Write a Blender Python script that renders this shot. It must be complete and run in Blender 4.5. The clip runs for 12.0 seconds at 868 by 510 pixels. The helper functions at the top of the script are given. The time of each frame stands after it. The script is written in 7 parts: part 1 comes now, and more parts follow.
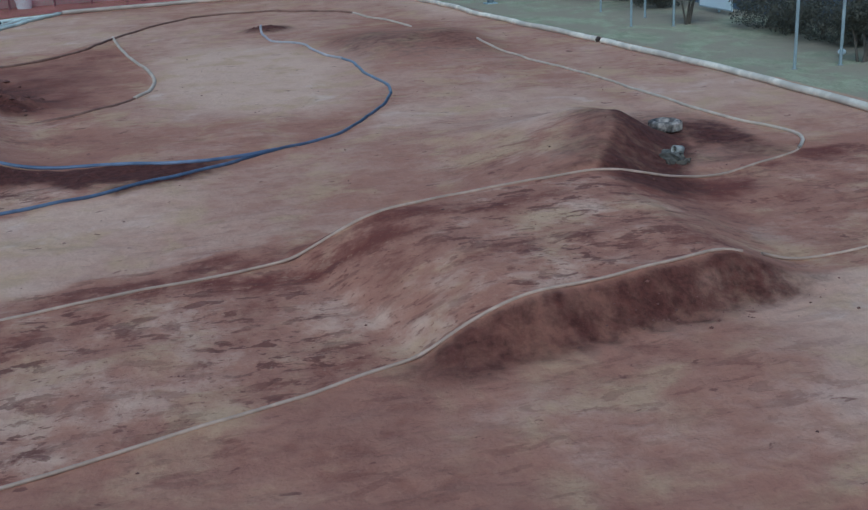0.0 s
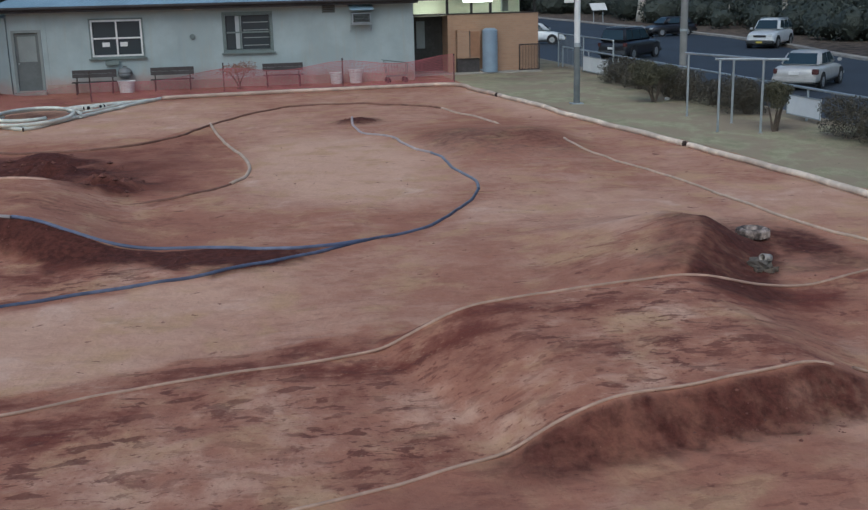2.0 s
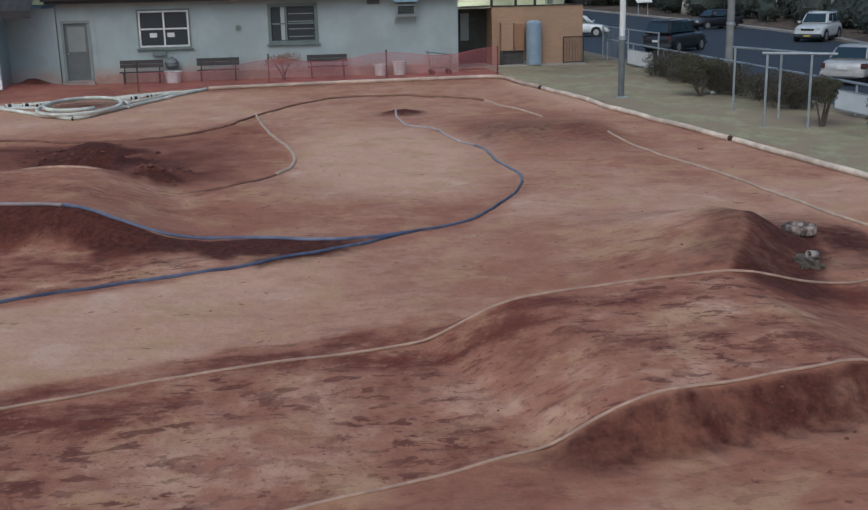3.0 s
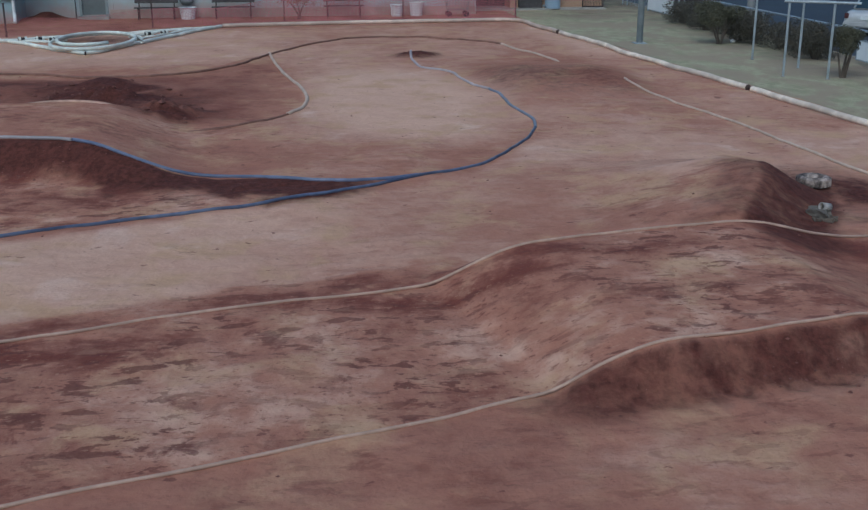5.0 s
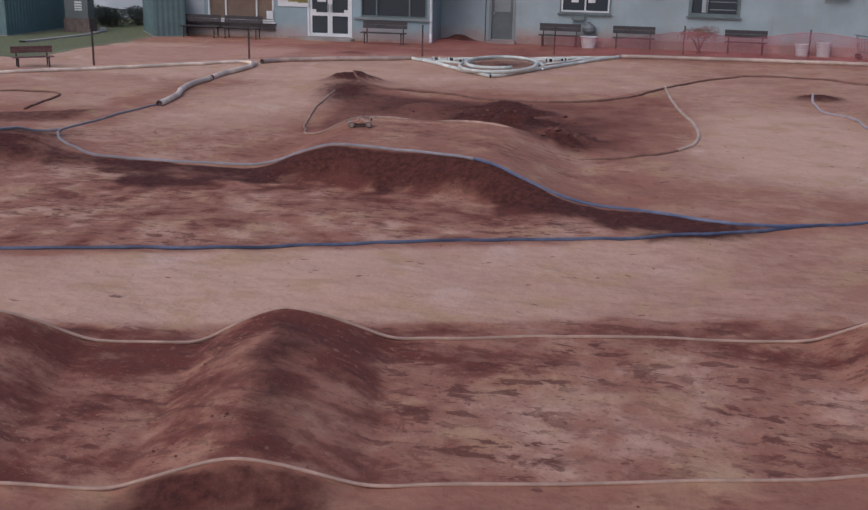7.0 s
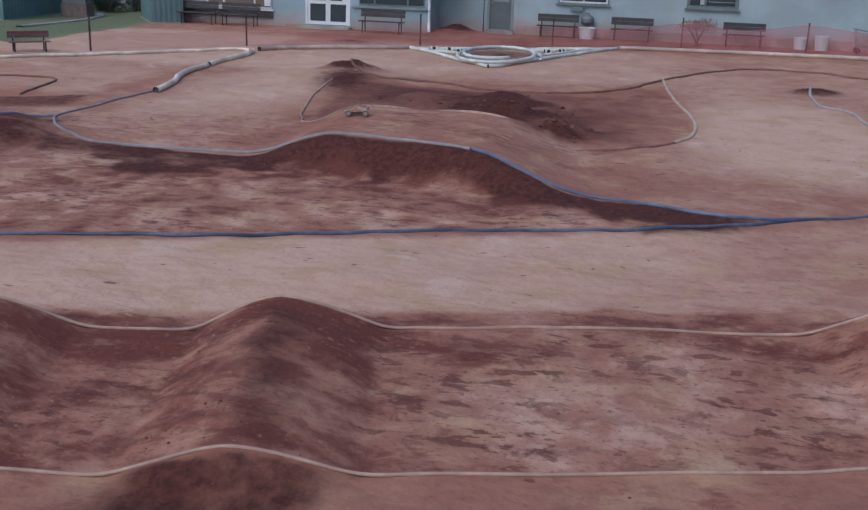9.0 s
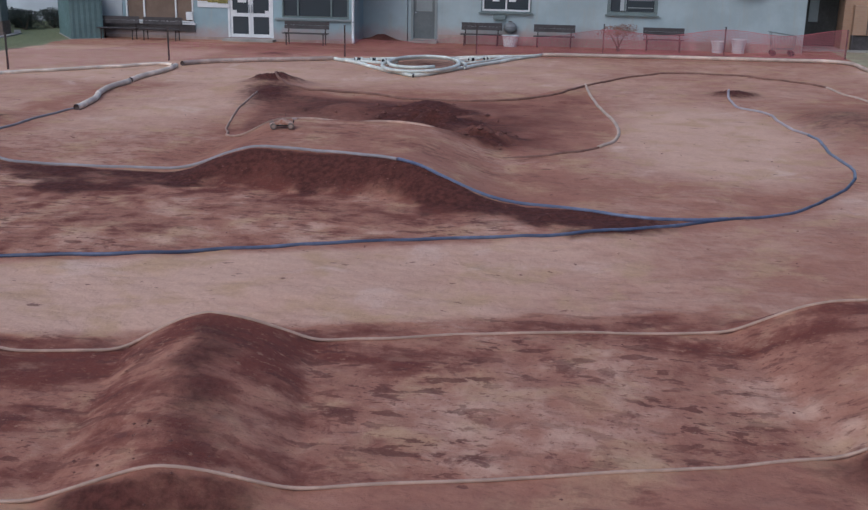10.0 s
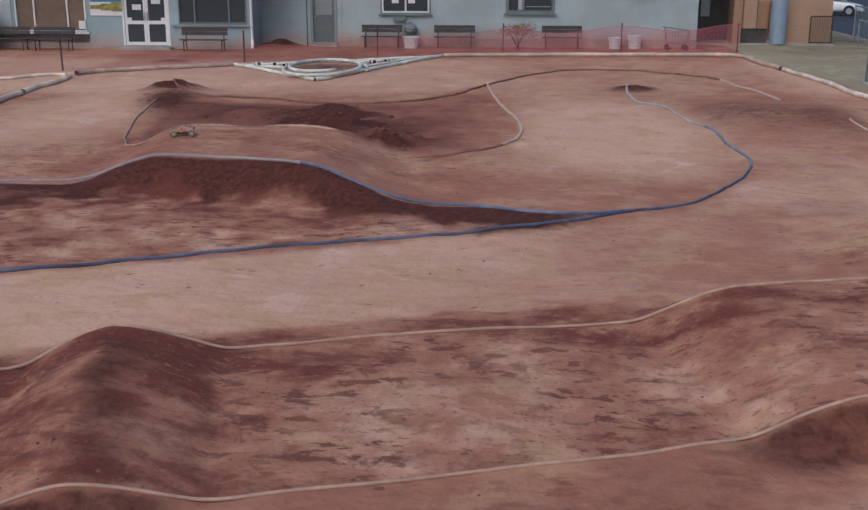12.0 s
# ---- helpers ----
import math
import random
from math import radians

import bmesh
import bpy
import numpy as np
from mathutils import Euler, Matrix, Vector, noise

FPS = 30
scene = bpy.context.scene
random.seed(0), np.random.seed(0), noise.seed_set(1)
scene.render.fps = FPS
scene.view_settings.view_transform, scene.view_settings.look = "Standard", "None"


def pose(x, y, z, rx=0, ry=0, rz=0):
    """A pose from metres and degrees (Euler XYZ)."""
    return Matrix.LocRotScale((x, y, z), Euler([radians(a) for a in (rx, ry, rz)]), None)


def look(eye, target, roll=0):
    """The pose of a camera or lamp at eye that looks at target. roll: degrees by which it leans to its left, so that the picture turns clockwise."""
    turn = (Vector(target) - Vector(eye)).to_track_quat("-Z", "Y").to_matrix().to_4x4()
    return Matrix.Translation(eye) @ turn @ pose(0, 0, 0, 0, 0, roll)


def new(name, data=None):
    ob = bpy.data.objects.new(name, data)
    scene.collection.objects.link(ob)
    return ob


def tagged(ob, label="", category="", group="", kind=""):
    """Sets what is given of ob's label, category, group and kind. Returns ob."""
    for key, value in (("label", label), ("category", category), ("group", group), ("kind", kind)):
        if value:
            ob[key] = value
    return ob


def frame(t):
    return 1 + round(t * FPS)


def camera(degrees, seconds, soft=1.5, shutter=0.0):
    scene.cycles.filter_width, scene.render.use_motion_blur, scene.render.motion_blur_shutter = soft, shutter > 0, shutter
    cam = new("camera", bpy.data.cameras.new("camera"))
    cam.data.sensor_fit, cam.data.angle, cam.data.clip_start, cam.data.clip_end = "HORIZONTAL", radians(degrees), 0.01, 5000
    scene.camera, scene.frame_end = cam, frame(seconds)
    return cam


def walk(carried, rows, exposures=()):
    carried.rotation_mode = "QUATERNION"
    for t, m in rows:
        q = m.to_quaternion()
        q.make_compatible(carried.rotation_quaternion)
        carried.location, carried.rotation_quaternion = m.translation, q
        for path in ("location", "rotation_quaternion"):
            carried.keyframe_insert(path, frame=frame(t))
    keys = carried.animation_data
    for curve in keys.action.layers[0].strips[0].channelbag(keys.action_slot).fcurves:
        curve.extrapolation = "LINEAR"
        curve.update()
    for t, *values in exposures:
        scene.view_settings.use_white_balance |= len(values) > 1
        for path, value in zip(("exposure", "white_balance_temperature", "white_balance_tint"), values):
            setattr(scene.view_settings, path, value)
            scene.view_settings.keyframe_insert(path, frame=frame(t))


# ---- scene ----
cam = camera(43.655, 12.0, soft=1.4)
PATH = [
    (0, pose(0.227, 0.361, 3.461, 71.019, 2.807, -15.689)),
    (0.5, pose(0.227, 0.328, 3.494, 72.477, 2.106, -16.633)),
    (1, pose(0.131, 0.284, 3.530, 74.082, 1.491, -14.966)),
    (1.5, pose(0.024, 0.210, 3.581, 76.573, 0.782, -12.308)),
    (2, pose(0.013, 0.207, 3.581, 75.957, 1.303, -11.253)),
    (2.5, pose(-0.035, 0.162, 3.604, 76.006, 0.954, -9.830)),
    (3, pose(-0.056, 0.141, 3.610, 75.568, 1.140, -9.039)),
    (3.2, pose(-0.033, 0.160, 3.597, 74.613, 1.339, -9.503)),
    (4.8, pose(0.034, 0.213, 3.569, 72.575, 0.217, -8.610)),
    (5, pose(0.023, 0.200, 3.576, 72.646, 0.028, -7.968)),
    (5.5, pose(-0.083, 0.090, 3.618, 72.363, -0.105, -5.533)),
    (6, pose(-0.055, -0.130, 3.717, 73.369, 0.645, 0.521)),
    (6.5, pose(-0.074, -0.173, 3.764, 74.388, -0.070, 7.577)),
    (7, pose(-0.120, -0.146, 3.747, 73.830, -1.151, 12.439)),
    (7.2, pose(-0.143, -0.128, 3.735, 73.413, -1.471, 13.288)),
    (8.8, pose(-0.087, -0.221, 3.786, 72.938, -1.710, 12.827)),
    (9, pose(-0.112, -0.143, 3.746, 73.289, -1.782, 12.404)),
    (9.5, pose(-0.090, -0.162, 3.764, 73.875, -1.259, 11.268)),
    (10, pose(-0.059, -0.174, 3.767, 73.868, -1.019, 8.469)),
    (10.5, pose(-0.052, -0.168, 3.761, 73.933, -0.577, 7.049)),
    (11, pose(-0.056, -0.153, 3.747, 74.207, -0.508, 6.056)),
    (11.5, pose(-0.052, -0.151, 3.743, 74.460, -0.229, 4.508)),
    (12, pose(-0.043, -0.134, 3.728, 74.069, -0.062, 3.255)),
]
EXPOSURES = [
    (0, -0.34, 4560, -11), (0.5, -0.34, 4600, -11), (1, -0.34, 5180, 5), (1.5, -0.34, 5300, 3), (2, -0.33, 5570, 2), (3, -0.35, 5740, 4),
    (5, -0.37, 5120, -1), (5.5, -0.35, 5070, -2), (6, -0.39, 4970, -2), (6.5, -0.4, 5450, 11), (7, -0.37, 5780, 16),
    (9, -0.25, 5200, 9), (9.5, -0.25, 5180, 8), (10, -0.25, 5400, 10), (11, -0.26, 5530, 11), (12, -0.25, 5880, 12)]
walk(cam, PATH, EXPOSURES)

# ---- world and light ----
world = bpy.data.worlds.new("world")
scene.world = world
world.use_nodes = True
_wn = world.node_tree.nodes
_sky = _wn.new("ShaderNodeTexSky")
_sky.sky_type = "NISHITA"
_sky.sun_disc = False
_sky.sun_elevation = radians(45)
_sky.sun_rotation = radians(205)
_sky.air_density = 1.0
_sky.dust_density = 3.0
world.node_tree.links.new(_sky.outputs[0], _wn["Background"].inputs[0])
_wn["Background"].inputs[1].default_value = 0.14

sun_data = bpy.data.lights.new("sun", "SUN")
sun_data.energy = 0.8
sun_data.angle = radians(50)
sun_data.color = (1.0, 0.96, 0.91)
sun = new("sun", sun_data)
sun.matrix_world = look((-11.2, -24, 40), (0, 0, 0))


# ---- materials ----
def nodes_of(name, rough=0.8, metal=0.0):
    m = bpy.data.materials.new(name)
    m.use_nodes = True
    nt = m.node_tree
    b = nt.nodes["Principled BSDF"]
    b.inputs["Roughness"].default_value = rough
    b.inputs["Metallic"].default_value = metal
    return m, nt, b


def noise_node(nt, scale, detail=4.0, rough=0.6, stretch=None, dist=0.0):
    tc = nt.nodes.new("ShaderNodeTexCoord")
    n = nt.nodes.new("ShaderNodeTexNoise")
    n.inputs["Scale"].default_value = scale
    n.inputs["Detail"].default_value = detail
    n.inputs["Roughness"].default_value = rough
    n.inputs["Distortion"].default_value = dist
    if stretch:
        mp = nt.nodes.new("ShaderNodeMapping")
        mp.inputs["Scale"].default_value = stretch
        nt.links.new(tc.outputs["Object"], mp.inputs[0])
        nt.links.new(mp.outputs[0], n.inputs["Vector"])
    else:
        nt.links.new(tc.outputs["Object"], n.inputs["Vector"])
    return n.outputs["Fac"]


def ramp(nt, fac, lo, hi, a=0.0, b=1.0):
    r = nt.nodes.new("ShaderNodeMapRange")
    r.interpolation_type = "SMOOTHSTEP"
    for k, v in ((1, lo), (2, hi), (3, a), (4, b)):
        r.inputs[k].default_value = v
    nt.links.new(fac, r.inputs[0])
    return r.outputs[0]


def calc(nt, op, a, b):
    n = nt.nodes.new("ShaderNodeMath")
    n.operation = op
    for k, v in enumerate((a, b)):
        if isinstance(v, (int, float)):
            n.inputs[k].default_value = v
        else:
            nt.links.new(v, n.inputs[k])
    return n.outputs[0]


def blend(nt, fac, a, b, mode="MIX"):
    n = nt.nodes.new("ShaderNodeMix")
    n.data_type = "RGBA"
    n.blend_type = mode
    if isinstance(fac, (int, float)):
        n.inputs[0].default_value = fac
    else:
        nt.links.new(fac, n.inputs[0])
    for k, v in ((6, a), (7, b)):
        if isinstance(v, tuple):
            n.inputs[k].default_value = (*v, 1)
        else:
            nt.links.new(v, n.inputs[k])
    return n.outputs[2]


def add_bump(nt, b, height, strength, distance):
    n = nt.nodes.new("ShaderNodeBump")
    n.inputs["Strength"].default_value = strength
    n.inputs["Distance"].default_value = distance
    nt.links.new(height, n.inputs["Height"])
    nt.links.new(n.outputs[0], b.inputs["Normal"])


def surface(name, colour, rough=0.8, metal=0.0, vary=0.25, grain=30.0, stain=2.0, bump=0.2, dist=0.003, tint=None):
    """A painted, worn or natural surface: large stains, fine grain and a little relief."""
    m, nt, b = nodes_of(name, rough, metal)
    big = noise_node(nt, stain, 5)
    fine = noise_node(nt, grain, 4)
    dark = tuple(c * (1 - vary) for c in colour)
    light = tint or tuple(min(1, c * (1 + vary * 0.6)) for c in colour)
    c1 = blend(nt, ramp(nt, big, 0.35, 0.68), dark, light)
    c2 = blend(nt, ramp(nt, fine, 0.3, 0.7, 0.0, 0.5), c1, dark)
    nt.links.new(c2, b.inputs["Base Color"])
    rr = ramp(nt, fine, 0.2, 0.8, max(0, rough - 0.12), min(1, rough + 0.1))
    nt.links.new(rr, b.inputs["Roughness"])
    if bump:
        add_bump(nt, b, fine, bump, dist)
    return m


def glass_dark(name, colour=(0.035, 0.043, 0.047), rough=0.12):
    m, nt, b = nodes_of(name, rough)
    b.inputs["Base Color"].default_value = (*colour, 1)
    b.inputs["Specular IOR Level"].default_value = 0.35
    return m


def glowing(name, colour, power):
    m, nt, b = nodes_of(name, 0.5)
    b.inputs["Base Color"].default_value = (0.8, 0.8, 0.8, 1)
    b.inputs["Emission Color"].default_value = (*colour, 1)
    b.inputs["Emission Strength"].default_value = power
    return m


def attr(nt, name):
    n = nt.nodes.new("ShaderNodeAttribute")
    n.attribute_name = name
    return n.outputs["Fac"]


def dirt_material():
    m, nt, b = nodes_of("red_dirt", 0.95)
    b.inputs["Specular IOR Level"].default_value = 0.15
    packed, loose, grass, scuff = attr(nt, "packed"), attr(nt, "loose"), attr(nt, "grass"), attr(nt, "scuff")

    def swing(scale, detail, rough, stretch=None, dist=0.15, lo=0.3, hi=0.7):
        return ramp(nt, noise_node(nt, scale, detail, rough, stretch, dist), lo, hi, -1.0, 1.0)

    def plus(a_, b_, k):
        return calc(nt, "ADD", a_, calc(nt, "MULTIPLY", b_, k))

    wide = swing(0.5, 4, 0.55)
    mid = swing(1.6, 5, 0.58, None, 0.2)
    small = swing(6.0, 5, 0.6, None, 0.2)
    streak = swing(1.5, 5, 0.6, (0.85, 1.25, 0.0), 0.25)
    fine = noise_node(nt, 26, 5, 0.75)
    grit = noise_node(nt, 110, 3, 0.7)
    # dust on worn lanes, broken by drifts and tyre streaks
    worn = ramp(nt, packed, 0.3, 0.8, 0.22, 0.03)
    rough_amp = calc(nt, "MULTIPLY", ramp(nt, packed, 0.5, 0.95, 0.9, 0.4), ramp(nt, scuff, 0.0, 1.0, 0.45, 1.0))
    p = calc(nt, "ADD", packed, calc(nt, "MULTIPLY", plus(plus(calc(nt, "MULTIPLY", wide, 0.2), mid, 0.15), small, 0.09), rough_amp))
    p = calc(nt, "ADD", p, calc(nt, "MULTIPLY", streak, calc(nt, "MULTIPLY", worn, scuff)))
    c = blend(nt, ramp(nt, p, 0.1, 0.62), (0.165, 0.05, 0.034), (0.385, 0.173, 0.112))
    c = blend(nt, ramp(nt, p, 0.55, 1.0), c, (0.635, 0.392, 0.272))
    sand = ramp(nt, noise_node(nt, 1.1, 5, 0.6, None, 0.4), 0.48, 0.68)
    c = blend(nt, calc(nt, "MULTIPLY", calc(nt, "MULTIPLY", sand, ramp(nt, p, 0.35, 0.7)), 0.75), c, (0.53, 0.325, 0.18))
    # damp patches, scuffs and clods
    where = ramp(nt, noise_node(nt, 0.7, 4, 0.6, None, 0.5), 0.4, 0.6, 0.35, 1.0)
    patch = ramp(nt, noise_node(nt, 1.7, 7, 0.68, None, 0.4), 0.57, 0.64)
    drift = ramp(nt, noise_node(nt, 0.75, 5, 0.6, None, 0.5), 0.55, 0.72)
    c = blend(nt, calc(nt, "MULTIPLY", calc(nt, "MULTIPLY", drift, ramp(nt, packed, 0.6, 0.85)), 0.55), c, (0.72, 0.505, 0.395))
    rut = calc(nt, "MULTIPLY", ramp(nt, packed, 0.68, 0.95, 1.0, 0.3), scuff)
    where = calc(nt, "MULTIPLY", where, rut)
    c = blend(nt, calc(nt, "MULTIPLY", calc(nt, "MULTIPLY", patch, where), 0.7), c, (0.15, 0.05, 0.036))
    fleck = ramp(nt, noise_node(nt, 4.2, 5, 0.6, (0.65, 1.4, 0.0), 0.4), 0.545, 0.585)
    c = blend(nt, calc(nt, "MULTIPLY", calc(nt, "MULTIPLY", fleck, where), 0.78), c, (0.13, 0.046, 0.034))
    chip = ramp(nt, noise_node(nt, 3.4, 4, 0.6, (0.9, 1.25, 0.0), 0.4), 0.66, 0.7, 0.0, 0.7)
    c = blend(nt, chip, c, (0.15, 0.058, 0.044))
    crumb = noise_node(nt, 12, 4, 0.7, (0.85, 1.25, 0.0), 0.2)
    c = blend(nt, calc(nt, "MULTIPLY", ramp(nt, crumb, 0.57, 0.66), calc(nt, "MULTIPLY", where, 0.4)), c, (0.53, 0.315, 0.2))
    c = blend(nt, calc(nt, "MULTIPLY", ramp(nt, crumb, 0.43, 0.34), calc(nt, "MULTIPLY", rut, 0.6)), c, (0.14, 0.05, 0.037))
    scrape = ramp(nt, noise_node(nt, 2.1, 6, 0.65, (0.7, 1.5, 1.0), 0.3), 0.56, 0.68)
    c = blend(nt, calc(nt, "MULTIPLY", scrape, calc(nt, "MULTIPLY", scuff, 0.3)), c, (0.5, 0.285, 0.18))
    # fresh loose soil, and the shaded sides coloured like it
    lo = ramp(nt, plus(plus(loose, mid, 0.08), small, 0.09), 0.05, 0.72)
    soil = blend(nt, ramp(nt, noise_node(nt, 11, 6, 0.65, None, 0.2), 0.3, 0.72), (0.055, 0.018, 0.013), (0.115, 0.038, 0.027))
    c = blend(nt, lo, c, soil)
    c = blend(nt, ramp(nt, fine, 0.4, 0.72, 0.0, 0.13), c, (0.16, 0.07, 0.055))
    c = blend(nt, ramp(nt, grit, 0.55, 0.78, 0.0, 0.1), c, (0.50, 0.34, 0.27))
    # dry couch grass
    gr = blend(nt, ramp(nt, noise_node(nt, 24, 6, 0.7), 0.3, 0.7), (0.3, 0.275, 0.16), (0.5, 0.45, 0.29))
    gr = blend(nt, ramp(nt, noise_node(nt, 2.6, 6, 0.7, (1.3, 0.6, 0.0), 0.4), 0.42, 0.62, 0, 0.6), gr, (0.25, 0.24, 0.135))
    gr = blend(nt, ramp(nt, noise_node(nt, 0.5, 6, 0.65, None, 0.6), 0.42, 0.57, 0, 0.9), gr, (0.34, 0.265, 0.18))
    gr = blend(nt, ramp(nt, noise_node(nt, 7.0, 5, 0.7, None, 0.3), 0.6, 0.7, 0, 0.6), gr, (0.16, 0.12, 0.08))
    gr = blend(nt, calc(nt, "MULTIPLY", attr(nt, "lush"), 0.85), gr, blend(nt, ramp(nt, noise_node(nt, 9, 6, 0.7), 0.35, 0.65), (0.09, 0.13, 0.06), (0.2, 0.2, 0.1)))
    gm = ramp(nt, plus(grass, mid, 0.12), 0.35, 0.6)
    c = blend(nt, gm, c, gr)
    # leaf litter and bare dark earth across the street, dark strip along the boundary pipe
    c = blend(nt, attr(nt, "litter"), c, blend(nt, ramp(nt, mid, -0.8, 0.8), (0.07, 0.055, 0.042), (0.17, 0.13, 0.10)))
    nt.links.new(c, b.inputs["Base Color"])
    h = plus(plus(calc(nt, "MULTIPLY", fine, 0.35), mid, 0.35), small, 0.3)
    add_bump(nt, b, plus(h, streak, 0.12), 0.5, 0.025)
    return m


M_DIRT = dirt_material()
M_ASPHALT = surface("asphalt", (0.033, 0.041, 0.054), 0.75, vary=0.2, grain=60, stain=0.4, bump=0.3, dist=0.004)
M_CONCRETE = surface("concrete", (0.36, 0.33, 0.29), 0.9, vary=0.25, grain=25, stain=1.5)
M_PIPE = surface("tan_poly_pipe", (0.49, 0.33, 0.245), 0.85, vary=0.25, grain=9, stain=3, bump=0.1)
M_PIPE_PALE = surface("pale_poly_pipe", (0.6, 0.45, 0.34), 0.6, vary=0.2, grain=9, stain=3, bump=0.1)
M_PIPE_RED = surface("dusty_brown_pipe", (0.25, 0.13, 0.095), 0.7, vary=0.3, grain=9, stain=3, bump=0.1)
M_PIPE_LOOP = surface("dusty_tan_pipe", (0.5, 0.33, 0.25), 0.85, vary=0.55, grain=9, stain=0.5, bump=0.1)
M_BLUE = surface("blue_poly_pipe", (0.055, 0.073, 0.135), 0.45, vary=0.4, grain=6, stain=0.9, bump=0.1, tint=(0.14, 0.165, 0.24))
M_BLUE_FADED = surface("dusty_blue_pipe", (0.09, 0.115, 0.2), 0.45, vary=0.3, grain=6, stain=0.9, bump=0.1, tint=(0.21, 0.225, 0.31))
M_BLUE_PALE = surface("pale_blue_pipe", (0.25, 0.27, 0.33), 0.6, vary=0.25, grain=6, stain=1.2, bump=0.1)
M_PIPE_BLEACHED = surface("bleached_grey_pipe", (0.5, 0.425, 0.415), 0.6, vary=0.25, grain=6, stain=1.2, bump=0.1)
M_GREYBLUE = surface("faded_blue_pipe", (0.31, 0.275, 0.272), 0.6, vary=0.25, grain=6, stain=1.2, bump=0.1)
M_WHITE_PIPE = surface("weathered_white_pipe", (0.86, 0.70, 0.56), 0.85, vary=0.35, grain=5, stain=1.2, bump=0.2)
M_PIPE_MOUTH = surface("dark_pipe_mouth", (0.07, 0.045, 0.036), 0.9)
M_PIPE_DUSTY = surface("dusty_cream_pipe", (0.63, 0.48, 0.38), 0.85, vary=0.35, grain=5, stain=0.8, bump=0.2)
M_PIPE_STAIN = surface("earth_stained_pipe", (0.52, 0.39, 0.32), 0.85, vary=0.3, grain=9, stain=1.5, bump=0.1)
for _m in (M_PIPE, M_PIPE_PALE, M_PIPE_RED, M_PIPE_LOOP, M_BLUE, M_BLUE_FADED, M_GREYBLUE, M_PIPE_BLEACHED, M_BLUE_PALE, M_WHITE_PIPE, M_PIPE_STAIN):
    _m.node_tree.nodes["Principled BSDF"].inputs["Specular IOR Level"].default_value = 0.15
for _m in (M_BLUE, M_BLUE_FADED, M_GREYBLUE):
    _m.node_tree.nodes["Principled BSDF"].inputs["Specular IOR Level"].default_value = 0.5
M_WHITE_CLEAN = surface("pale_green_white_pipe", (0.76, 0.77, 0.67), 0.55, vary=0.3, grain=5, stain=1.5)
def stained_wall(name, colour):
    m, nt, b = nodes_of(name, 0.8)
    run = noise_node(nt, 1.0, 5, 0.6, (5.0, 5.0, 0.5))
    big = noise_node(nt, 0.6, 5)
    c = blend(nt, ramp(nt, big, 0.35, 0.68), tuple(k * 0.86 for k in colour), tuple(min(1, k * 1.06) for k in colour))
    c = blend(nt, ramp(nt, run, 0.5, 0.72, 0, 0.35), c, (0.36, 0.36, 0.30))
    z = nt.nodes.new("ShaderNodeSeparateXYZ")
    tc = nt.nodes.new("ShaderNodeTexCoord")
    nt.links.new(tc.outputs["Object"], z.inputs[0])
    splash = calc(nt, "ADD", z.outputs[2], calc(nt, "MULTIPLY", calc(nt, "SUBTRACT", noise_node(nt, 1.4, 5), 0.5), 1.1))
    c = blend(nt, ramp(nt, splash, 0.15, 0.75, 0.6, 0.0), c, (0.40, 0.24, 0.19))
    nt.links.new(c, b.inputs["Base Color"])
    add_bump(nt, b, noise_node(nt, 18, 4), 0.1, 0.003)
    return m


M_WALL = stained_wall("pale_green_wall", (0.375, 0.445, 0.445))
M_WALL_TEAL = stained_wall("grey_green_wall", (0.31, 0.41, 0.43))
M_TRIM = surface("grey_green_trim", (0.16, 0.20, 0.19), 0.6, vary=0.15)
M_WHITE = surface("white_paint", (0.74, 0.75, 0.73), 0.5, vary=0.1, bump=0.05)
M_ROOF = surface("galvanised_roof", (0.32, 0.45, 0.54), 0.5, 0.2, vary=0.2, grain=10, stain=0.8, bump=0.05)
M_ROOF_DARK = surface("dark_roof", (0.05, 0.046, 0.046), 0.9, vary=0.2, grain=10, stain=0.8)
# base lifted to grey-blue, so part of the sky reflection is in the colour
M_GLASS = glass_dark("dark_glass", (0.05, 0.062, 0.068), 0.06)
M_BLIND = surface("brown_blind", (0.19, 0.13, 0.09), 0.8, vary=0.15, grain=12)
M_DOOR = surface("grey_door", (0.14, 0.155, 0.15), 0.6, vary=0.15)
M_PAPER = surface("paper_notice", (0.72, 0.72, 0.70), 0.9, vary=0.05)
M_STEEL = surface("galvanised_steel", (0.42, 0.46, 0.48), 0.45, 0.5, vary=0.2, grain=14, stain=3)
M_TIMBER = surface("weathered_timber", (0.20, 0.16, 0.13), 0.85, vary=0.35, grain=12, stain=4, bump=0.4)
M_BENCH = surface("dark_bench_timber", (0.075, 0.065, 0.062), 0.75, vary=0.3, grain=14, stain=4)
M_BENCH_RED = surface("rust_red_bench", (0.17, 0.075, 0.065), 0.75, vary=0.3, grain=14, stain=4)
M_RED_MESH = surface("red_plastic_net", (0.5, 0.15, 0.17), 0.6, vary=0.25, grain=8, stain=1)
M_PICKET = surface("dark_steel_picket", (0.07, 0.05, 0.045), 0.7, 0.3, vary=0.3)
M_RUBBER = surface("black_rubber", (0.02, 0.02, 0.021), 0.8, vary=0.3)
M_TANK = surface("blue_grey_tank", (0.29, 0.37, 0.46), 0.5, 0.2, vary=0.12)
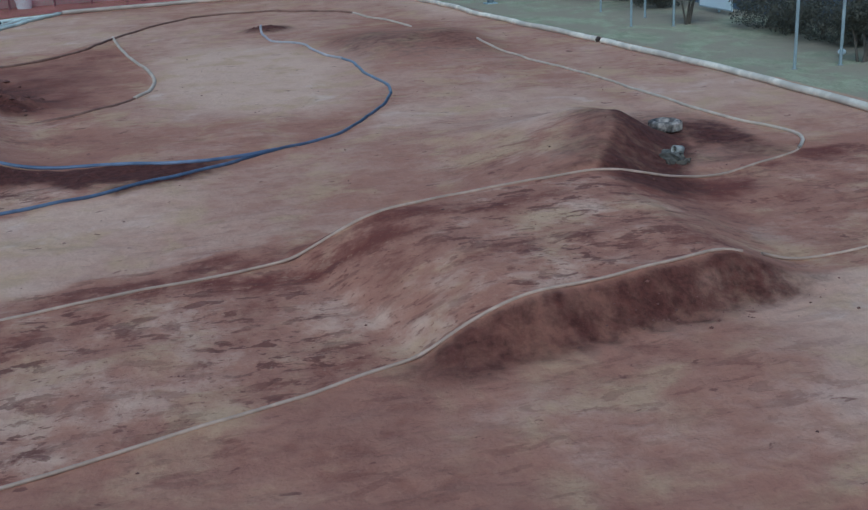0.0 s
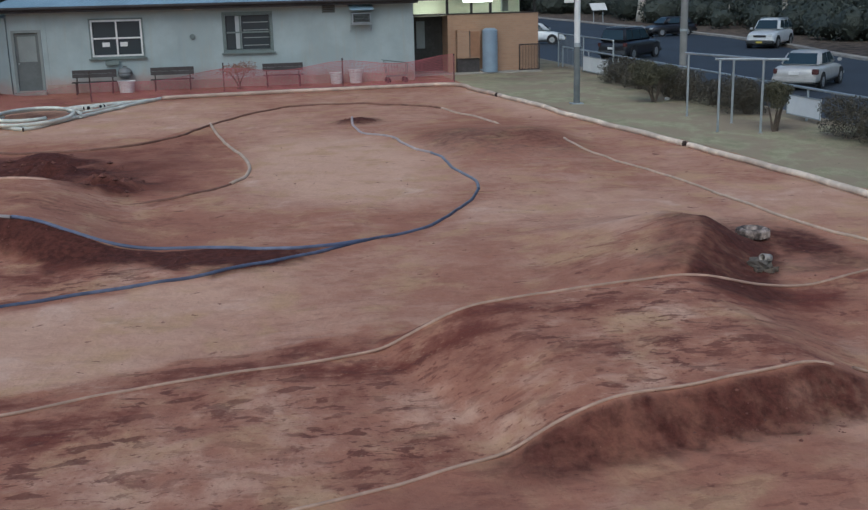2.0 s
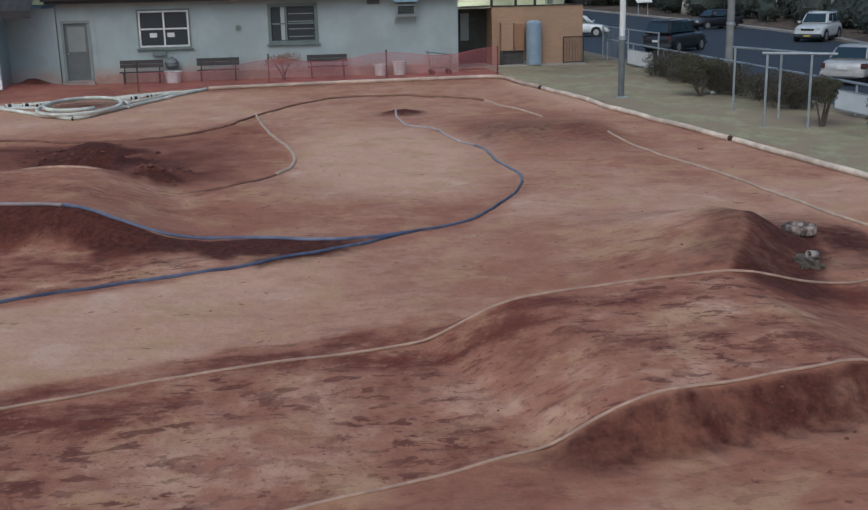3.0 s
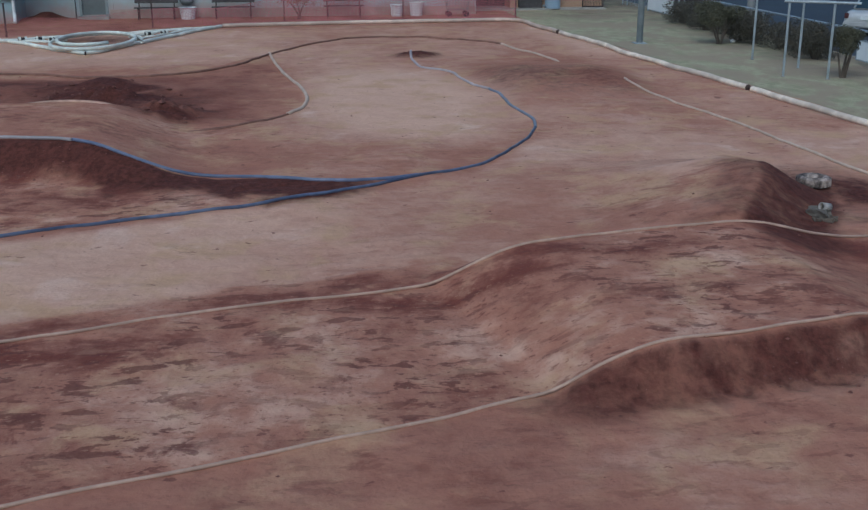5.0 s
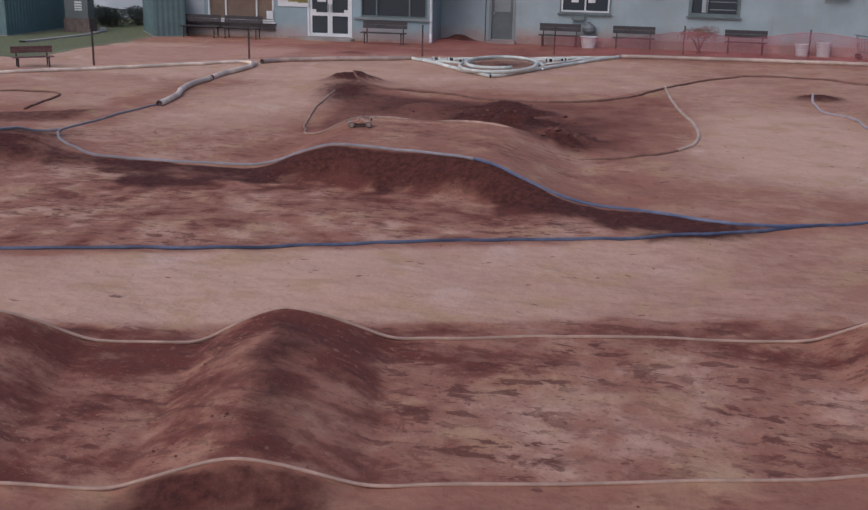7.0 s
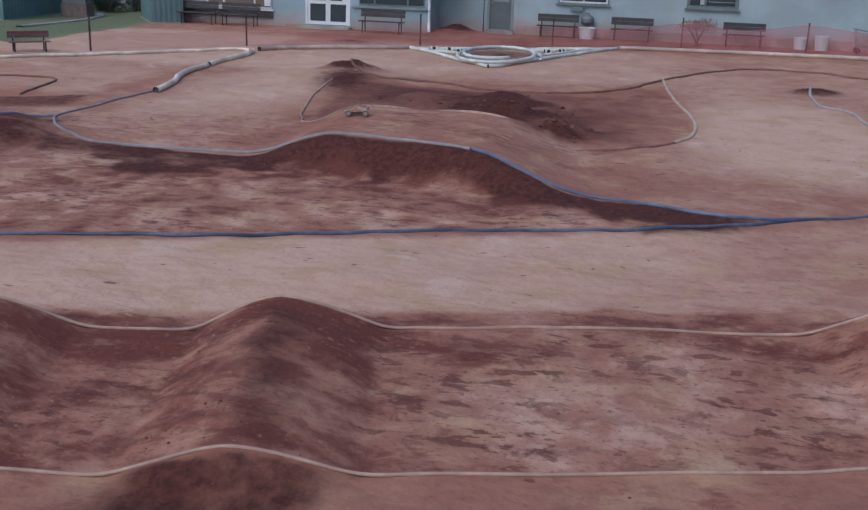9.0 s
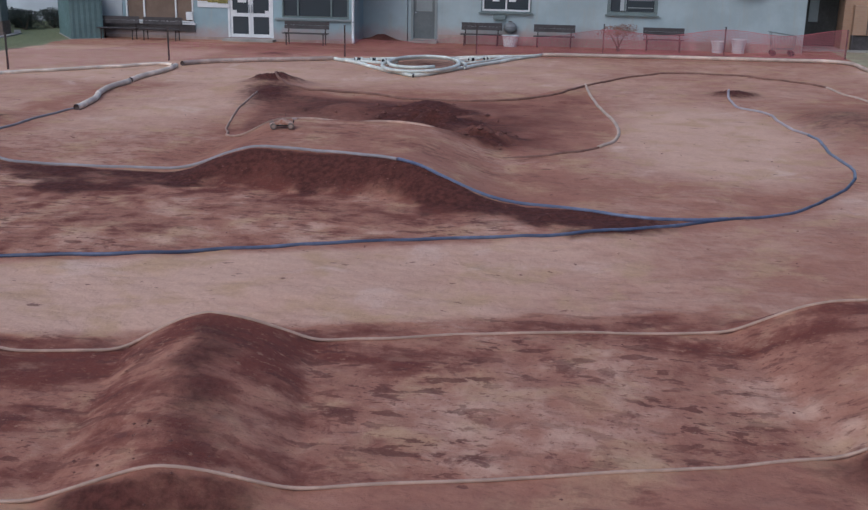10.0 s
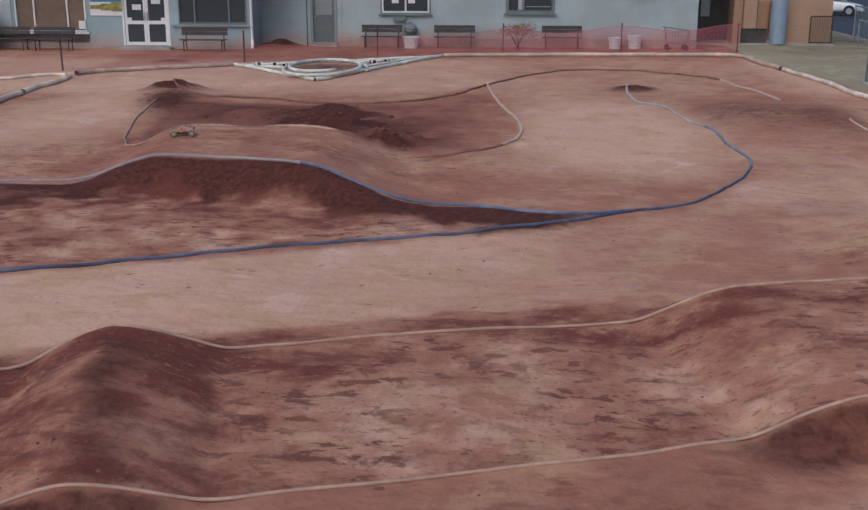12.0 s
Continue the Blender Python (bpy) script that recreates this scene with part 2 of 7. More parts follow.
M_GREEN_SHED = surface("green_steel_shed", (0.13, 0.20, 0.19), 0.6, vary=0.2, grain=8, stain=0.8)
M_BARK = surface("pale_gum_bark", (0.46, 0.42, 0.36), 0.85, vary=0.3, grain=6, stain=1.5, bump=0.4, dist=0.02)
M_BARK_DARK = surface("brown_bark", (0.13, 0.10, 0.075), 0.9, vary=0.3, grain=10, stain=3, bump=0.5, dist=0.01)


def leaf_material(name, a, bcol):
    m, nt, b = nodes_of(name, 0.7)
    geo = nt.nodes.new("ShaderNodeNewGeometry")
    c = blend(nt, geo.outputs["Random Per Island"], a, bcol)
    c = blend(nt, ramp(nt, noise_node(nt, 1.2, 3), 0.35, 0.65, 0, 0.6), c, tuple(x * 0.7 for x in a))
    nt.links.new(c, b.inputs["Base Color"])
    return m


M_LEAF_DARK = leaf_material("dark_foliage", (0.036, 0.046, 0.036), (0.062, 0.072, 0.056))
M_LEAF_HEDGE = leaf_material("dry_hedge_leaves", (0.055, 0.05, 0.036), (0.115, 0.095, 0.062))
M_LEAF_OLIVE = leaf_material("olive_leaves", (0.06, 0.06, 0.035), (0.13, 0.115, 0.065))
M_LEAF_RED = leaf_material("reddish_dry_leaves", (0.20, 0.08, 0.05), (0.34, 0.17, 0.09))


def brick_material():
    m, nt, b = nodes_of("tan_brick", 0.9)
    tc = nt.nodes.new("ShaderNodeTexCoord")
    mp = nt.nodes.new("ShaderNodeMapping")
    mp.inputs["Rotation"].default_value = (radians(90), 0, 0)
    br = nt.nodes.new("ShaderNodeTexBrick")
    br.inputs["Scale"].default_value = 1.0
    br.inputs["Brick Width"].default_value = 0.24
    br.inputs["Row Height"].default_value = 0.086
    br.inputs["Mortar Size"].default_value = 0.006
    br.inputs["Color1"].default_value = (0.4, 0.25, 0.16, 1)
    br.inputs["Color2"].default_value = (0.36, 0.225, 0.145, 1)
    br.inputs["Mortar"].default_value = (0.36, 0.26, 0.19, 1)
    nt.links.new(tc.outputs["Object"], mp.inputs[0])
    nt.links.new(mp.outputs[0], br.inputs["Vector"])
    c = blend(nt, ramp(nt, noise_node(nt, 0.9, 4), 0.35, 0.7, 0, 0.4), br.outputs["Color"], (0.31, 0.2, 0.13))
    nt.links.new(c, b.inputs["Base Color"])
    add_bump(nt, b, br.outputs["Fac"], -0.4, 0.006)
    return m


M_BRICK = brick_material()


# ---- builders ----
def mesh_object(name, bm, material, bevel=0.0):
    if bevel:
        bmesh.ops.bevel(bm, geom=bm.edges[:], offset=bevel, segments=2, affect="EDGES", clamp_overlap=True)
    bmesh.ops.recalc_face_normals(bm, faces=bm.faces[:])
    me = bpy.data.meshes.new(name)
    bm.to_mesh(me)
    bm.free()
    me.materials.append(material)
    return new(name, me)


def part(name, bm, material, parent, label="", bevel=0.0):
    ob = mesh_object(name, bm, material, bevel)
    ob.parent = parent
    if label:
        ob["label"] = label
    return ob


def thing(name, place, label, category, group="", kind="", turn=0.0):
    e = new(name)
    e.empty_display_size = 0.2
    e.matrix_world = pose(*place, 0, 0, turn)
    return tagged(e, label, category, group, kind)


def box(bm, x0, x1, y0, y1, z0, z1):
    return bmesh.ops.create_cube(bm, size=1.0, matrix=Matrix.LocRotScale(((x0 + x1) / 2, (y0 + y1) / 2, (z0 + z1) / 2), None, (abs(x1 - x0), abs(y1 - y0), abs(z1 - z0))))


def boxed(*dims):
    bm = bmesh.new()
    box(bm, *dims)
    return bm


def slab(pts, off):
    """A thin closed plate between a flat outline and its copy shifted by off."""
    bm = bmesh.new()
    a = [bm.verts.new(Vector(p)) for p in pts]
    b = [bm.verts.new(Vector(p) + Vector(off)) for p in pts]
    bm.faces.new(a)
    bm.faces.new(b[::-1])
    for i in range(len(a)):
        j = (i + 1) % len(a)
        bm.faces.new((a[j], a[i], b[i], b[j]))
    return bm


def rod(bm, a, b, r, seg=10, r2=None):
    a, b = Vector(a), Vector(b)
    d = b - a
    q = Vector((0, 0, 1)).rotation_difference(d.normalized())
    return bmesh.ops.create_cone(bm, cap_ends=True, segments=seg, radius1=r, radius2=r if r2 is None else r2, depth=d.length, matrix=Matrix.LocRotScale((a + b) / 2, q, None))


def rodded(a, b, r, seg=10, r2=None):
    bm = bmesh.new()
    rod(bm, a, b, r, seg, r2)
    return bm


def smooth_shade(ob):
    for p in ob.data.polygons:
        p.use_smooth = True
    return ob


def catmull(pts, step=0.12):
    P = [Vector(p) for p in pts]
    P = [P[0] * 2 - P[1]] + P + [P[-1] * 2 - P[-2]]
    out = []
    for i in range(1, len(P) - 2):
        n = max(1, int((P[i + 1] - P[i]).length / step))
        for k in range(n):
            t = k / n
            out.append(0.5 * (2 * P[i] + (P[i + 1] - P[i - 1]) * t + (2 * P[i - 1] - 5 * P[i] + 4 * P[i + 1] - P[i + 2]) * t * t + (3 * P[i] - P[i - 1] - 3 * P[i + 1] + P[i + 2]) * t ** 3))
    out.append(P[-2])
    return out


def tube_mesh(name, pts, r, seg=8, ribs=0.0):
    """A closed tube along a line of points."""
    verts, faces = [], []
    n = len(pts)
    for i, p in enumerate(pts):
        d = (pts[min(i + 1, n - 1)] - pts[max(i - 1, 0)]).normalized()
        s = d.cross(Vector((0, 0, 1))).normalized()
        u = s.cross(d)
        rr = r * (1 + ribs * (i % 2))
        for k in range(seg):
            a = 2 * math.pi * k / seg
            verts.append(p + s * (rr * math.cos(a)) + u * (rr * math.sin(a)))
    for i in range(n - 1):
        for k in range(seg):
            a, b = i * seg + k, i * seg + (k + 1) % seg
            faces.append((a, b, b + seg, a + seg))
    faces.append(tuple(range(seg)))
    faces.append(tuple(range((n - 1) * seg, n * seg)))
    me = bpy.data.meshes.new(name)
    me.from_pydata([tuple(v) for v in verts], [], faces)
    me.update()
    return me


# ---- the lie of the land ----
def sstep(a, b, x):
    t = np.clip((x - a) / (b - a), 0, 1)
    return t * t * (3 - 2 * t)


# the lines of edging pipe on both sides of the near lane
NEAR_EDGE = [(-9, 4.75), (-6.2, 5.45), (-4.38, 5.95), (-3.56, 6.12), (-2.96, 6.31), (-2.15, 6.47), (-0.88, 6.84), (0.6, 7.31), (1.05, 7.46), (1.76, 7.77), (2.68, 7.91), (3.98, 8.09), (4.87, 8.28), (5.08, 8.27)]
LANE_EDGE = [(-12, 6.9), (-8.01, 7.68), (-5.82, 8.52), (-5.05, 8.75), (-4.45, 8.9), (-3.57, 9.16), (-2.76, 9.39), (-0.54, 10.1), (1.64, 10.49), (2.28, 10.66), (3.55, 11), (4.62, 11.15), (4.94, 11.19), (5.38, 11.2), (5.83, 11.26), (6.28, 11.38), (6.73, 11.54), (7.24, 11.74), (7.55, 11.88), (8.13, 12.11), (8.3, 12.3)]
P1X, P1Y = [p[0] for p in NEAR_EDGE], [p[1] for p in NEAR_EDGE]
P2X, P2Y = [p[0] for p in LANE_EDGE], [p[1] for p in LANE_EDGE]
B1X, B1Y = [-14, -7.6, -4.4, -0.3, 1.6, 2.7, 4.3], [10.3, 11.28, 12.52, 14.1, 14.97, 15.6, 18.1]
B2X, B2Y = [-14, -8.2, -5.4, -3.0, -1.7, 0.8, 2.2], [17.4, 16.75, 16.98, 16.45, 15.65, 15.2, 15.25]


def value_noise(x, y, s, seed):
    """Smooth noise between -1 and 1 with features of about s metres."""
    g = np.random.default_rng(seed).uniform(-1, 1, (128, 128))
    u, v = x / s + 1000, y / s + 1000
    i, j = np.floor(u).astype(int), np.floor(v).astype(int)
    a, b = u - i, v - j
    a, b = a * a * (3 - 2 * a), b * b * (3 - 2 * b)
    i0, i1, j0, j1 = i % 128, (i + 1) % 128, j % 128, (j + 1) % 128
    return (g[i0, j0] * (1 - a) + g[i1, j0] * a) * (1 - b) + (g[i0, j1] * (1 - a) + g[i1, j1] * a) * b


def slope(a, b, x):
    """A ramp that starts with a sharp foot at a and rounds off at b."""
    t = np.clip((x - a) / (b - a), 0, 1)
    return 1 - (1 - t) ** 1.7


RUNNELS = (3.42, 3.95, 4.2, 5.05)
LIP_Y, LIP_X, LIP_H = [11.0, 11.3, 12.4, 13.0, 13.6, 14.4, 15.1, 15.9], [4.9, 5.1, 5.7, 6.15, 6.35, 6.3, 6.1, 5.8], [0.28, 0.32, 0.44, 0.53, 0.56, 0.46, 0.18, 0.0]


def land(x, y):
    x, y = np.asarray(x, float), np.asarray(y, float)
    p1, p2, b1, b2 = np.interp(x, P1X, P1Y), np.interp(x, P2X, P2Y), np.interp(x, B1X, B1Y), np.interp(x, B2X, B2Y)
    h = 0.0 * x
    # near lane: two humps and the table-top
    lane = sstep(p1 - 0.45, p1 + 0.02, y) * (1 - sstep(p2 + 0.01, p2 + 0.42, y))
    k = np.clip((y - p1) / (p2 - p1), -0.2, 1.2)
    c1 = -3.0 - 0.6 * k
    s1 = np.minimum(slope(c1 - 0.72, c1 + 0.16, x), slope(-c1 - 1.0, -c1 + 0.12, -x))
    h = h + lane * s1 * (0.25 + 0.13 * k)
    c0 = -5.7 - 0.75 * k
    s0 = np.minimum(slope(c0 - 0.9, c0 + 0.14, x), slope(-c0 - 1.05, -c0 + 0.12, -x))
    h = h + lane * s0 * (0.28 + 0.1 * k)
    a, b = 2.05 - 0.6 * k, 2.95 - 0.42 * k
    e = 5.05 - 0.2 * k
    ridge = np.clip(k, 0, 1) ** 6
    table = slope(a, b + 0.1, x) * (1 - sstep(e - 0.25 + 0.15 * ridge, e + 0.85 + 0.4 * sstep(0.1, 0.4, k) + 0.8 * ridge, x))
    # second lane: the kicker before the hairpin, a long ramp up to a lip and a steep far face
    lip, rise = np.interp(y, LIP_Y, LIP_X), np.interp(y, LIP_Y, LIP_H)
    ramp_up = np.clip((x - lip + 2.3) / 2.3, 0, 1) ** 1.25
    drop = 1 - sstep(lip - 0.35, lip + 0.98, x + 0.04 * value_noise(x, y, 0.5, 18))
    kick = rise * ramp_up * drop * sstep(p2 + 0.02, p2 + 0.5, y)
    h = h + np.maximum(lane * table * 0.36, kick)
    # runnels in the bank below the table-top
    bank = sstep(p1 - 0.7, p1 - 0.45, y) * (1 - sstep(p1 - 0.2, p1 - 0.02, y))
    for cx in RUNNELS:
        h = h - 0.018 * bank * np.exp(-((x - cx - 0.8 * (p1 - 0.3 - y) - 0.12 * value_noise(x, y, 0.3, 19)) / 0.06) ** 2)
    # third lane: table-top behind the blue pipe
    bl = sstep(b2 - 1.0, b2 + 0.05, y) * (1 - sstep(20.0, 20.9, y))
    k3 = np.clip((y - b2) / 4.0, 0, 1)
    t3 = sstep(-7.1 + 0.1 * k3, -5.5 - 0.4 * k3, x) * (1 - sstep(-3.1 - 0.4 * k3, -0.9 - 0.7 * k3, x))
    h = h + bl * t3 * 0.45
    # far lane: long jump over the buried pipe
    far = np.exp(-((y - 24.6) / 1.9) ** 2) * sstep(4.4, 5.6, x) * (1 - sstep(7.0, 8.6, x))
    h = h + 0.26 * far
    # mounds at the pipe ends, heaps in the infield
    for mx, my, mr, mh in ((-8.5, 28.2, 0.75, 0.27), (-8.3, 26.6, 1.5, 0.14), (3.65, 29.6, 0.45, 0.12), (-11.9, 17.0, 1.1, 0.34), (-3.3, 22.5, 0.55, 0.26), (-2.1, 20.75, 0.45, 0.24), (-3.8, 24.4, 0.8, 0.2), (-2.6, 21.4, 0.5, 0.2), (-5.6, 24.2, 0.9, 0.12), (-12.6, 21.3, 0.8, 0.08), (-8.25, 41.3, 0.75, 0.3), (-10.8, 35.7, 0.6, 0.1)):
        d2 = ((x - mx) ** 2 + (y - my) ** 2) / mr ** 2
        h = h + mh * np.exp(-d2) * (1 + 0.2 * value_noise(x, y, 0.3, 7))
    heap = np.exp(-((x + 3.4) / 1.1) ** 2 - ((y - 22.8) / 1.5) ** 2) + np.exp(-((x + 2.1) / 0.6) ** 2 - ((y - 20.6) / 0.6) ** 2)
    h = h + 0.2 * heap * (0.6 * value_noise(x, y, 0.33, 16) + 0.4 * value_noise(x, y, 0.17, 17))
    on = sstep(-26, -22, x) * (1 - sstep(9.2, 10.2, x)) * sstep(1.0, 3.0, y) * (1 - sstep(36.5, 39, y))
    h = h + on * (0.035 * value_noise(x, y, 1.6, 1) + 0.014 * value_noise(x, y, 0.45, 2))
    near = on * (1 - sstep(18, 30, y))
    h = h + near * (0.008 * value_noise(x, y * 2.2, 0.2, 3))
    # clods on steep and unused dirt
    h = h + near * soil_and_shade(x, y) * 0.03 * np.clip(value_noise(x, y, 0.16, 5), 0, 1)
    # the street lies lower than the ground of the club
    h = h - 0.7 * sstep(15.0, 17.6, x)
    return h


def soil_and_shade(x, y):
    """Where fresh soil lies: faces of the jumps, the infield, the heaps; some shaded sides coloured alike."""
    p1, p2, b1, b2 = np.interp(x, P1X, P1Y), np.interp(x, P2X, P2Y), np.interp(x, B1X, B1Y), np.interp(x, B2X, B2Y)
    v = 0.0 * x
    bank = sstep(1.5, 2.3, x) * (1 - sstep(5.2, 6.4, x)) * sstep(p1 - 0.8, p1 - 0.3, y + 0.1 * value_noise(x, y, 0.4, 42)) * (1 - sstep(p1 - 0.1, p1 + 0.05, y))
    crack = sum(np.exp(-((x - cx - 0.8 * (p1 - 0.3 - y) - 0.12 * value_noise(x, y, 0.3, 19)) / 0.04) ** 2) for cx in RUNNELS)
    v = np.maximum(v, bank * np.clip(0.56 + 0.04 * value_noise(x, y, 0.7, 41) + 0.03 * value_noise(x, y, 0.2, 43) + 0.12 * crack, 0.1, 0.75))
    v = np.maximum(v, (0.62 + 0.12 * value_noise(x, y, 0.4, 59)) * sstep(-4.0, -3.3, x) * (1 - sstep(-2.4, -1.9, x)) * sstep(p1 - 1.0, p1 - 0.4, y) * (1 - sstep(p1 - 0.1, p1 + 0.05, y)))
    k = (y - p1) / (p2 - p1)
    # shading right of the hump's crest, put into the soil colour
    v = np.maximum(v, (0.42 + 0.12 * value_noise(x, y, 0.3, 57)) * np.exp(-((x + 2.62 + 0.9 * k + 0.12 * value_noise(x, y, 0.5, 58)) / 0.3) ** 2) * sstep(p1, p1 + 0.2, y) * (1 - sstep(p2 - 0.4, p2, y)))
    lip = np.interp(y, LIP_Y, LIP_X)
    u = x - lip + 0.08 * value_noise(x, y, 0.35, 44)
    # far face of the kicker: dark soil, its shaded right side coloured in
    face = sstep(-0.28, 0.02, u) * (1 - sstep(0.85, 1.4, u)) * sstep(10.85, 11.3, y + 0.15 * (x - 5.5)) * (1 - sstep(13.6, 14.6, y))
    v = np.maximum(v, face * (0.68 + 0.14 * value_noise(x, y, 0.5, 45)))
    side = sstep(-1.0, -0.35, u + 0.15 * value_noise(x, y, 0.5, 54)) * (1 - sstep(-0.1, 0.3, u)) * sstep(11.3, 11.8, y) * (1 - sstep(13.8, 14.6, y))
    v = np.maximum(v, 0.42 * side)
    # shadow and dark soil in the dip before the pipe, painted as one
    hollow_shade = sstep(4.9, 5.3, x) * (1 - sstep(6.0, 6.7, x)) * sstep(p2 - 0.75, p2 - 0.4, y + 0.12 * value_noise(x, y, 0.4, 55)) * (1 - sstep(p2 - 0.08, p2 + 0.03, y))
    v = np.maximum(v, 0.6 * hollow_shade)
    v = np.maximum(v, (0.36 + 0.12 * value_noise(x, y, 0.9, 56)) * sstep(6.3, 6.8, x) * (1 - sstep(8.0, 8.4, x)) * sstep(11.9, 12.2, y) * (1 - sstep(14.6, 15.6, y)))
    back = np.exp(-((y - 14.75 + 0.25 * (x - 6.0)) / 0.12) ** 2) * sstep(5.4, 5.7, x) * (1 - sstep(6.5, 6.9, x))
    v = np.maximum(v, 0.55 * back)
    v = np.maximum(v, (0.48 + 0.2 * value_noise(x, y, 0.7, 46)) * sstep(6.6, 7.2, x) * (1 - sstep(8.0, 8.4, x)) * sstep(12.2, 12.6, y) * (1 - sstep(14.0, 15.2, y)))
    # darker rim and drop at the right end of the table-top
    edge = 4.95 + 0.06 * value_noise(x, y, 0.4, 47)
    v = np.maximum(v, 0.25 * np.exp(-((x - edge - 0.05) / 0.1) ** 2) * sstep(8.4, 8.8, y) * (1 - sstep(10.8, 11.2, y)))
    v = np.maximum(v, 0.16 * sstep(5.0, 5.3, x) * (1 - sstep(5.9, 6.4, x)) * sstep(8.6, 9.2, y) * (1 - sstep(11.2, 11.6, y)))
    ww = 0.55 * value_noise(x, y * 0.5, 1.1, 14) + 0.35 * value_noise(x, y, 0.4, 15) + 0.15 * value_noise(x, y, 0.17, 48) + 0.9 * np.exp(-((x + 8.0) / 0.6) ** 2)
    ww = np.minimum(np.maximum(ww, -0.25), b2 - b1 - 0.75)
    depth = np.clip(0.66 + 0.2 * sstep(-8.0, -6.0, x) + 0.2 * value_noise(x, y, 0.8, 49) + 0.2 * value_noise(x * 0.7, y, 0.3, 50) - 0.45 * np.exp(-((x + 5.1) / 0.35) ** 2 - ((y - b2 + 0.5) / 0.3) ** 2), 0.15, 1.0)
    v = np.maximum(v, depth * sstep(-12.6, -11.4, x) * (1 - sstep(0.6, 1.8, x)) * sstep(b2 - 1.4 - ww, b2 - 0.6 - ww, y) * (1 - sstep(b2 - 0.1, b2 + 0.05, y)))
    tri = sstep(20.3, 21.2, y) * (1 - sstep(25.6, 26.6, y)) * sstep(0.0, 0.35, x + 7.3 + 0.14 * np.clip(y - 20.5, 0, 6)) * (1 - sstep(-1.6, 0.6, x))
    heap = np.exp(-((x + 3.3) / 1.3) ** 2 - ((y - 23.0) / 2.0) ** 2) + np.exp(-((x + 2.1) / 0.9) ** 2 - ((y - 20.7) / 1.0) ** 2)
    v = np.maximum(v, tri * np.clip(0.14 + 0.22 * (1 - sstep(-5.5, -3.0, x)) + 0.16 * value_noise(x, y * 0.5, 0.8, 51), 0, 1) + 0.85 * np.clip(heap, 0, 1) * np.clip(0.7 + 0.5 * value_noise(x, y, 0.45, 8), 0, 1.1))
    v = np.maximum(v, 0.38 * np.exp(-((y - 24.4 + 0.3 * (x - 6)) / 2.6) ** 2) * sstep(4.0, 4.9, x) * (1 - sstep(7.2, 8.8, x)))
    v = np.maximum(v, 0.9 * np.exp(-(((x + 8.5) / 0.8) ** 2 + ((y - 28.0) / 0.9) ** 2)))
    v = np.maximum(v, 0.75 * np.exp(-(((x + 7.9 + 0.2 * (y - 25.5)) / 0.75) ** 2 + ((y - 25.9) / 1.9) ** 2)))
    v = np.maximum(v, 0.9 * np.exp(-(((x - 3.65) ** 2 + (y - 29.6) ** 2) / 0.4)))
    v = np.maximum(v, 0.7 * np.exp(-(((x + 8.25) / 0.9) ** 2 + ((y - 41.2) / 0.9) ** 2)))
    v = np.maximum(v, 0.6 * np.exp(-(((x + 10.8) / 0.7) ** 2 + ((y - 35.7) / 0.6) ** 2)))
    up = 21.5 + 0.3 * (x + 12.1)
    v = np.maximum(v, 0.5 * sstep(up - 1.8, up - 0.9, y) * (1 - sstep(up - 0.1, up + 0.15, y)) * (1 - sstep(-12.6, -11.9, x)) * sstep(-19, -15, x))
    v = np.maximum(v, 0.55 * np.exp(-(((x + 11.6) / 0.6) ** 2 + ((y - 17.7) / 1.2) ** 2)))
    v = np.maximum(v, 0.55 * np.exp(-(((x + 5.3) / 1.5) ** 2 + ((y - 34.2) / 1.8) ** 2)))
    v = np.maximum(v, 0.55 * np.exp(-(((x + 11.3) ** 2 + (y - 16.5) ** 2) / 1.4)))
    return v


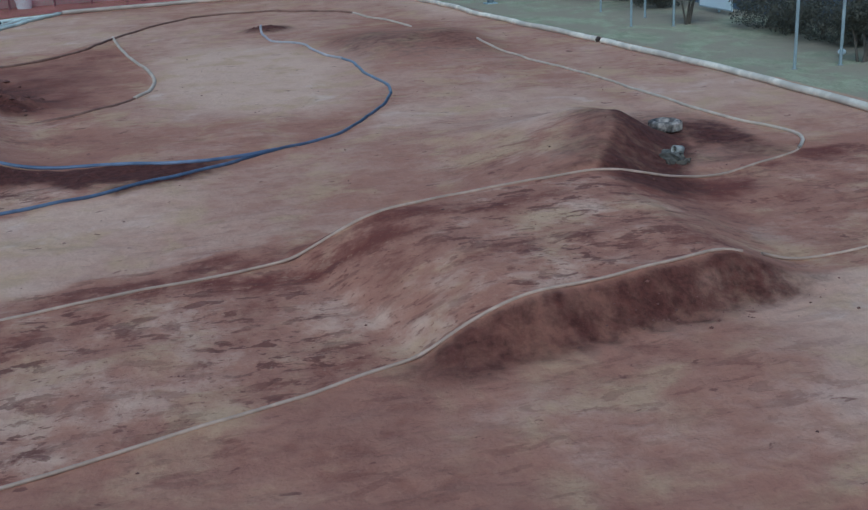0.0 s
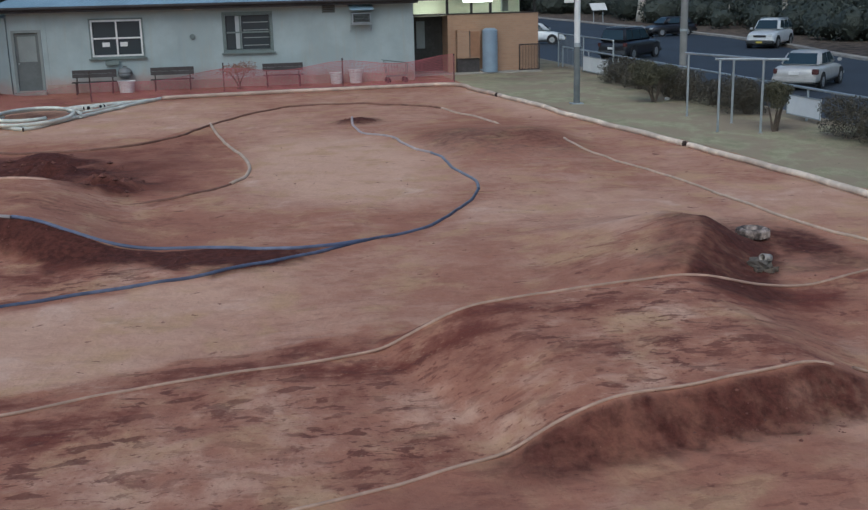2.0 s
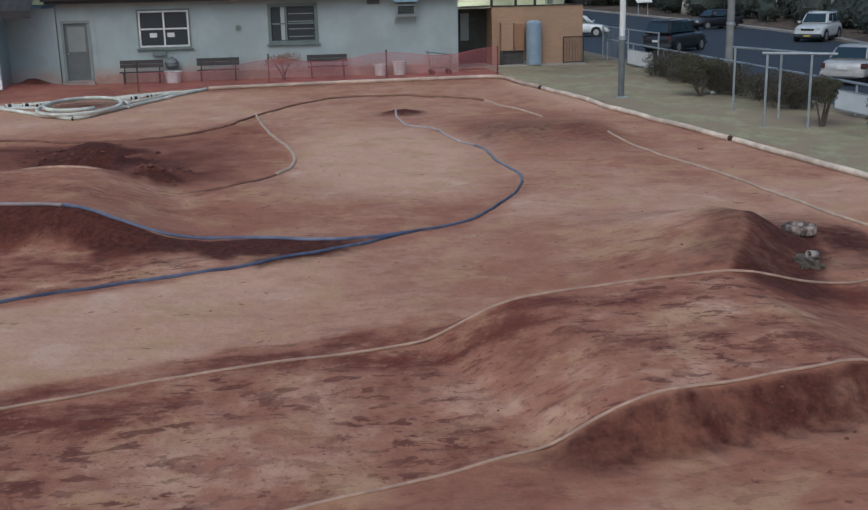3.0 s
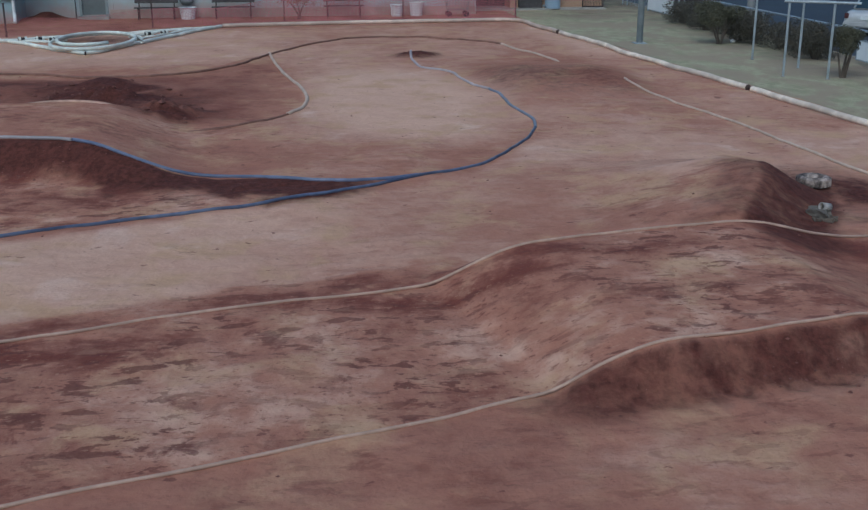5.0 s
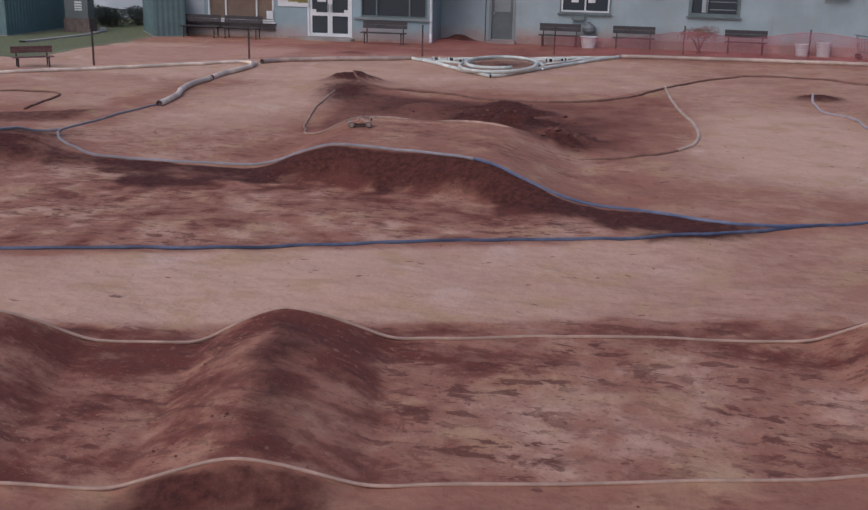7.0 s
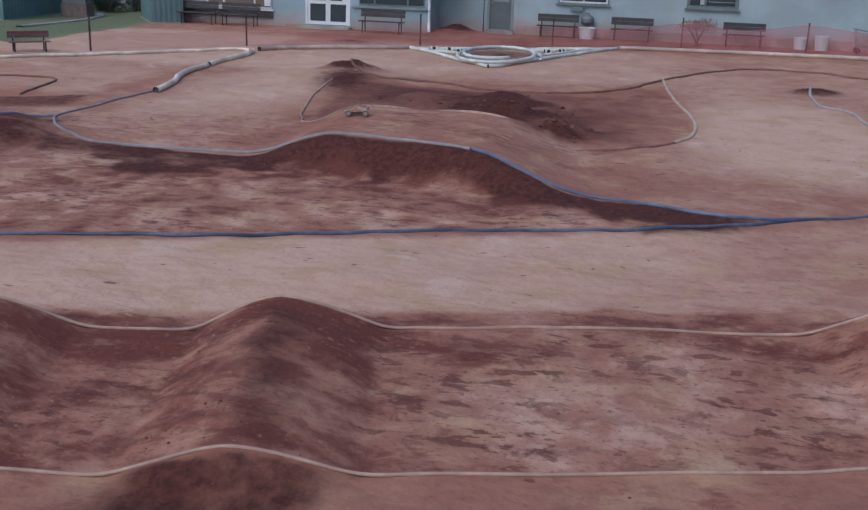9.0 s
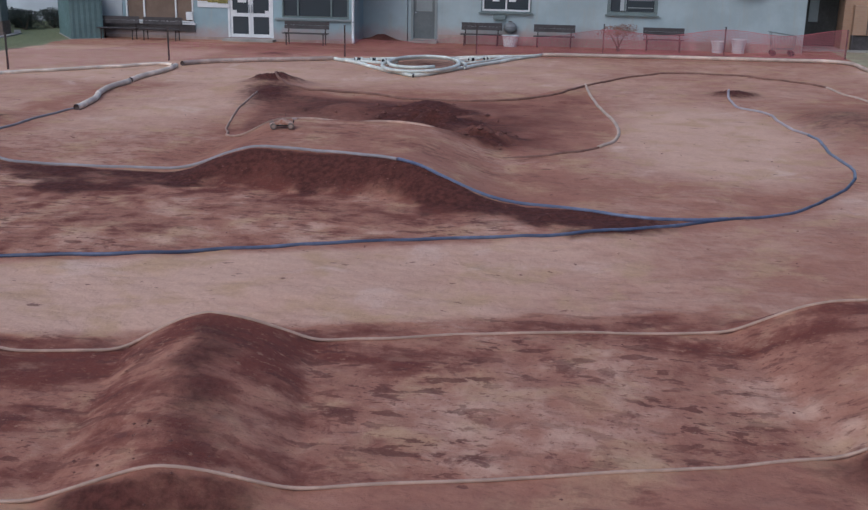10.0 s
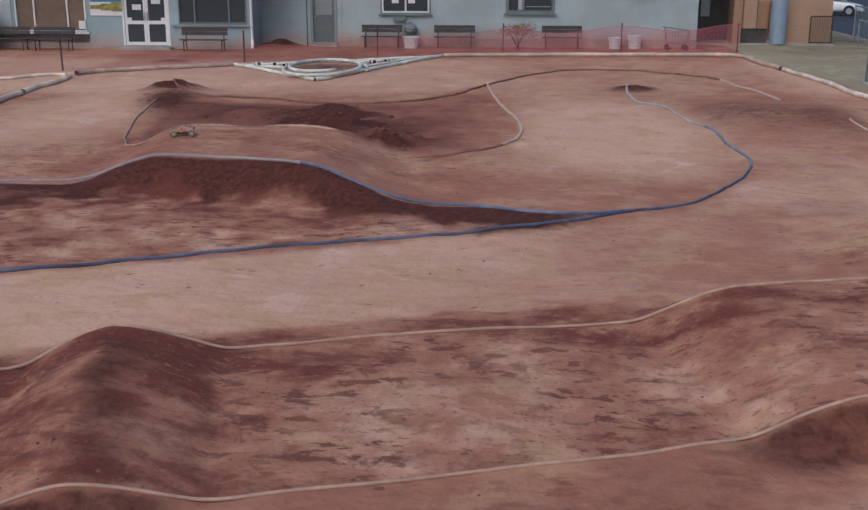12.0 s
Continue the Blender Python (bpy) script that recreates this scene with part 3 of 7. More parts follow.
def packed_dirt(x, y):
    """Where cars have worn the ground hard and dust lies pale, with a highlight on the table slope."""
    p1, p2, b1, b2 = np.interp(x, P1X, P1Y), np.interp(x, P2X, P2Y), np.interp(x, B1X, B1Y), np.interp(x, B2X, B2Y)
    v = 0.58 + 0.0 * x
    k = (y - p1) / (p2 - p1)
    lane1 = sstep(p1 - 0.1, p1 + 0.1, y) * (1 - sstep(p2 - 0.1, p2 + 0.1, y))
    c1 = -3.0 - 0.6 * k
    v = v + lane1 * (-0.04 + 0.18 * np.exp(-((x + 0.1) / 1.7) ** 2 - ((k - 0.42) / 0.36) ** 2) - (0.16 + 0.16 * value_noise(x * 0.6, y, 0.5, 52)) * sstep(0.68, 0.86, k + 0.08 * value_noise(x * 0.5, y, 0.4, 53)) - 0.21 * np.exp(-((x - c1 - 0.1) / 1.0) ** 2) - 0.17 * (1 - sstep(-4.7, -3.6, x)) - 0.1 * (1 - sstep(0.25, 0.5, k)) * np.exp(-((x + 3.2) / 0.9) ** 2))
    # highlight on the slope up to the table-top, put into the dust colour
    v = v + lane1 * 0.07 * np.exp(-((x - 1.9) / 0.8) ** 2 - ((k - 0.5) / 0.4) ** 2)
    front = 1 - sstep(p1 - 0.2, p1, y)
    v = v - 0.04 * front * (1 - sstep(1, 4, x)) + 0.32 * front * sstep(3.5, 5.5, x)
    v = v - 0.03 * sstep(5.0, 5.6, x) * sstep(8.8, 9.6, y) * (1 - sstep(11.2, 11.6, y))
    lane2 = sstep(p2 + 0.25, p2 + 0.8, y) * (1 - sstep(b1 - 0.4, b1, y))
    v = v + 0.3 * lane2 * (1 - 0.65 * sstep(-1, 2, x)) + 0.14 * lane2 * np.exp(-((x + 5.0) / 1.6) ** 2)
    # ragged darker strip just behind the lane pipe
    edge_dark = np.interp(x, [-6.5, -5.8, -4.5, -3.9, -3.3, -1.9, -1.4, 0.0, 0.5, 2.0, 3.0, 3.8], [0.5, 1.0, 1.0, 0.3, 1.0, 0.8, 0.3, 0.3, 1.0, 1.0, 0.35, 0.0])
    reach = 0.3 + 0.45 * np.exp(-((x - 1.3) / 1.0) ** 2) + 0.2 * value_noise(x * 0.5, y, 0.5, 54) + 0.1 * value_noise(x, y, 0.2, 55)
    v = v - (0.2 + 0.1 * value_noise(x * 0.7, y, 0.25, 60)) * edge_dark * sstep(p2 - 0.02, p2 + 0.05, y) * (1 - sstep(reach, reach + 0.22, y - p2))
    between = sstep(b1, b1 + 0.2, y) * (1 - sstep(b2 - 0.3, b2, y)) * (1 - sstep(1, 2.4, x))
    v = v + between * (0.12 * value_noise(x * 0.8, y, 0.6, 56) + 0.16 * value_noise(x, y, 0.22, 57) * (1 + value_noise(x, y, 1.5, 58)) - 0.26 * sstep(b2 - 2.4, b2 - 1.2, y) * np.exp(-((x + 5.2) / 3.0) ** 2))
    v = v + 0.62 * np.exp(-(((x - 2.3) / 2.0) ** 2 + ((y - 22.5) / 5.0) ** 2))
    v = v + 0.17 * np.exp(-(((x - 6.2) / 1.6) ** 2 + ((y - 18) / 4.0) ** 2))
    v = v + 0.36 * np.exp(-(((x + 9.6) / 2.0) ** 2 + ((y - 24) / 6.0) ** 2))
    v = v - 0.13 * np.exp(-(((x - 5.0) / 1.1) ** 2 + ((y - 12.6) / 1.3) ** 2))
    v = v + 0.04 * sstep(8.2, 8.8, x) * sstep(11, 13, y) + 0.14 * sstep(28, 30, y) * (1 - sstep(37, 38.5, y)) * sstep(0, 2, x) + 0.1 * sstep(7.7, 8.3, x) * sstep(13, 16, y)
    v = v - 0.2 * np.exp(-(((x - 3.2) / 2.6) ** 2 + ((y - 17.0) / 0.9) ** 2)) * sstep(b1 - 0.1, b1 + 0.2, y)
    xl = np.interp(y, [19.3, 20.1, 20.85, 22.2, 23.9, 26.5, 30.7], [-1.05, -0.35, 0.22, 0.5, 0.47, 0.12, -0.26])
    yt = np.interp(x, [-7.5, -4.5, -2.7, -1.4, -0.28], [26.8, 26.1, 26.5, 28.1, 30.6])
    v = v - 0.2 * (1 - sstep(xl - 0.15, xl + 0.05, x)) * (1 - sstep(yt - 0.2, yt + 0.05, y)) * sstep(19.6, 20.4, y) * sstep(-7.9, -7.4, x)
    v = v + 0.26 * sstep(27, 29, y) * (1 - sstep(36, 38, y)) * (1 - sstep(-1, 2, x))
    v = v + 0.2 * (1 - sstep(-13.4, -12.4, x)) * sstep(21, 22.5, y)
    yb = np.interp(x, [-18, -15.4, -13.2, -8.4, -2], [26.3, 29.2, 31.6, 34.6, 38.2])
    v = v - 0.14 * np.maximum(sstep(38.2, 39.2, y), sstep(yb + 0.2, yb + 1.2, y))
    return v


def scuffed(x, y):
    """How far tyres have torn the surface: most in the near lane, little on the wide smooth turns."""
    p1, p2, b1, b2 = np.interp(x, P1X, P1Y), np.interp(x, P2X, P2Y), np.interp(x, B1X, B1Y), np.interp(x, B2X, B2Y)
    v = 0.25 + 0.0 * x
    v = v + 0.75 * sstep(p1 - 0.05, p1 + 0.1, y) * (1 - sstep(p2 - 0.1, p2 + 0.1, y)) * (1 - 0.5 * sstep(4.9, 5.4, x))
    v = v + 0.15 * (1 - sstep(p1 - 0.2, p1, y))
    v = np.maximum(v, 0.9 * sstep(b1, b1 + 0.2, y) * (1 - sstep(b2 - 0.3, b2, y)) * (1 - sstep(0.8, 2.4, x)))
    v = np.maximum(v, 0.75 * sstep(p2, p2 + 0.05, y) * (1 - sstep(p2 + 0.5, p2 + 0.9, y)) * (1 - sstep(3.0, 4.0, x)))
    v = np.maximum(v, 0.55 * sstep(16.5, 17.5, y) * (1 - sstep(20, 21, y)) * (1 - sstep(-1.5, 0, x)))
    v = np.maximum(v, 0.6 * sstep(2.8, 4.5, x) * (1 - sstep(6.2, 6.6, x)) * sstep(11.6, 12.2, y) * (1 - sstep(13.6, 14.6, y)))
    return v


def grass_cover(x, y):
    edge = np.interp(y, [0, 14, 22, 28, 35, 39, 46], [10.7, 10.7, 10.2, 9.5, 9.0, 8.6, 8.6])
    g = sstep(edge, edge + 0.5, x)
    g = np.maximum(g, sstep(30.0, 31.6, y + 0.25 * (x + 22)) * (1 - sstep(-20.3, -19.0, x)))
    g = np.maximum(g, sstep(50, 55, y))
    g = np.maximum(g, 1 - sstep(-40, -30, x))
    return g


def lush_cover(x, y):
    """Watered lawn beside the sheds."""
    return (1 - sstep(-20.5, -18.5, x)) * sstep(24, 28, y)


def litter_and_shade(x, y):
    near = 0.38 * sstep(12.2, 13.6, x) * (1 - sstep(15.0, 15.6, x)) * sstep(12, 16, y) * (1 + 0.6 * value_noise(x, y, 0.9, 33))
    edge = np.interp(y, [0, 14, 22, 28, 35, 39, 46], [10.45, 10.5, 10.1, 9.5, 8.95, 8.6, 8.6])
    # dark strip beside the boundary pipe: its shadow and damp soil in one colour
    damp_and_shade = (0.6 + 0.3 * value_noise(x, y, 0.8, 34)) * np.exp(-((x - edge - 0.12) / 0.16) ** 2) * sstep(8, 10, y) * (1 - sstep(36, 38, y))
    bare = 0.4 * np.exp(-(((x - 11.5) / 2.4) ** 2 + ((y - 41.5) / 3.2) ** 2)) * (1 + 0.5 * value_noise(x, y, 1.2, 35))
    return np.maximum(np.maximum(sstep(26, 31, x) * sstep(20, 30, y), near), np.maximum(damp_and_shade, bare))


def axis(parts):
    out = []
    for a, b, s in parts:
        n = max(1, int(round((b - a) / s)))
        out.extend(a + (b - a) * i / n for i in range(n))
    out.append(parts[-1][1])
    return np.array(out)


def build_ground():
    xs = axis([(-1500, -300, 300), (-300, -60, 60), (-60, -26, 4), (-26, -9, 0.16), (-9, 9, 0.065), (9, 18, 0.25), (18, 60, 3), (60, 300, 60), (300, 1500, 300)])
    ys = axis([(-600, -60, 135), (-60, 0, 6), (0, 4, 0.5), (4, 12.5, 0.05), (12.5, 22, 0.08), (22, 31, 0.14), (31, 48, 0.3), (48, 120, 6), (120, 600, 80), (600, 2000, 350)])
    X, Y = np.meshgrid(xs, ys, indexing="ij")
    Z = land(X, Y)
    nx, ny = X.shape
    me = bpy.data.meshes.new("ground")
    me.vertices.add(nx * ny)
    me.vertices.foreach_set("co", np.stack([X, Y, Z], -1).ravel())
    idx = np.arange(nx * ny).reshape(nx, ny)
    q = np.stack([idx[:-1, :-1], idx[1:, :-1], idx[1:, 1:], idx[:-1, 1:]], -1).reshape(-1, 4)
    me.loops.add(q.size)
    me.loops.foreach_set("vertex_index", q.ravel())
    me.polygons.add(len(q))
    me.polygons.foreach_set("loop_start", np.arange(0, q.size, 4))
    me.polygons.foreach_set("use_smooth", np.ones(len(q), bool))
    me.update(calc_edges=True)
    for name, f in (("packed", packed_dirt), ("loose", soil_and_shade), ("grass", grass_cover), ("litter", litter_and_shade), ("scuff", scuffed), ("lush", lush_cover)):
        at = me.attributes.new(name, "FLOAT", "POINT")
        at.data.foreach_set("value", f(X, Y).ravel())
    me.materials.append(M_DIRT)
    ob = new("ground", me)
    return tagged(ob, "red dirt race track with humps, dry grass beyond it", "ground", kind="structure")


ground = build_ground()


def ground_z(x, y):
    return float(land(np.array([x]), np.array([y]))[0])


def lay_pipe(name, pts, r, material, label, group, lift=0.5, wobble=0.02, ribs=0.0, seed=1, seg=8, buried=(0.0, 0.0)):
    """A pipe along the ground; buried gives the lengths over which its ends go under."""
    line = catmull([(x, y, 0) for x, y in pts], max(0.1, r * 1.6))
    w = np.array([wobble * noise.noise((i * 0.11, seed * 7.3, 0)) for i in range(len(line))])
    xs, ys = np.array([p.x for p in line]) + w, np.array([p.y for p in line]) + 0.8 * w
    zs = np.maximum(land(xs, ys), (land(xs - 0.12, ys) + land(xs + 0.12, ys) + land(xs, ys + 0.1)) / 3)
    out = [Vector((x, y, z + r * lift + 0.006 * noise.noise((i * 0.23, seed * 3.1, 4)))) for i, (x, y, z) in enumerate(zip(xs, ys, zs))]
    step = sum((b - a).length for a, b in zip(line, line[1:])) / len(line)
    for i, p in enumerate(out):
        for far, length in ((i, buried[0]), (len(out) - 1 - i, buried[1])):
            if length:
                p.z -= 3.2 * r * max(0.0, 1 - far * step / length)
    for _ in range(2):
        out = [out[0]] + [(out[i - 1] + out[i] * 2 + out[i + 1]) / 4 for i in range(1, len(out) - 1)] + [out[-1]]
    me = tube_mesh(name, out, r, seg, ribs)
    me.materials.append(material)
    # closed ends of thick pipes coloured dark, as the shade inside a hollow pipe
    if r > 0.04:
        me.materials.append(M_PIPE_MOUTH)
        for p in me.polygons[-2:]:
            p.material_index = 1
    ob = smooth_shade(new(name, me))
    return tagged(ob, label, "pipe", group)


TAN = "tan plastic edging pipe laid on red dirt"
lay_pipe("edging_pipe", NEAR_EDGE, 0.0148, M_PIPE, "tan plastic edging pipe over the humps of the near lane", "edging pipes", seed=1)
lay_pipe("edging_pipe", [(5.5, 8.63), (6.4, 8.6), (7.5, 8.75)], 0.0148, M_PIPE, TAN, "edging pipes", seed=2)
lay_pipe("edging_pipe", LANE_EDGE, 0.0165, M_PIPE, "long tan plastic edging pipe over the table-top", "edging pipes", seed=3)
lay_pipe("edging_pipe", [(8.3, 12.3), (8.47, 12.5), (8.74, 13.09), (8.29, 14.67), (8.17, 18.51), (7.64, 22.8), (7.58, 23.58)], 0.026, M_PIPE_PALE, "pale dusty edging pipe along the outer straight", "edging pipes", seed=18)
lay_pipe("edging_pipe", [(6.4, 31.6), (6.1, 32.2), (5.12, 33.29), (3.99, 34.19), (2.47, 34.15), (1.02, 32.55), (-0.15, 30.54), (-1.12, 27.85), (-2.65, 26.32), (-4.36, 26.32), (-5.93, 27.12), (-7.33, 26.69), (-8.18, 27.5), (-8.5, 28.1)], 0.033, M_PIPE_RED, "dusty brown edging pipe curving round the infield", "edging pipes", seed=4)
lay_pipe("edging_pipe", [(7.1, 27.15), (6.95, 28.6), (6.68, 30.2), (6.4, 31.6)], 0.033, M_PIPE_PALE, "pale dusty edging pipe ending at the dirt jump", "edging pipes", seed=30, buried=(0.5, 0.0))
lay_pipe("edging_pipe", [(-0.3, 30.5), (-0.14, 28.3), (0.12, 26.1), (0.36, 24.7), (0.48, 23.4), (0.5, 22.3), (0.36, 21.4), (0.1, 20.8)], 0.036, M_PIPE_PALE, "dusty tan edging pipe bending round the infield", "edging pipes", seed=5)
lay_pipe("edging_pipe", [(0.1, 20.8), (-0.38, 20.01), (-1.04, 19.46), (-1.48, 19.28), (-2.09, 19.42)], 0.028, M_PIPE_RED, "dusty brown edging pipe half buried beside a heap", "edging pipes", lift=0.2, seed=26, buried=(0.0, 0.8))
lay_pipe("edging_pipe", [(-2.75, 20.34), (-3.26, 19.83), (-4.68, 20.21), (-6.18, 19.8), (-7.09, 20.1), (-7.25, 20.6), (-7.43, 20.95), (-7.77, 22.3), (-8.11, 24), (-8.25, 25.67)], 0.024, M_PIPE_LOOP, "dusty tan edging pipe along the raised table of dirt", "edging pipes", seed=27, buried=(0.7, 0.0))
lay_pipe("blue_pipe", [(3.55, 29.9), (3.43, 28.9), (3.42, 28.0), (3.46, 27.0), (3.84, 26.55), (4.06, 25.9), (4.08, 24.75), (4.22, 23.75), (4.42, 23.05)], 0.032, M_PIPE_BLEACHED, "sun-bleached grey pipe winding from a small mound", "blue pipes", seed=29)
lay_pipe("blue_pipe", [(4.42, 23.05), (4.52, 22.25), (4.47, 21.2), (4.54, 20.2), (4.56, 19.5), (4.44, 18.8)], 0.029, M_BLUE_PALE, "sun-faded dusty blue pipe round the turn", "blue pipes", seed=28)
lay_pipe("blue_pipe", [(4.44, 18.8), (4.14, 18.0), (3.82, 17.42), (3.27, 16.5), (2.48, 15.64), (1.65, 15.17), (0.84, 14.59), (-0.5, 13.9), (-1.48, 13.65), (-2.78, 13.2), (-4.51, 12.47), (-5.88, 11.88), (-7.64, 11.36), (-11, 10.28)], 0.026, M_BLUE, "dusty blue plastic pipe lying on red dirt", "blue pipes", seed=6)
lay_pipe("blue_pipe", [(1.95, 15.35), (0.7, 15.07), (-0.75, 15.58), (-1.62, 15.7), (-2, 15.82), (-2.52, 16.09), (-3.04, 16.37)], 0.028, M_BLUE_FADED, "faded blue plastic pipe climbing the side of a jump", "blue pipes", seed=7)
lay_pipe("blue_pipe", [(-3.04, 16.37), (-3.84, 16.65), (-5.34, 16.99), (-5.94, 16.98), (-6.97, 17.06), (-8.44, 16.84), (-9.83, 16.89), (-10.8, 17.44), (-11.4, 18.25), (-11.75, 19), (-11.8, 21), (-11.65, 22.9)], 0.028, M_GREYBLUE, "sun-faded grey-blue pipe over a dirt jump", "blue pipes", seed=8)
lay_pipe("blue_pipe", [(-11.75, 18.85), (-12.05, 18.2), (-11.85, 16.8), (-12.3, 15.6)], 0.036, M_GREYBLUE, "short faded grey pipe on a dirt mound", "blue pipes", seed=9)
lay_pipe("edging_pipe", [(-17.5, 23.2), (-16.1, 23.4), (-14.6, 23.6), (-14.0, 21.2)], 0.03, M_PIPE_RED, "thin brown pipe bent at a sharp corner on dirt", "edging pipes", seed=10)

# the outer white pipes
WHT = "weathered white drain pipe along the track edge"
lay_pipe("boundary_pipe", [(-21, 23.6), (-18.03, 26.33), (-17.2, 27.1), (-15.4, 29.2), (-13.9, 30.8), (-13.15, 31.6), (-12.62, 31.25)], 0.05, M_WHITE_PIPE, WHT, "boundary pipes", 0.9, 0.05, 0.02, 11, 10)
lay_pipe("boundary_pipe", [(-12.42, 31.5), (-12.2, 32.1), (-11.35, 32.81), (-9.95, 33.8), (-8.5, 34.6)], 0.075, M_PIPE_STAIN, "dirt-stained brown drain pipe at the track edge", "boundary pipes", 0.9, 0.05, 0.02, 12, 10)
lay_pipe("boundary_pipe", [(-1.9, 37.95), (0.5, 38.35), (3.0, 38.6), (6.0, 38.75), (7.9, 38.85), (8.45, 38.2), (8.65, 36.5), (8.85, 34.6)], 0.07, M_PIPE_DUSTY, WHT, "boundary pipes", 0.9, 0.06, 0.02, 13, 10)
lay_pipe("boundary_pipe", [(8.87, 34.4), (9.15, 30.5), (9.45, 27.4), (9.95, 22.4)], 0.066, M_WHITE_PIPE, WHT, "boundary pipes", 0.8, 0.05, 0.02, 14, 10)
lay_pipe("boundary_pipe", [(9.98, 22.2), (10.3, 18.3), (10.4, 14.2), (10.3, 9.5)], 0.064, M_WHITE_PIPE, WHT, "boundary pipes", 0.8, 0.05, 0.02, 15, 10)
lay_pipe("boundary_pipe", [(-11.53, 22.7), (-11.58, 23.4), (-11.75, 24.2), (-12.05, 25.0), (-12.22, 26.0), (-12.33, 27.4)], 0.07, M_WHITE_PIPE, "crooked weathered white drain pipe on dirt", "boundary pipes", 0.9, 0.02, 0.03, 16, 10)
lay_pipe("boundary_pipe", [(-12.37, 27.6), (-12.48, 28.6), (-12.38, 29.5), (-12.36, 30.3), (-12.48, 31.15)], 0.07, M_WHITE_PIPE, "weathered white drain pipe meeting the boundary", "boundary pipes", 0.9, 0.02, 0.03, 17, 10)

# the triangle of spare pipes with a coil
TRI = "pale greenish white pipe in a triangular stack"
for k, pts in enumerate(([(-8.45, 34.66), (-7.3, 33.4), (-6.1, 31.8), (-5.55, 31.05), (-5.2, 30.85)], [(-5.25, 30.9), (-4.85, 31.25), (-4.4, 32.2), (-3.6, 34.4), (-1.95, 37.9)], [(-8.45, 34.8), (-5.3, 36.3), (-2.1, 38.0)], [(-8.2, 34.9), (-7.2, 34.3), (-6.5, 33.8)], [(-4.3, 34.6), (-3.4, 36.0), (-2.9, 37.2)], [(-4.6, 35.3), (-3.9, 36.2), (-3.7, 37.0)], [(-7.6, 34.3), (-6.7, 33.9), (-6.3, 34.3)], [(-7.9, 35.0), (-6.9, 35.25), (-6.2, 35.75)], [(-4.1, 33.7), (-3.5, 35.1), (-2.6, 36.9)], [(-4.9, 36.15), (-3.9, 36.5), (-3.1, 37.1)])):
    lay_pipe("spare_pipe", pts, 0.055 if k < 2 else 0.034, M_WHITE_CLEAN, TRI, "spare white pipes", 1.0, 0.03, 0.03, 20 + k, 10)


def pipe_coil():
    pts = [Vector((-5.3 + (1.3 - 0.03 * a) * math.cos(a), 33.1 + (2.4 - 0.06 * a) * math.sin(a), 0.09 + 0.012 * a)) for a in np.linspace(0, 3.7 * math.pi, 90)]
    me = tube_mesh("pipe_coil", pts, 0.05, 10, 0.04)
    me.materials.append(M_WHITE_CLEAN)
    return tagged(smooth_shade(new("pipe_coil", me)), "coiled pale white corrugated pipe lying on dirt", "pipe coil")


pipe_coil()


def dirt_clods():
    """Loose clods and small stones on fresh soil and along the edges of the lanes."""
    r = np.random.default_rng(21)
    n = 26000
    x, y = r.uniform(-13, 9, n), r.uniform(5, 28, n)
    keep = r.uniform(size=n) < 0.004 + 0.22 * soil_and_shade(x, y) ** 2 + 0.02 * np.clip(value_noise(x, y, 0.7, 9), 0, 1)
    x, y = x[keep], y[keep]
    s = r.uniform(0.006, 0.014, len(x)) * r.choice([1, 1, 1.3, 1.6], len(x))
    # lumps in the infield heaps
    for hx, hy, sx, sy, m in ((-3.4, 22.6, 0.7, 0.7, 26), (-2.1, 20.7, 0.4, 0.35, 18), (-4.4, 23.8, 1.0, 0.8, 14), (-8.5, 28.1, 0.3, 0.25, 10), (3.6, 29.65, 0.22, 0.12, 14), (-3.2, 6.75, 0.3, 0.25, 30), (-4.6, 16.0, 1.2, 0.3, 90), (4.2, 7.75, 0.9, 0.12, 50)):
        x, y = np.append(x, r.normal(hx, sx, m)), np.append(y, r.normal(hy, sy, m))
        s = np.append(s, r.uniform(0.03, 0.07, m) * r.choice([1, 1, 1.7], m) * (0.2 if hy < 18 else 0.45 if hy > 27 else 0.9))
    z = land(x, y)
    n = len(x)
    base = np.array([(1, 0, 0), (0, 1, 0), (-1, 0, 0), (0, -1, 0), (0, 0, 0.6), (0, 0, -0.6)], float)
    v = base[None] * s[:, None, None] * r.uniform(0.75, 1.25, (n, 6, 1)) + np.stack([x, y, z + s * 0.2], 1)[:, None]
    f = np.array([(0, 1, 4), (1, 2, 4), (2, 3, 4), (3, 0, 4), (1, 0, 5), (2, 1, 5), (3, 2, 5), (0, 3, 5)])
    faces = (f[None] + 6 * np.arange(n)[:, None, None]).reshape(-1, 3)
    me = bpy.data.meshes.new("dirt_clods")
    me.from_pydata(v.reshape(-1, 3).tolist(), [], faces.tolist())
    me.materials.append(M_CLOD)
    tagged(new("dirt_clods", me), "dark red clods scattered on loose dirt", "clods", kind="stuff")


M_CLOD = surface("red_clod", (0.17, 0.064, 0.045), 0.95, vary=0.4, grain=20, stain=4)
dirt_clods()


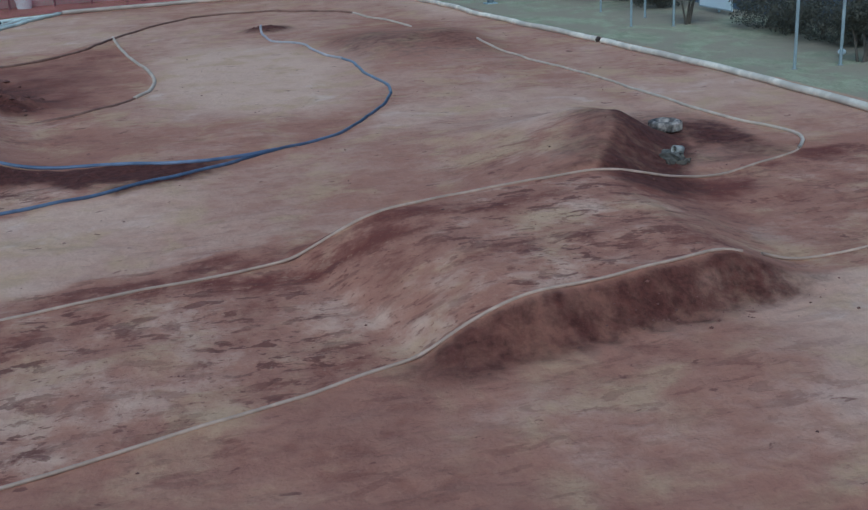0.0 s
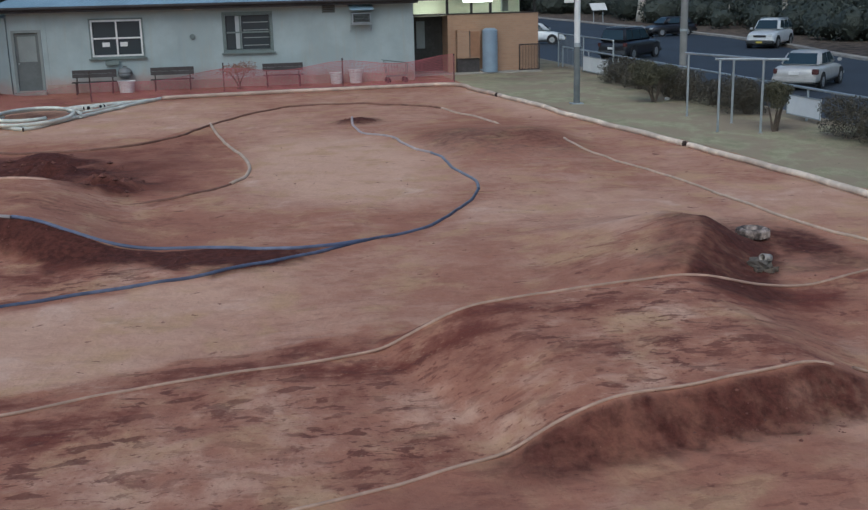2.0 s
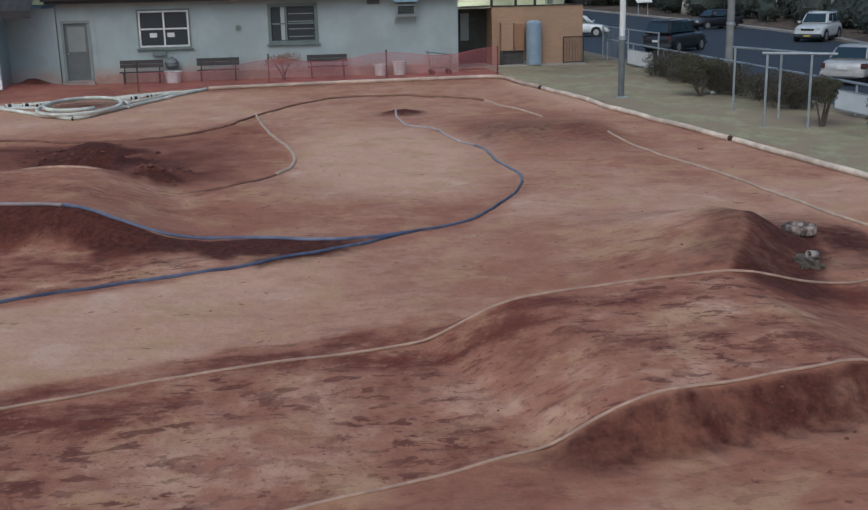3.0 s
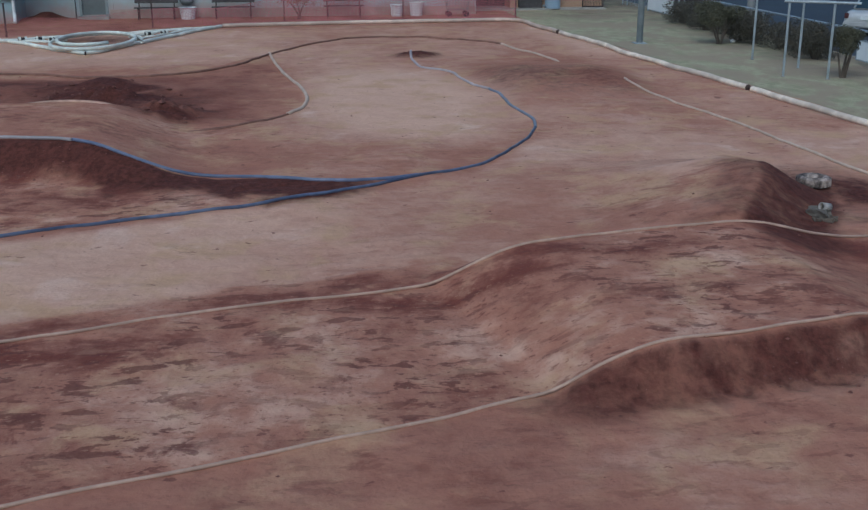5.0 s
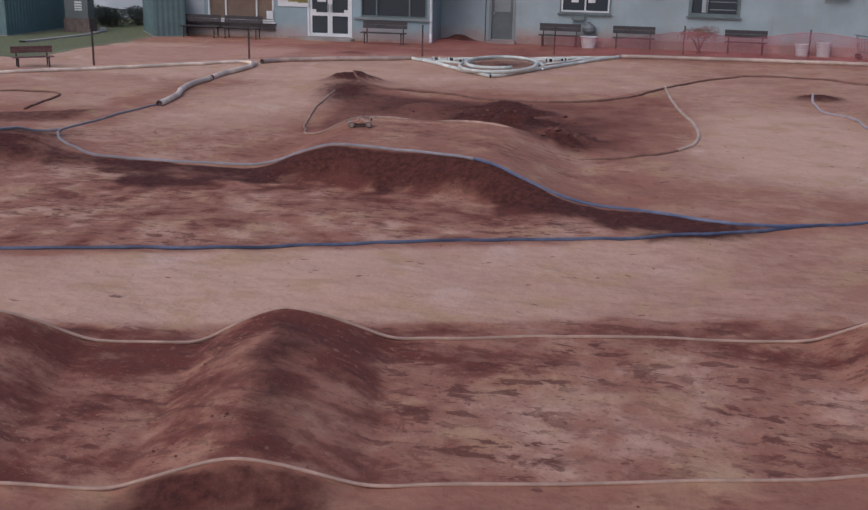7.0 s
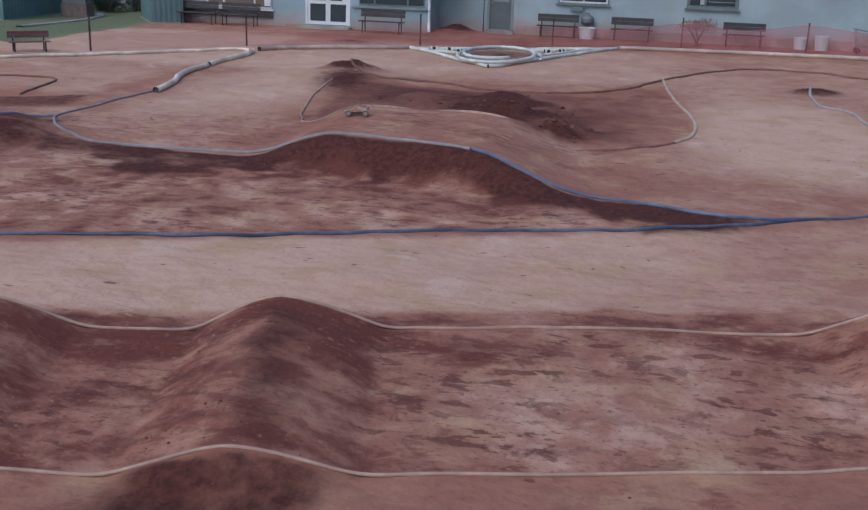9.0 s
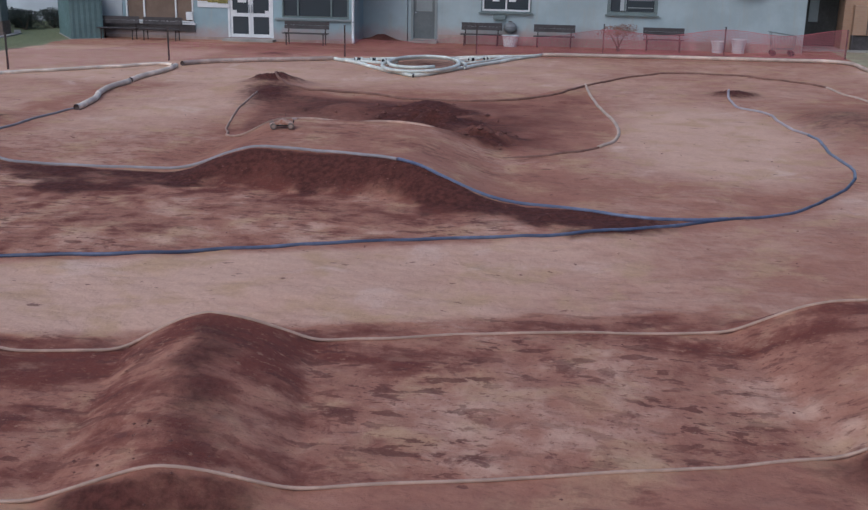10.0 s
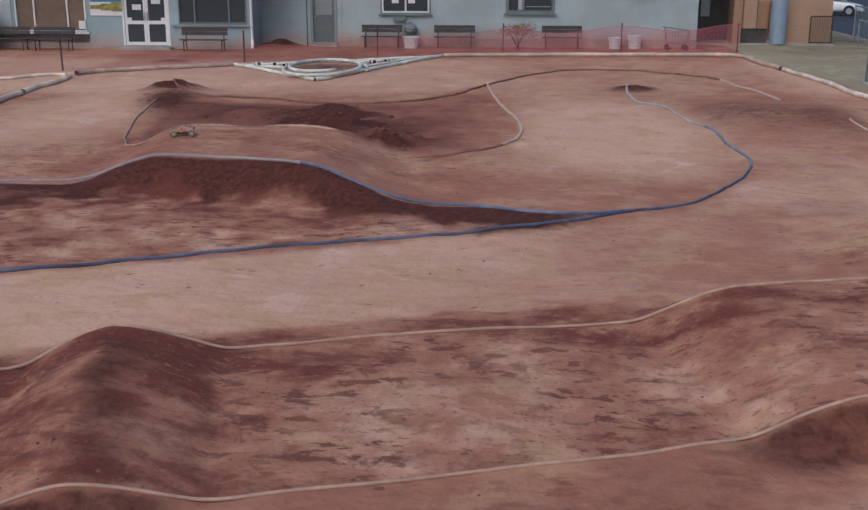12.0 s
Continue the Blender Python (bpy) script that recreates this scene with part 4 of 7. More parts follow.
# ---- buildings ----
def wall_run(bm, x0, x1, y0, y1, z0, z1, holes=()):
    """A wall along x with rectangular openings (x0, x1, z0, z1) cut through it."""
    xs = sorted({x0, x1, *[h[0] for h in holes], *[h[1] for h in holes]})
    zs = sorted({z0, z1, *[h[2] for h in holes], *[h[3] for h in holes]})
    for a, b in zip(xs, xs[1:]):
        run = None
        for c, d in zip(zs, zs[1:]):
            solid = not any(h[0] - 1e-6 <= a and b <= h[1] + 1e-6 and h[2] - 1e-6 <= c and d <= h[3] + 1e-6 for h in holes)
            if solid:
                run = (run[0], d) if run else (c, d)
            if run and (not solid or d == zs[-1]):
                box(bm, a, b, y0, y1, *run)
                run = None
    bmesh.ops.remove_doubles(bm, verts=bm.verts[:], dist=1e-5)


def corrugated(name, a, b, c, d, pitch, depth, material, parent, label=""):
    """A ribbed sheet with the corners a, b (eave) and c, d (above b and a)."""
    a, b, c, d = map(Vector, (a, b, c, d))
    n = max(2, int((b - a).length / pitch) * 2)
    nrm = (b - a).cross(d - a).normalized()
    verts, faces = [], []
    for i in range(n + 1):
        t = i / n
        o = nrm * (depth if i % 2 else 0)
        verts += [a.lerp(b, t) + o, d.lerp(c, t) + o, a.lerp(b, t) + o - nrm * 0.02, d.lerp(c, t) + o - nrm * 0.02]
    for i in range(n):
        k = 4 * i
        faces += [(k, k + 4, k + 5, k + 1), (k + 2, k + 3, k + 7, k + 6), (k, k + 2, k + 6, k + 4), (k + 1, k + 5, k + 7, k + 3)]
    me = bpy.data.meshes.new(name)
    me.from_pydata([tuple(v) for v in verts], [], faces)
    me.materials.append(material)
    ob = new(name, me)
    ob.parent = parent
    if label:
        ob["label"] = label
    return ob


def sash_window(parent, x0, x1, z0, z1, y, frame_mat, label, bars="cross", pane_mat=None, trim=True):
    """A window in an opening: outer trim, sashes, bars, sill and panes."""
    pane_mat = pane_mat or M_GLASS
    bm = bmesh.new()
    w = 0.055
    for q in ((x0, x0 + w, z0, z1), (x1 - w, x1, z0, z1), (x0 + w, x1 - w, z0, z0 + w), (x0 + w, x1 - w, z1 - w, z1)):
        box(bm, q[0], q[1], y - 0.03, y + 0.09, q[2], q[3])
    win = part("window", bm, frame_mat, parent, label)
    if trim:
        bm = bmesh.new()
        t = 0.06
        for q in ((x0 - t, x0 - 0.002, z0 - t, z1 + t), (x1 + 0.002, x1 + t, z0 - t, z1 + t), (x0 - 0.002, x1 + 0.002, z1 + 0.002, z1 + t), (x0 - 0.002, x1 + 0.002, z0 - t, z0 - 0.002)):
            box(bm, q[0], q[1], y - 0.035, y - 0.003, q[2], q[3])
        part("trim", bm, M_TRIM, win, "dark grey-green timber trim")
        part("sill", boxed(x0 - 0.13, x1 + 0.13, y - 0.12, y - 0.036, z0 - 0.1, z0 - 0.05), M_TRIM, win)
    cuts = {"cross": ([0.5], [0.5]), "double": ([0.34], [0.5]), "three": ([0.27, 0.74], []), "two_low": ([0.24, 0.74], [])}[bars]
    xs = [x0 + w] + [x0 + (x1 - x0) * c for c in cuts[0]] + [x1 - w]
    zs = [z0 + w] + [z0 + (z1 - z0) * c for c in cuts[1]] + [z1 - w]
    for i in range(len(xs) - 1):
        for j in range(len(zs) - 1):
            part("pane", boxed(xs[i] + 0.012, xs[i + 1] - 0.012, y + 0.04, y + 0.048, zs[j] + 0.012, zs[j + 1] - 0.012), pane_mat, win)
    for c in xs[1:-1]:
        part("mullion", boxed(c - 0.03, c + 0.03, y - 0.02, y + 0.07, zs[0], zs[-1]), frame_mat, win)
    for c in zs[1:-1]:
        for i in range(len(xs) - 1):
            lo, hi = xs[i] + (0.031 if i else 0), xs[i + 1] - (0.031 if i < len(xs) - 2 else 0)
            part("glazing_bar", boxed(lo, hi, y - 0.015, y + 0.065, c - 0.028, c + 0.028), frame_mat, win)
    return win


def clubhouse():
    club = thing("clubhouse", (0, 0, 0), "long pale green clubhouse with a galvanised iron roof", "building")
    Y = 42.0
    gd = (-7.08, -6.26, 0.14, 2.2)
    w1, w2 = (-4.42, -2.62, 1.27, 2.58), (0.34, 2.08, 1.31, 2.68)
    ac = (5.1, 5.8, 2.18, 2.62)
    bm = bmesh.new()
    wall_run(bm, -7.3, 7.5, Y, Y + 0.16, -0.1, 3.12, (gd, w1, w2, ac))
    part("wall", bm, M_WALL, club, "pale green painted fibro front wall")
    for x0, x1, y0, y1 in ((7.36, 7.5, Y + 0.16, 50), (-7.3, -7.16, Y + 0.16, 50), (-7.16, 7.36, 49.84, 50)):
        part("wall", boxed(x0, x1, y0, y1, -0.1, 3.12), M_WALL, club)
    part("floor", boxed(-7.16, 7.36, Y + 0.16, 49.84, -0.1, 0.1), M_CONCRETE, club)
    part("ceiling", boxed(-7.16, 7.36, Y + 0.16, 49.84, 3.0, 3.1), M_WHITE, club)
    # low plinth splashed with red dust
    part("plinth", boxed(-6.1, 7.45, Y - 0.03, Y - 0.003, -0.1, 0.32), M_PLINTH, club, "wall foot stained by red dust")
    # roof: hipped at one end
    ez, rz, ey, ry = 3.1, 4.95, 41.5, 46.0
    corrugated("roof", (-7.75, ey, ez), (7.75, ey, ez), (7.75, ry, rz), (-3.6, ry, rz), 0.15, 0.025, M_ROOF, club, "galvanised corrugated iron roof")
    corrugated("roof", (7.75, 50.5, ez), (-7.75, 50.5, ez), (-3.6, ry, rz), (7.75, ry, rz), 0.3, 0.025, M_ROOF, club)
    bm = slab(((-7.75, 50.5, ez), (-7.75, ey, ez), (-3.6, ry, rz)), (0, 0, 0.03))
    part("hip_end", bm, M_ROOF, club)
    part("gutter", rodded((-7.7, ey - 0.05, ez - 0.05), (7.7, ey - 0.05, ez - 0.05), 0.055, 10), M_ROOF_DARK, club, "dark metal gutter under the roof edge")
    part("fascia", boxed(-7.6, 7.6, ey + 0.02, ey + 0.05, ez - 0.2, ez - 0.01), M_ROOF_DARK, club)
    part("soffit", boxed(-7.6, 7.6, ey + 0.051, Y - 0.005, ez - 0.03, ez - 0.012), M_WALL, club)
    # door
    bm = bmesh.new()
    for q in ((gd[0] - 0.1, gd[0] - 0.002, -0.05, gd[3] + 0.1), (gd[1] + 0.002, gd[1] + 0.1, -0.05, gd[3] + 0.1), (gd[0] - 0.002, gd[1] + 0.002, gd[3] + 0.002, gd[3] + 0.1)):
        box(bm, q[0], q[1], Y - 0.035, Y - 0.003, q[2], q[3])
    part("door_frame", bm, M_TRIM_LIGHT, club, "grey-green door frame")
    door = part("door", boxed(gd[0] + 0.01, gd[1] - 0.01, Y + 0.03, Y + 0.07, gd[2] + 0.01, gd[3] - 0.01), M_DOOR, club, "grey door with a pale upper panel")
    part("door_panel", boxed(gd[0] + 0.1, gd[1] - 0.1, Y + 0.018, Y + 0.028, 1.18, 2.08), M_TRIM_LIGHT, door, "pale grey upper panel")
    part("door_panel", boxed(gd[0] + 0.1, gd[1] - 0.1, Y + 0.018, Y + 0.028, 0.3, 1.08), M_DOOR, door)
    part("handle", rodded((gd[0] + 0.08, Y - 0.03, 1.12), (gd[0] + 0.08, Y + 0.03, 1.12), 0.025), M_STEEL, door, "steel door knob")
    part("step", boxed(gd[0] - 0.15, gd[1] + 0.15, Y - 0.4, Y - 0.04, -0.1, 0.1), M_CONCRETE, club, "low concrete door step", 0.015)
    part("batten", boxed(-6.02, -5.97, Y - 0.02, Y - 0.003, 0.0, 2.85), M_WALL, club)
    for x in (-1.35, -0.2, 3.3):
        part("batten", boxed(x, x + 0.03, Y - 0.012, Y - 0.003, 0.33, 2.85), M_WALL, club)
    # windows
    a = sash_window(club, *w1, Y, M_WHITE, "white four-pane window with paper notices")
    for x in (-4.05, -3.42):
        part("notice", boxed(x, x + 0.26, Y + 0.03, Y + 0.036, 1.62, 1.78), M_PAPER, a, "white paper notice")
    b = sash_window(club, *w2, Y, M_TRIM, "grey timber window with louvre panes", "double")
    part("curtain", boxed(0.76, 0.98, Y + 0.022, Y + 0.036, 1.4, 2.6), M_TRIM_PALE, b, "pale curtain strip")
    for k in range(4):
        part("louvre", boxed(1.05, 1.98, Y + 0.02, Y + 0.038, 1.5 + 0.28 * k, 1.53 + 0.28 * k), M_TRIM_LIGHT, b)
    # air conditioner under its hood, vent, lamp, tap box
    acu = thing("air_conditioner", (0, 0, 0), "old window air conditioner under a metal hood", "air conditioner")
    part("casing", boxed(5.1, 5.8, Y - 0.35, Y + 0.3, 2.2, 2.6), M_STEEL, acu, "grey metal casing", 0.02)
    part("grille", boxed(5.14, 5.76, Y - 0.362, Y - 0.352, 2.25, 2.55), M_RUBBER, acu, "dark grille")
    for k in range(5):
        part("slat", boxed(5.15, 5.75, Y - 0.372, Y - 0.363, 2.27 + 0.055 * k, 2.28 + 0.055 * k), M_TRIM, acu)
    bm = slab(((5.0, Y - 0.01, 2.92), (5.9, Y - 0.01, 2.92), (5.9, Y - 0.55, 2.7), (5.0, Y - 0.55, 2.7)), (0, 0, 0.015))
    part("hood", bm, M_ROOF, acu, "sloping metal rain hood")
    for x in (5.06, 5.84):
        part("bracket", rodded((x, Y - 0.01, 1.9), (x, Y - 0.36, 2.2), 0.015, 6), M_STEEL, acu)
    part("drip_tray", boxed(5.05, 5.85, Y - 0.36, Y - 0.01, 2.15, 2.18), M_STEEL, acu)
    vent = thing("wall_vent", (0, 0, 0), "small dark square vent high on the wall", "vent")
    part("vent_frame", boxed(4.0, 4.5, Y - 0.04, Y - 0.004, 2.62, 2.95), M_TRIM, vent, "", 0.008)
    for k in range(4):
        part("slat", boxed(4.04, 4.46, Y - 0.055, Y - 0.041, 2.66 + 0.07 * k, 2.7 + 0.07 * k), M_BENCH, vent)
    lamp = thing("wall_lamp", (-0.9, Y - 0.06, 2.92), "small white floodlight under the eave", "wall lamp")
    part("lamp_body", boxed(-0.16, 0.16, -0.08, 0.05, -0.05, 0.05), M_WHITE, lamp, "", 0.015)
    bell = thing("wall_bell", (-0.82, Y, 1.9), "small dark round bell on the wall", "bell")
    part("bell_dome", rodded((0, -0.07, 0), (0, -0.004, 0), 0.09, 14, 0.1), M_TRIM, bell)
    box_ = thing("letter_box", (-3.75, Y, 1.06), "small dark box below the window", "box")
    part("box_body", boxed(-0.24, 0.24, -0.16, -0.04, -0.1, 0.08), M_TRIM, box_, "", 0.01)
    return club


M_TRIM_PALE = surface("pale_grey_panel_paint", (0.45, 0.48, 0.48), 0.7, vary=0.1)
M_PLINTH = surface("dust_stained_wall", (0.40, 0.30, 0.25), 0.9, vary=0.25, grain=12, stain=1.2)
M_TRIM_LIGHT = surface("pale_grey_panel", (0.26, 0.29, 0.28), 0.6, vary=0.1)
clubhouse()


def canteen_wing():
    wing = thing("canteen_wing", (0, 0, 0), "grey-green front wing with wide windows and glass doors", "building")
    Y = 40.4
    kw, dd, ww = (-18.05, -15.35, 0.62, 2.25), (-13.98, -12.2, 0.12, 2.12), (-11.85, -9.28, 0.92, 2.3)
    bm = bmesh.new()
    wall_run(bm, -19.05, -9.05, Y, Y + 0.16, -0.1, 2.75, (kw, dd, ww))
    part("wall", bm, M_WALL_TEAL, wing, "grey-green painted front wall")
    for q in ((-19.05, -18.89, Y + 0.16, 50), (-9.21, -9.05, Y + 0.16, 41.99), (-18.89, -7.32, 49.84, 50)):
        part("wall", boxed(*q, -0.1, 2.75), M_WALL_TEAL, wing)
    part("wall", boxed(-9.05, -7.32, 41.9, 42.06, -0.1, 2.75), M_WALL, wing)
    part("floor", boxed(-18.89, -9.21, Y + 0.16, 49.84, -0.1, 0.09), M_CONCRETE, wing)
    part("ceiling", boxed(-18.89, -9.21, Y + 0.16, 49.84, 2.6, 2.7), M_WHITE, wing)
    corrugated("roof", (-19.5, 39.9, 2.72), (-7.8, 39.9, 2.72), (-7.8, 46, 5.4), (-19.5, 46, 5.4), 0.3, 0.025, M_ROOF_DARK, wing, "dark brown iron roof")
    corrugated("roof", (-7.8, 50.3, 3.2), (-19.5, 50.3, 3.2), (-19.5, 46, 5.4), (-7.8, 46, 5.4), 0.6, 0.025, M_ROOF_DARK, wing)
    part("fascia", boxed(-19.5, -7.8, 39.86, 39.9, 2.5, 2.72), M_ROOF_DARK, wing, "dark fascia board")
    # corner strip and dark band below the wide window
    part("corner_panel", boxed(-19.02, -18.2, Y - 0.03, Y - 0.003, 0.55, 2.5), M_TRIM_PALE, wing, "pale grey panel beside the window")
    part("band", boxed(-19.02, -15.3, Y - 0.06, Y - 0.003, 0.28, 0.52), M_BENCH, wing, "dark board under the window")
    part("plinth", boxed(-19.0, -9.1, Y - 0.03, Y - 0.003, -0.1, 0.1), M_PLINTH, wing)
    a = sash_window(wing, *kw, Y, M_WHITE, "wide window closed by brown blinds", "three", M_BLIND, False)
    part("sill", boxed(kw[0] - 0.1, kw[1] + 0.1, Y - 0.1, Y - 0.031, kw[2] - 0.08, kw[2] - 0.02), M_WHITE, a)
    part("meter_box", boxed(-15.62, -15.36, Y - 0.1, Y - 0.032, 0.72, 1.02), M_WHITE, wing, "small white box", 0.01)
    b = sash_window(wing, *ww, Y, M_TRIM, "wide dark three-pane window", "two_low", None, False)
    part("sill", boxed(ww[0] - 0.25, ww[1] + 0.1, Y - 0.12, Y - 0.031, ww[2] - 0.09, ww[2] - 0.02), M_TRIM_LIGHT, b)
    part("blind", boxed(-11.2, -9.95, Y + 0.1, Y + 0.12, 0.95, 2.3), M_BLIND, b, "brown blind behind the glass")
    # double glass doors
    x0, x1, z0, z1 = dd
    mid = (x0 + x1) / 2
    bm = bmesh.new()
    for q in ((x0, x0 + 0.08, z0, z1), (x1 - 0.08, x1, z0, z1), (x0 + 0.08, x1 - 0.08, z1 - 0.08, z1)):
        box(bm, q[0], q[1], Y - 0.02, Y + 0.12, q[2], q[3])
    part("door_frame", bm, M_WHITE, wing, "white aluminium door frame")
    for k, (p, q) in enumerate(((x0 + 0.085, mid - 0.004), (mid + 0.004, x1 - 0.085))):
        bm = bmesh.new()
        w = 0.09
        for r in ((p, p + w, z0 + 0.01, z1 - 0.09), (q - w, q, z0 + 0.01, z1 - 0.09), (p + w, q - w, z0 + 0.01, z0 + 0.13), (p + w, q - w, 0.9, 1.03), (p + w, q - w, z1 - 0.17, z1 - 0.09)):
            box(bm, r[0], r[1], Y + 0.02, Y + 0.07, r[2], r[3])
        leaf = part("door", bm, M_WHITE, wing, "white framed glass door")
        part("pane", boxed(p + w, q - w, Y + 0.04, Y + 0.048, z0 + 0.13, 0.9), M_GLASS, leaf)
        part("pane", boxed(p + w, q - w, Y + 0.04, Y + 0.048, 1.03, z1 - 0.17), M_GLASS, leaf)
        hx = q - 0.05 if k == 0 else p + 0.05
        part("handle", rodded((hx, Y - 0.01, 1.05), (hx, Y - 0.01, 1.35), 0.02, 8), M_STEEL, leaf, "upright steel handle")
        nx = p + 0.22 if k else p + 0.3
        part("notice", boxed(nx, nx + 0.34, Y + 0.03, Y + 0.036, 1.42 + 0.22 * k, 1.62 + 0.24 * k), M_PAPER, leaf, "white paper notice")
        part("notice", boxed(p + 0.08 if not k else q - 0.24, p + 0.26 if not k else q - 0.06, Y + 0.012, Y + 0.018, 1.02, 1.14), M_PAPER, leaf)
    part("step", boxed(x0 - 0.1, x1 + 0.1, Y - 0.5, Y - 0.032, -0.1, 0.09), M_CONCRETE, wing, "concrete door step", 0.015)
    # beach scene sign
    sign = thing("painted_sign", (-14.55, Y, 1.55), "painted sign with blue sea, yellow scrub and pale sand", "sign")
    part("board", boxed(-0.62, 0.62, -0.04, -0.004, -0.34, 0.42), M_PAPER, sign, "pale sand-coloured lower board", 0.004)
    part("sea", boxed(-0.6, 0.6, -0.048, -0.042, 0.16, 0.4), M_SEA, sign, "blue sea")
    bm = boxed(-0.6, -0.2, -0.056, -0.05, -0.1, 0.05)
    box(bm, -0.2, 0.2, -0.056, -0.05, -0.15, 0.1)
    box(bm, 0.2, 0.6, -0.056, -0.05, -0.18, 0.15)
    part("scrub", bm, M_SCRUB, sign, "yellow-green scrub")
    # downpipe at the corner
    dp = thing("downpipe", (0, 0, 0), "white plastic downpipe at the wing corner", "downpipe")
    part("pipe", rodded((-9.1, Y - 0.09, 0.35), (-9.1, Y - 0.09, 2.5), 0.05, 12), M_WHITE, dp)
    part("elbow", rodded((-9.1, Y - 0.09, 0.35), (-9.05, Y - 0.3, 0.06), 0.055, 12), M_WHITE, dp)
    for z in (0.8, 1.9):
        part("strap", rodded((-9.1, Y - 0.09, z), (-9.1, Y - 0.09, z + 0.03), 0.06, 12), M_STEEL, dp)
    return wing


M_SEA = surface("sea_blue_paint", (0.07, 0.22, 0.36), 0.6, vary=0.2)
M_SCRUB = surface("scrub_yellow_paint", (0.33, 0.29, 0.08), 0.7, vary=0.5, grain=20, stain=6)
canteen_wing()


def steel_shed(place, size, label, turn=0.0, mat=None):
    s = thing("garden_shed", place, label, "shed", turn=turn)
    w, d, h = size
    mat = mat or M_GREEN_SHED
    corrugated("wall", (0, 0, 0), (w, 0, 0), (w, 0, h), (0, 0, h), 0.2, 0.015, mat, s)
    corrugated("wall", (0, d, 0), (0, 0, 0), (0, 0, h), (0, d, h + 0.25), 0.2, 0.015, mat, s)
    corrugated("wall", (w, 0, 0), (w, d, 0), (w, d, h + 0.25), (w, 0, h), 0.2, 0.015, mat, s)
    corrugated("wall", (w, d, 0), (0, d, 0), (0, d, h + 0.25), (w, d, h + 0.25), 0.2, 0.015, mat, s)
    corrugated("roof", (-0.08, -0.1, h + 0.02), (w + 0.08, -0.1, h + 0.02), (w + 0.08, d + 0.1, h + 0.3), (-0.08, d + 0.1, h + 0.3), 0.2, 0.015, M_ROOF_DARK, s)
    part("base", boxed(-0.05, w + 0.05, -0.05, d + 0.05, -0.12, -0.002), M_CONCRETE, s)
    return s


steel_shed((-19.6, 38.8, 0.02), (1.2, 2.8, 1.5), "grey-green corrugated steel shed with a sloping roof", 35)
steel_shed((-28.5, 36.8, 0.02), (3.9, 4.2, 2.2), "dark blue-green steel shed beside the grass")


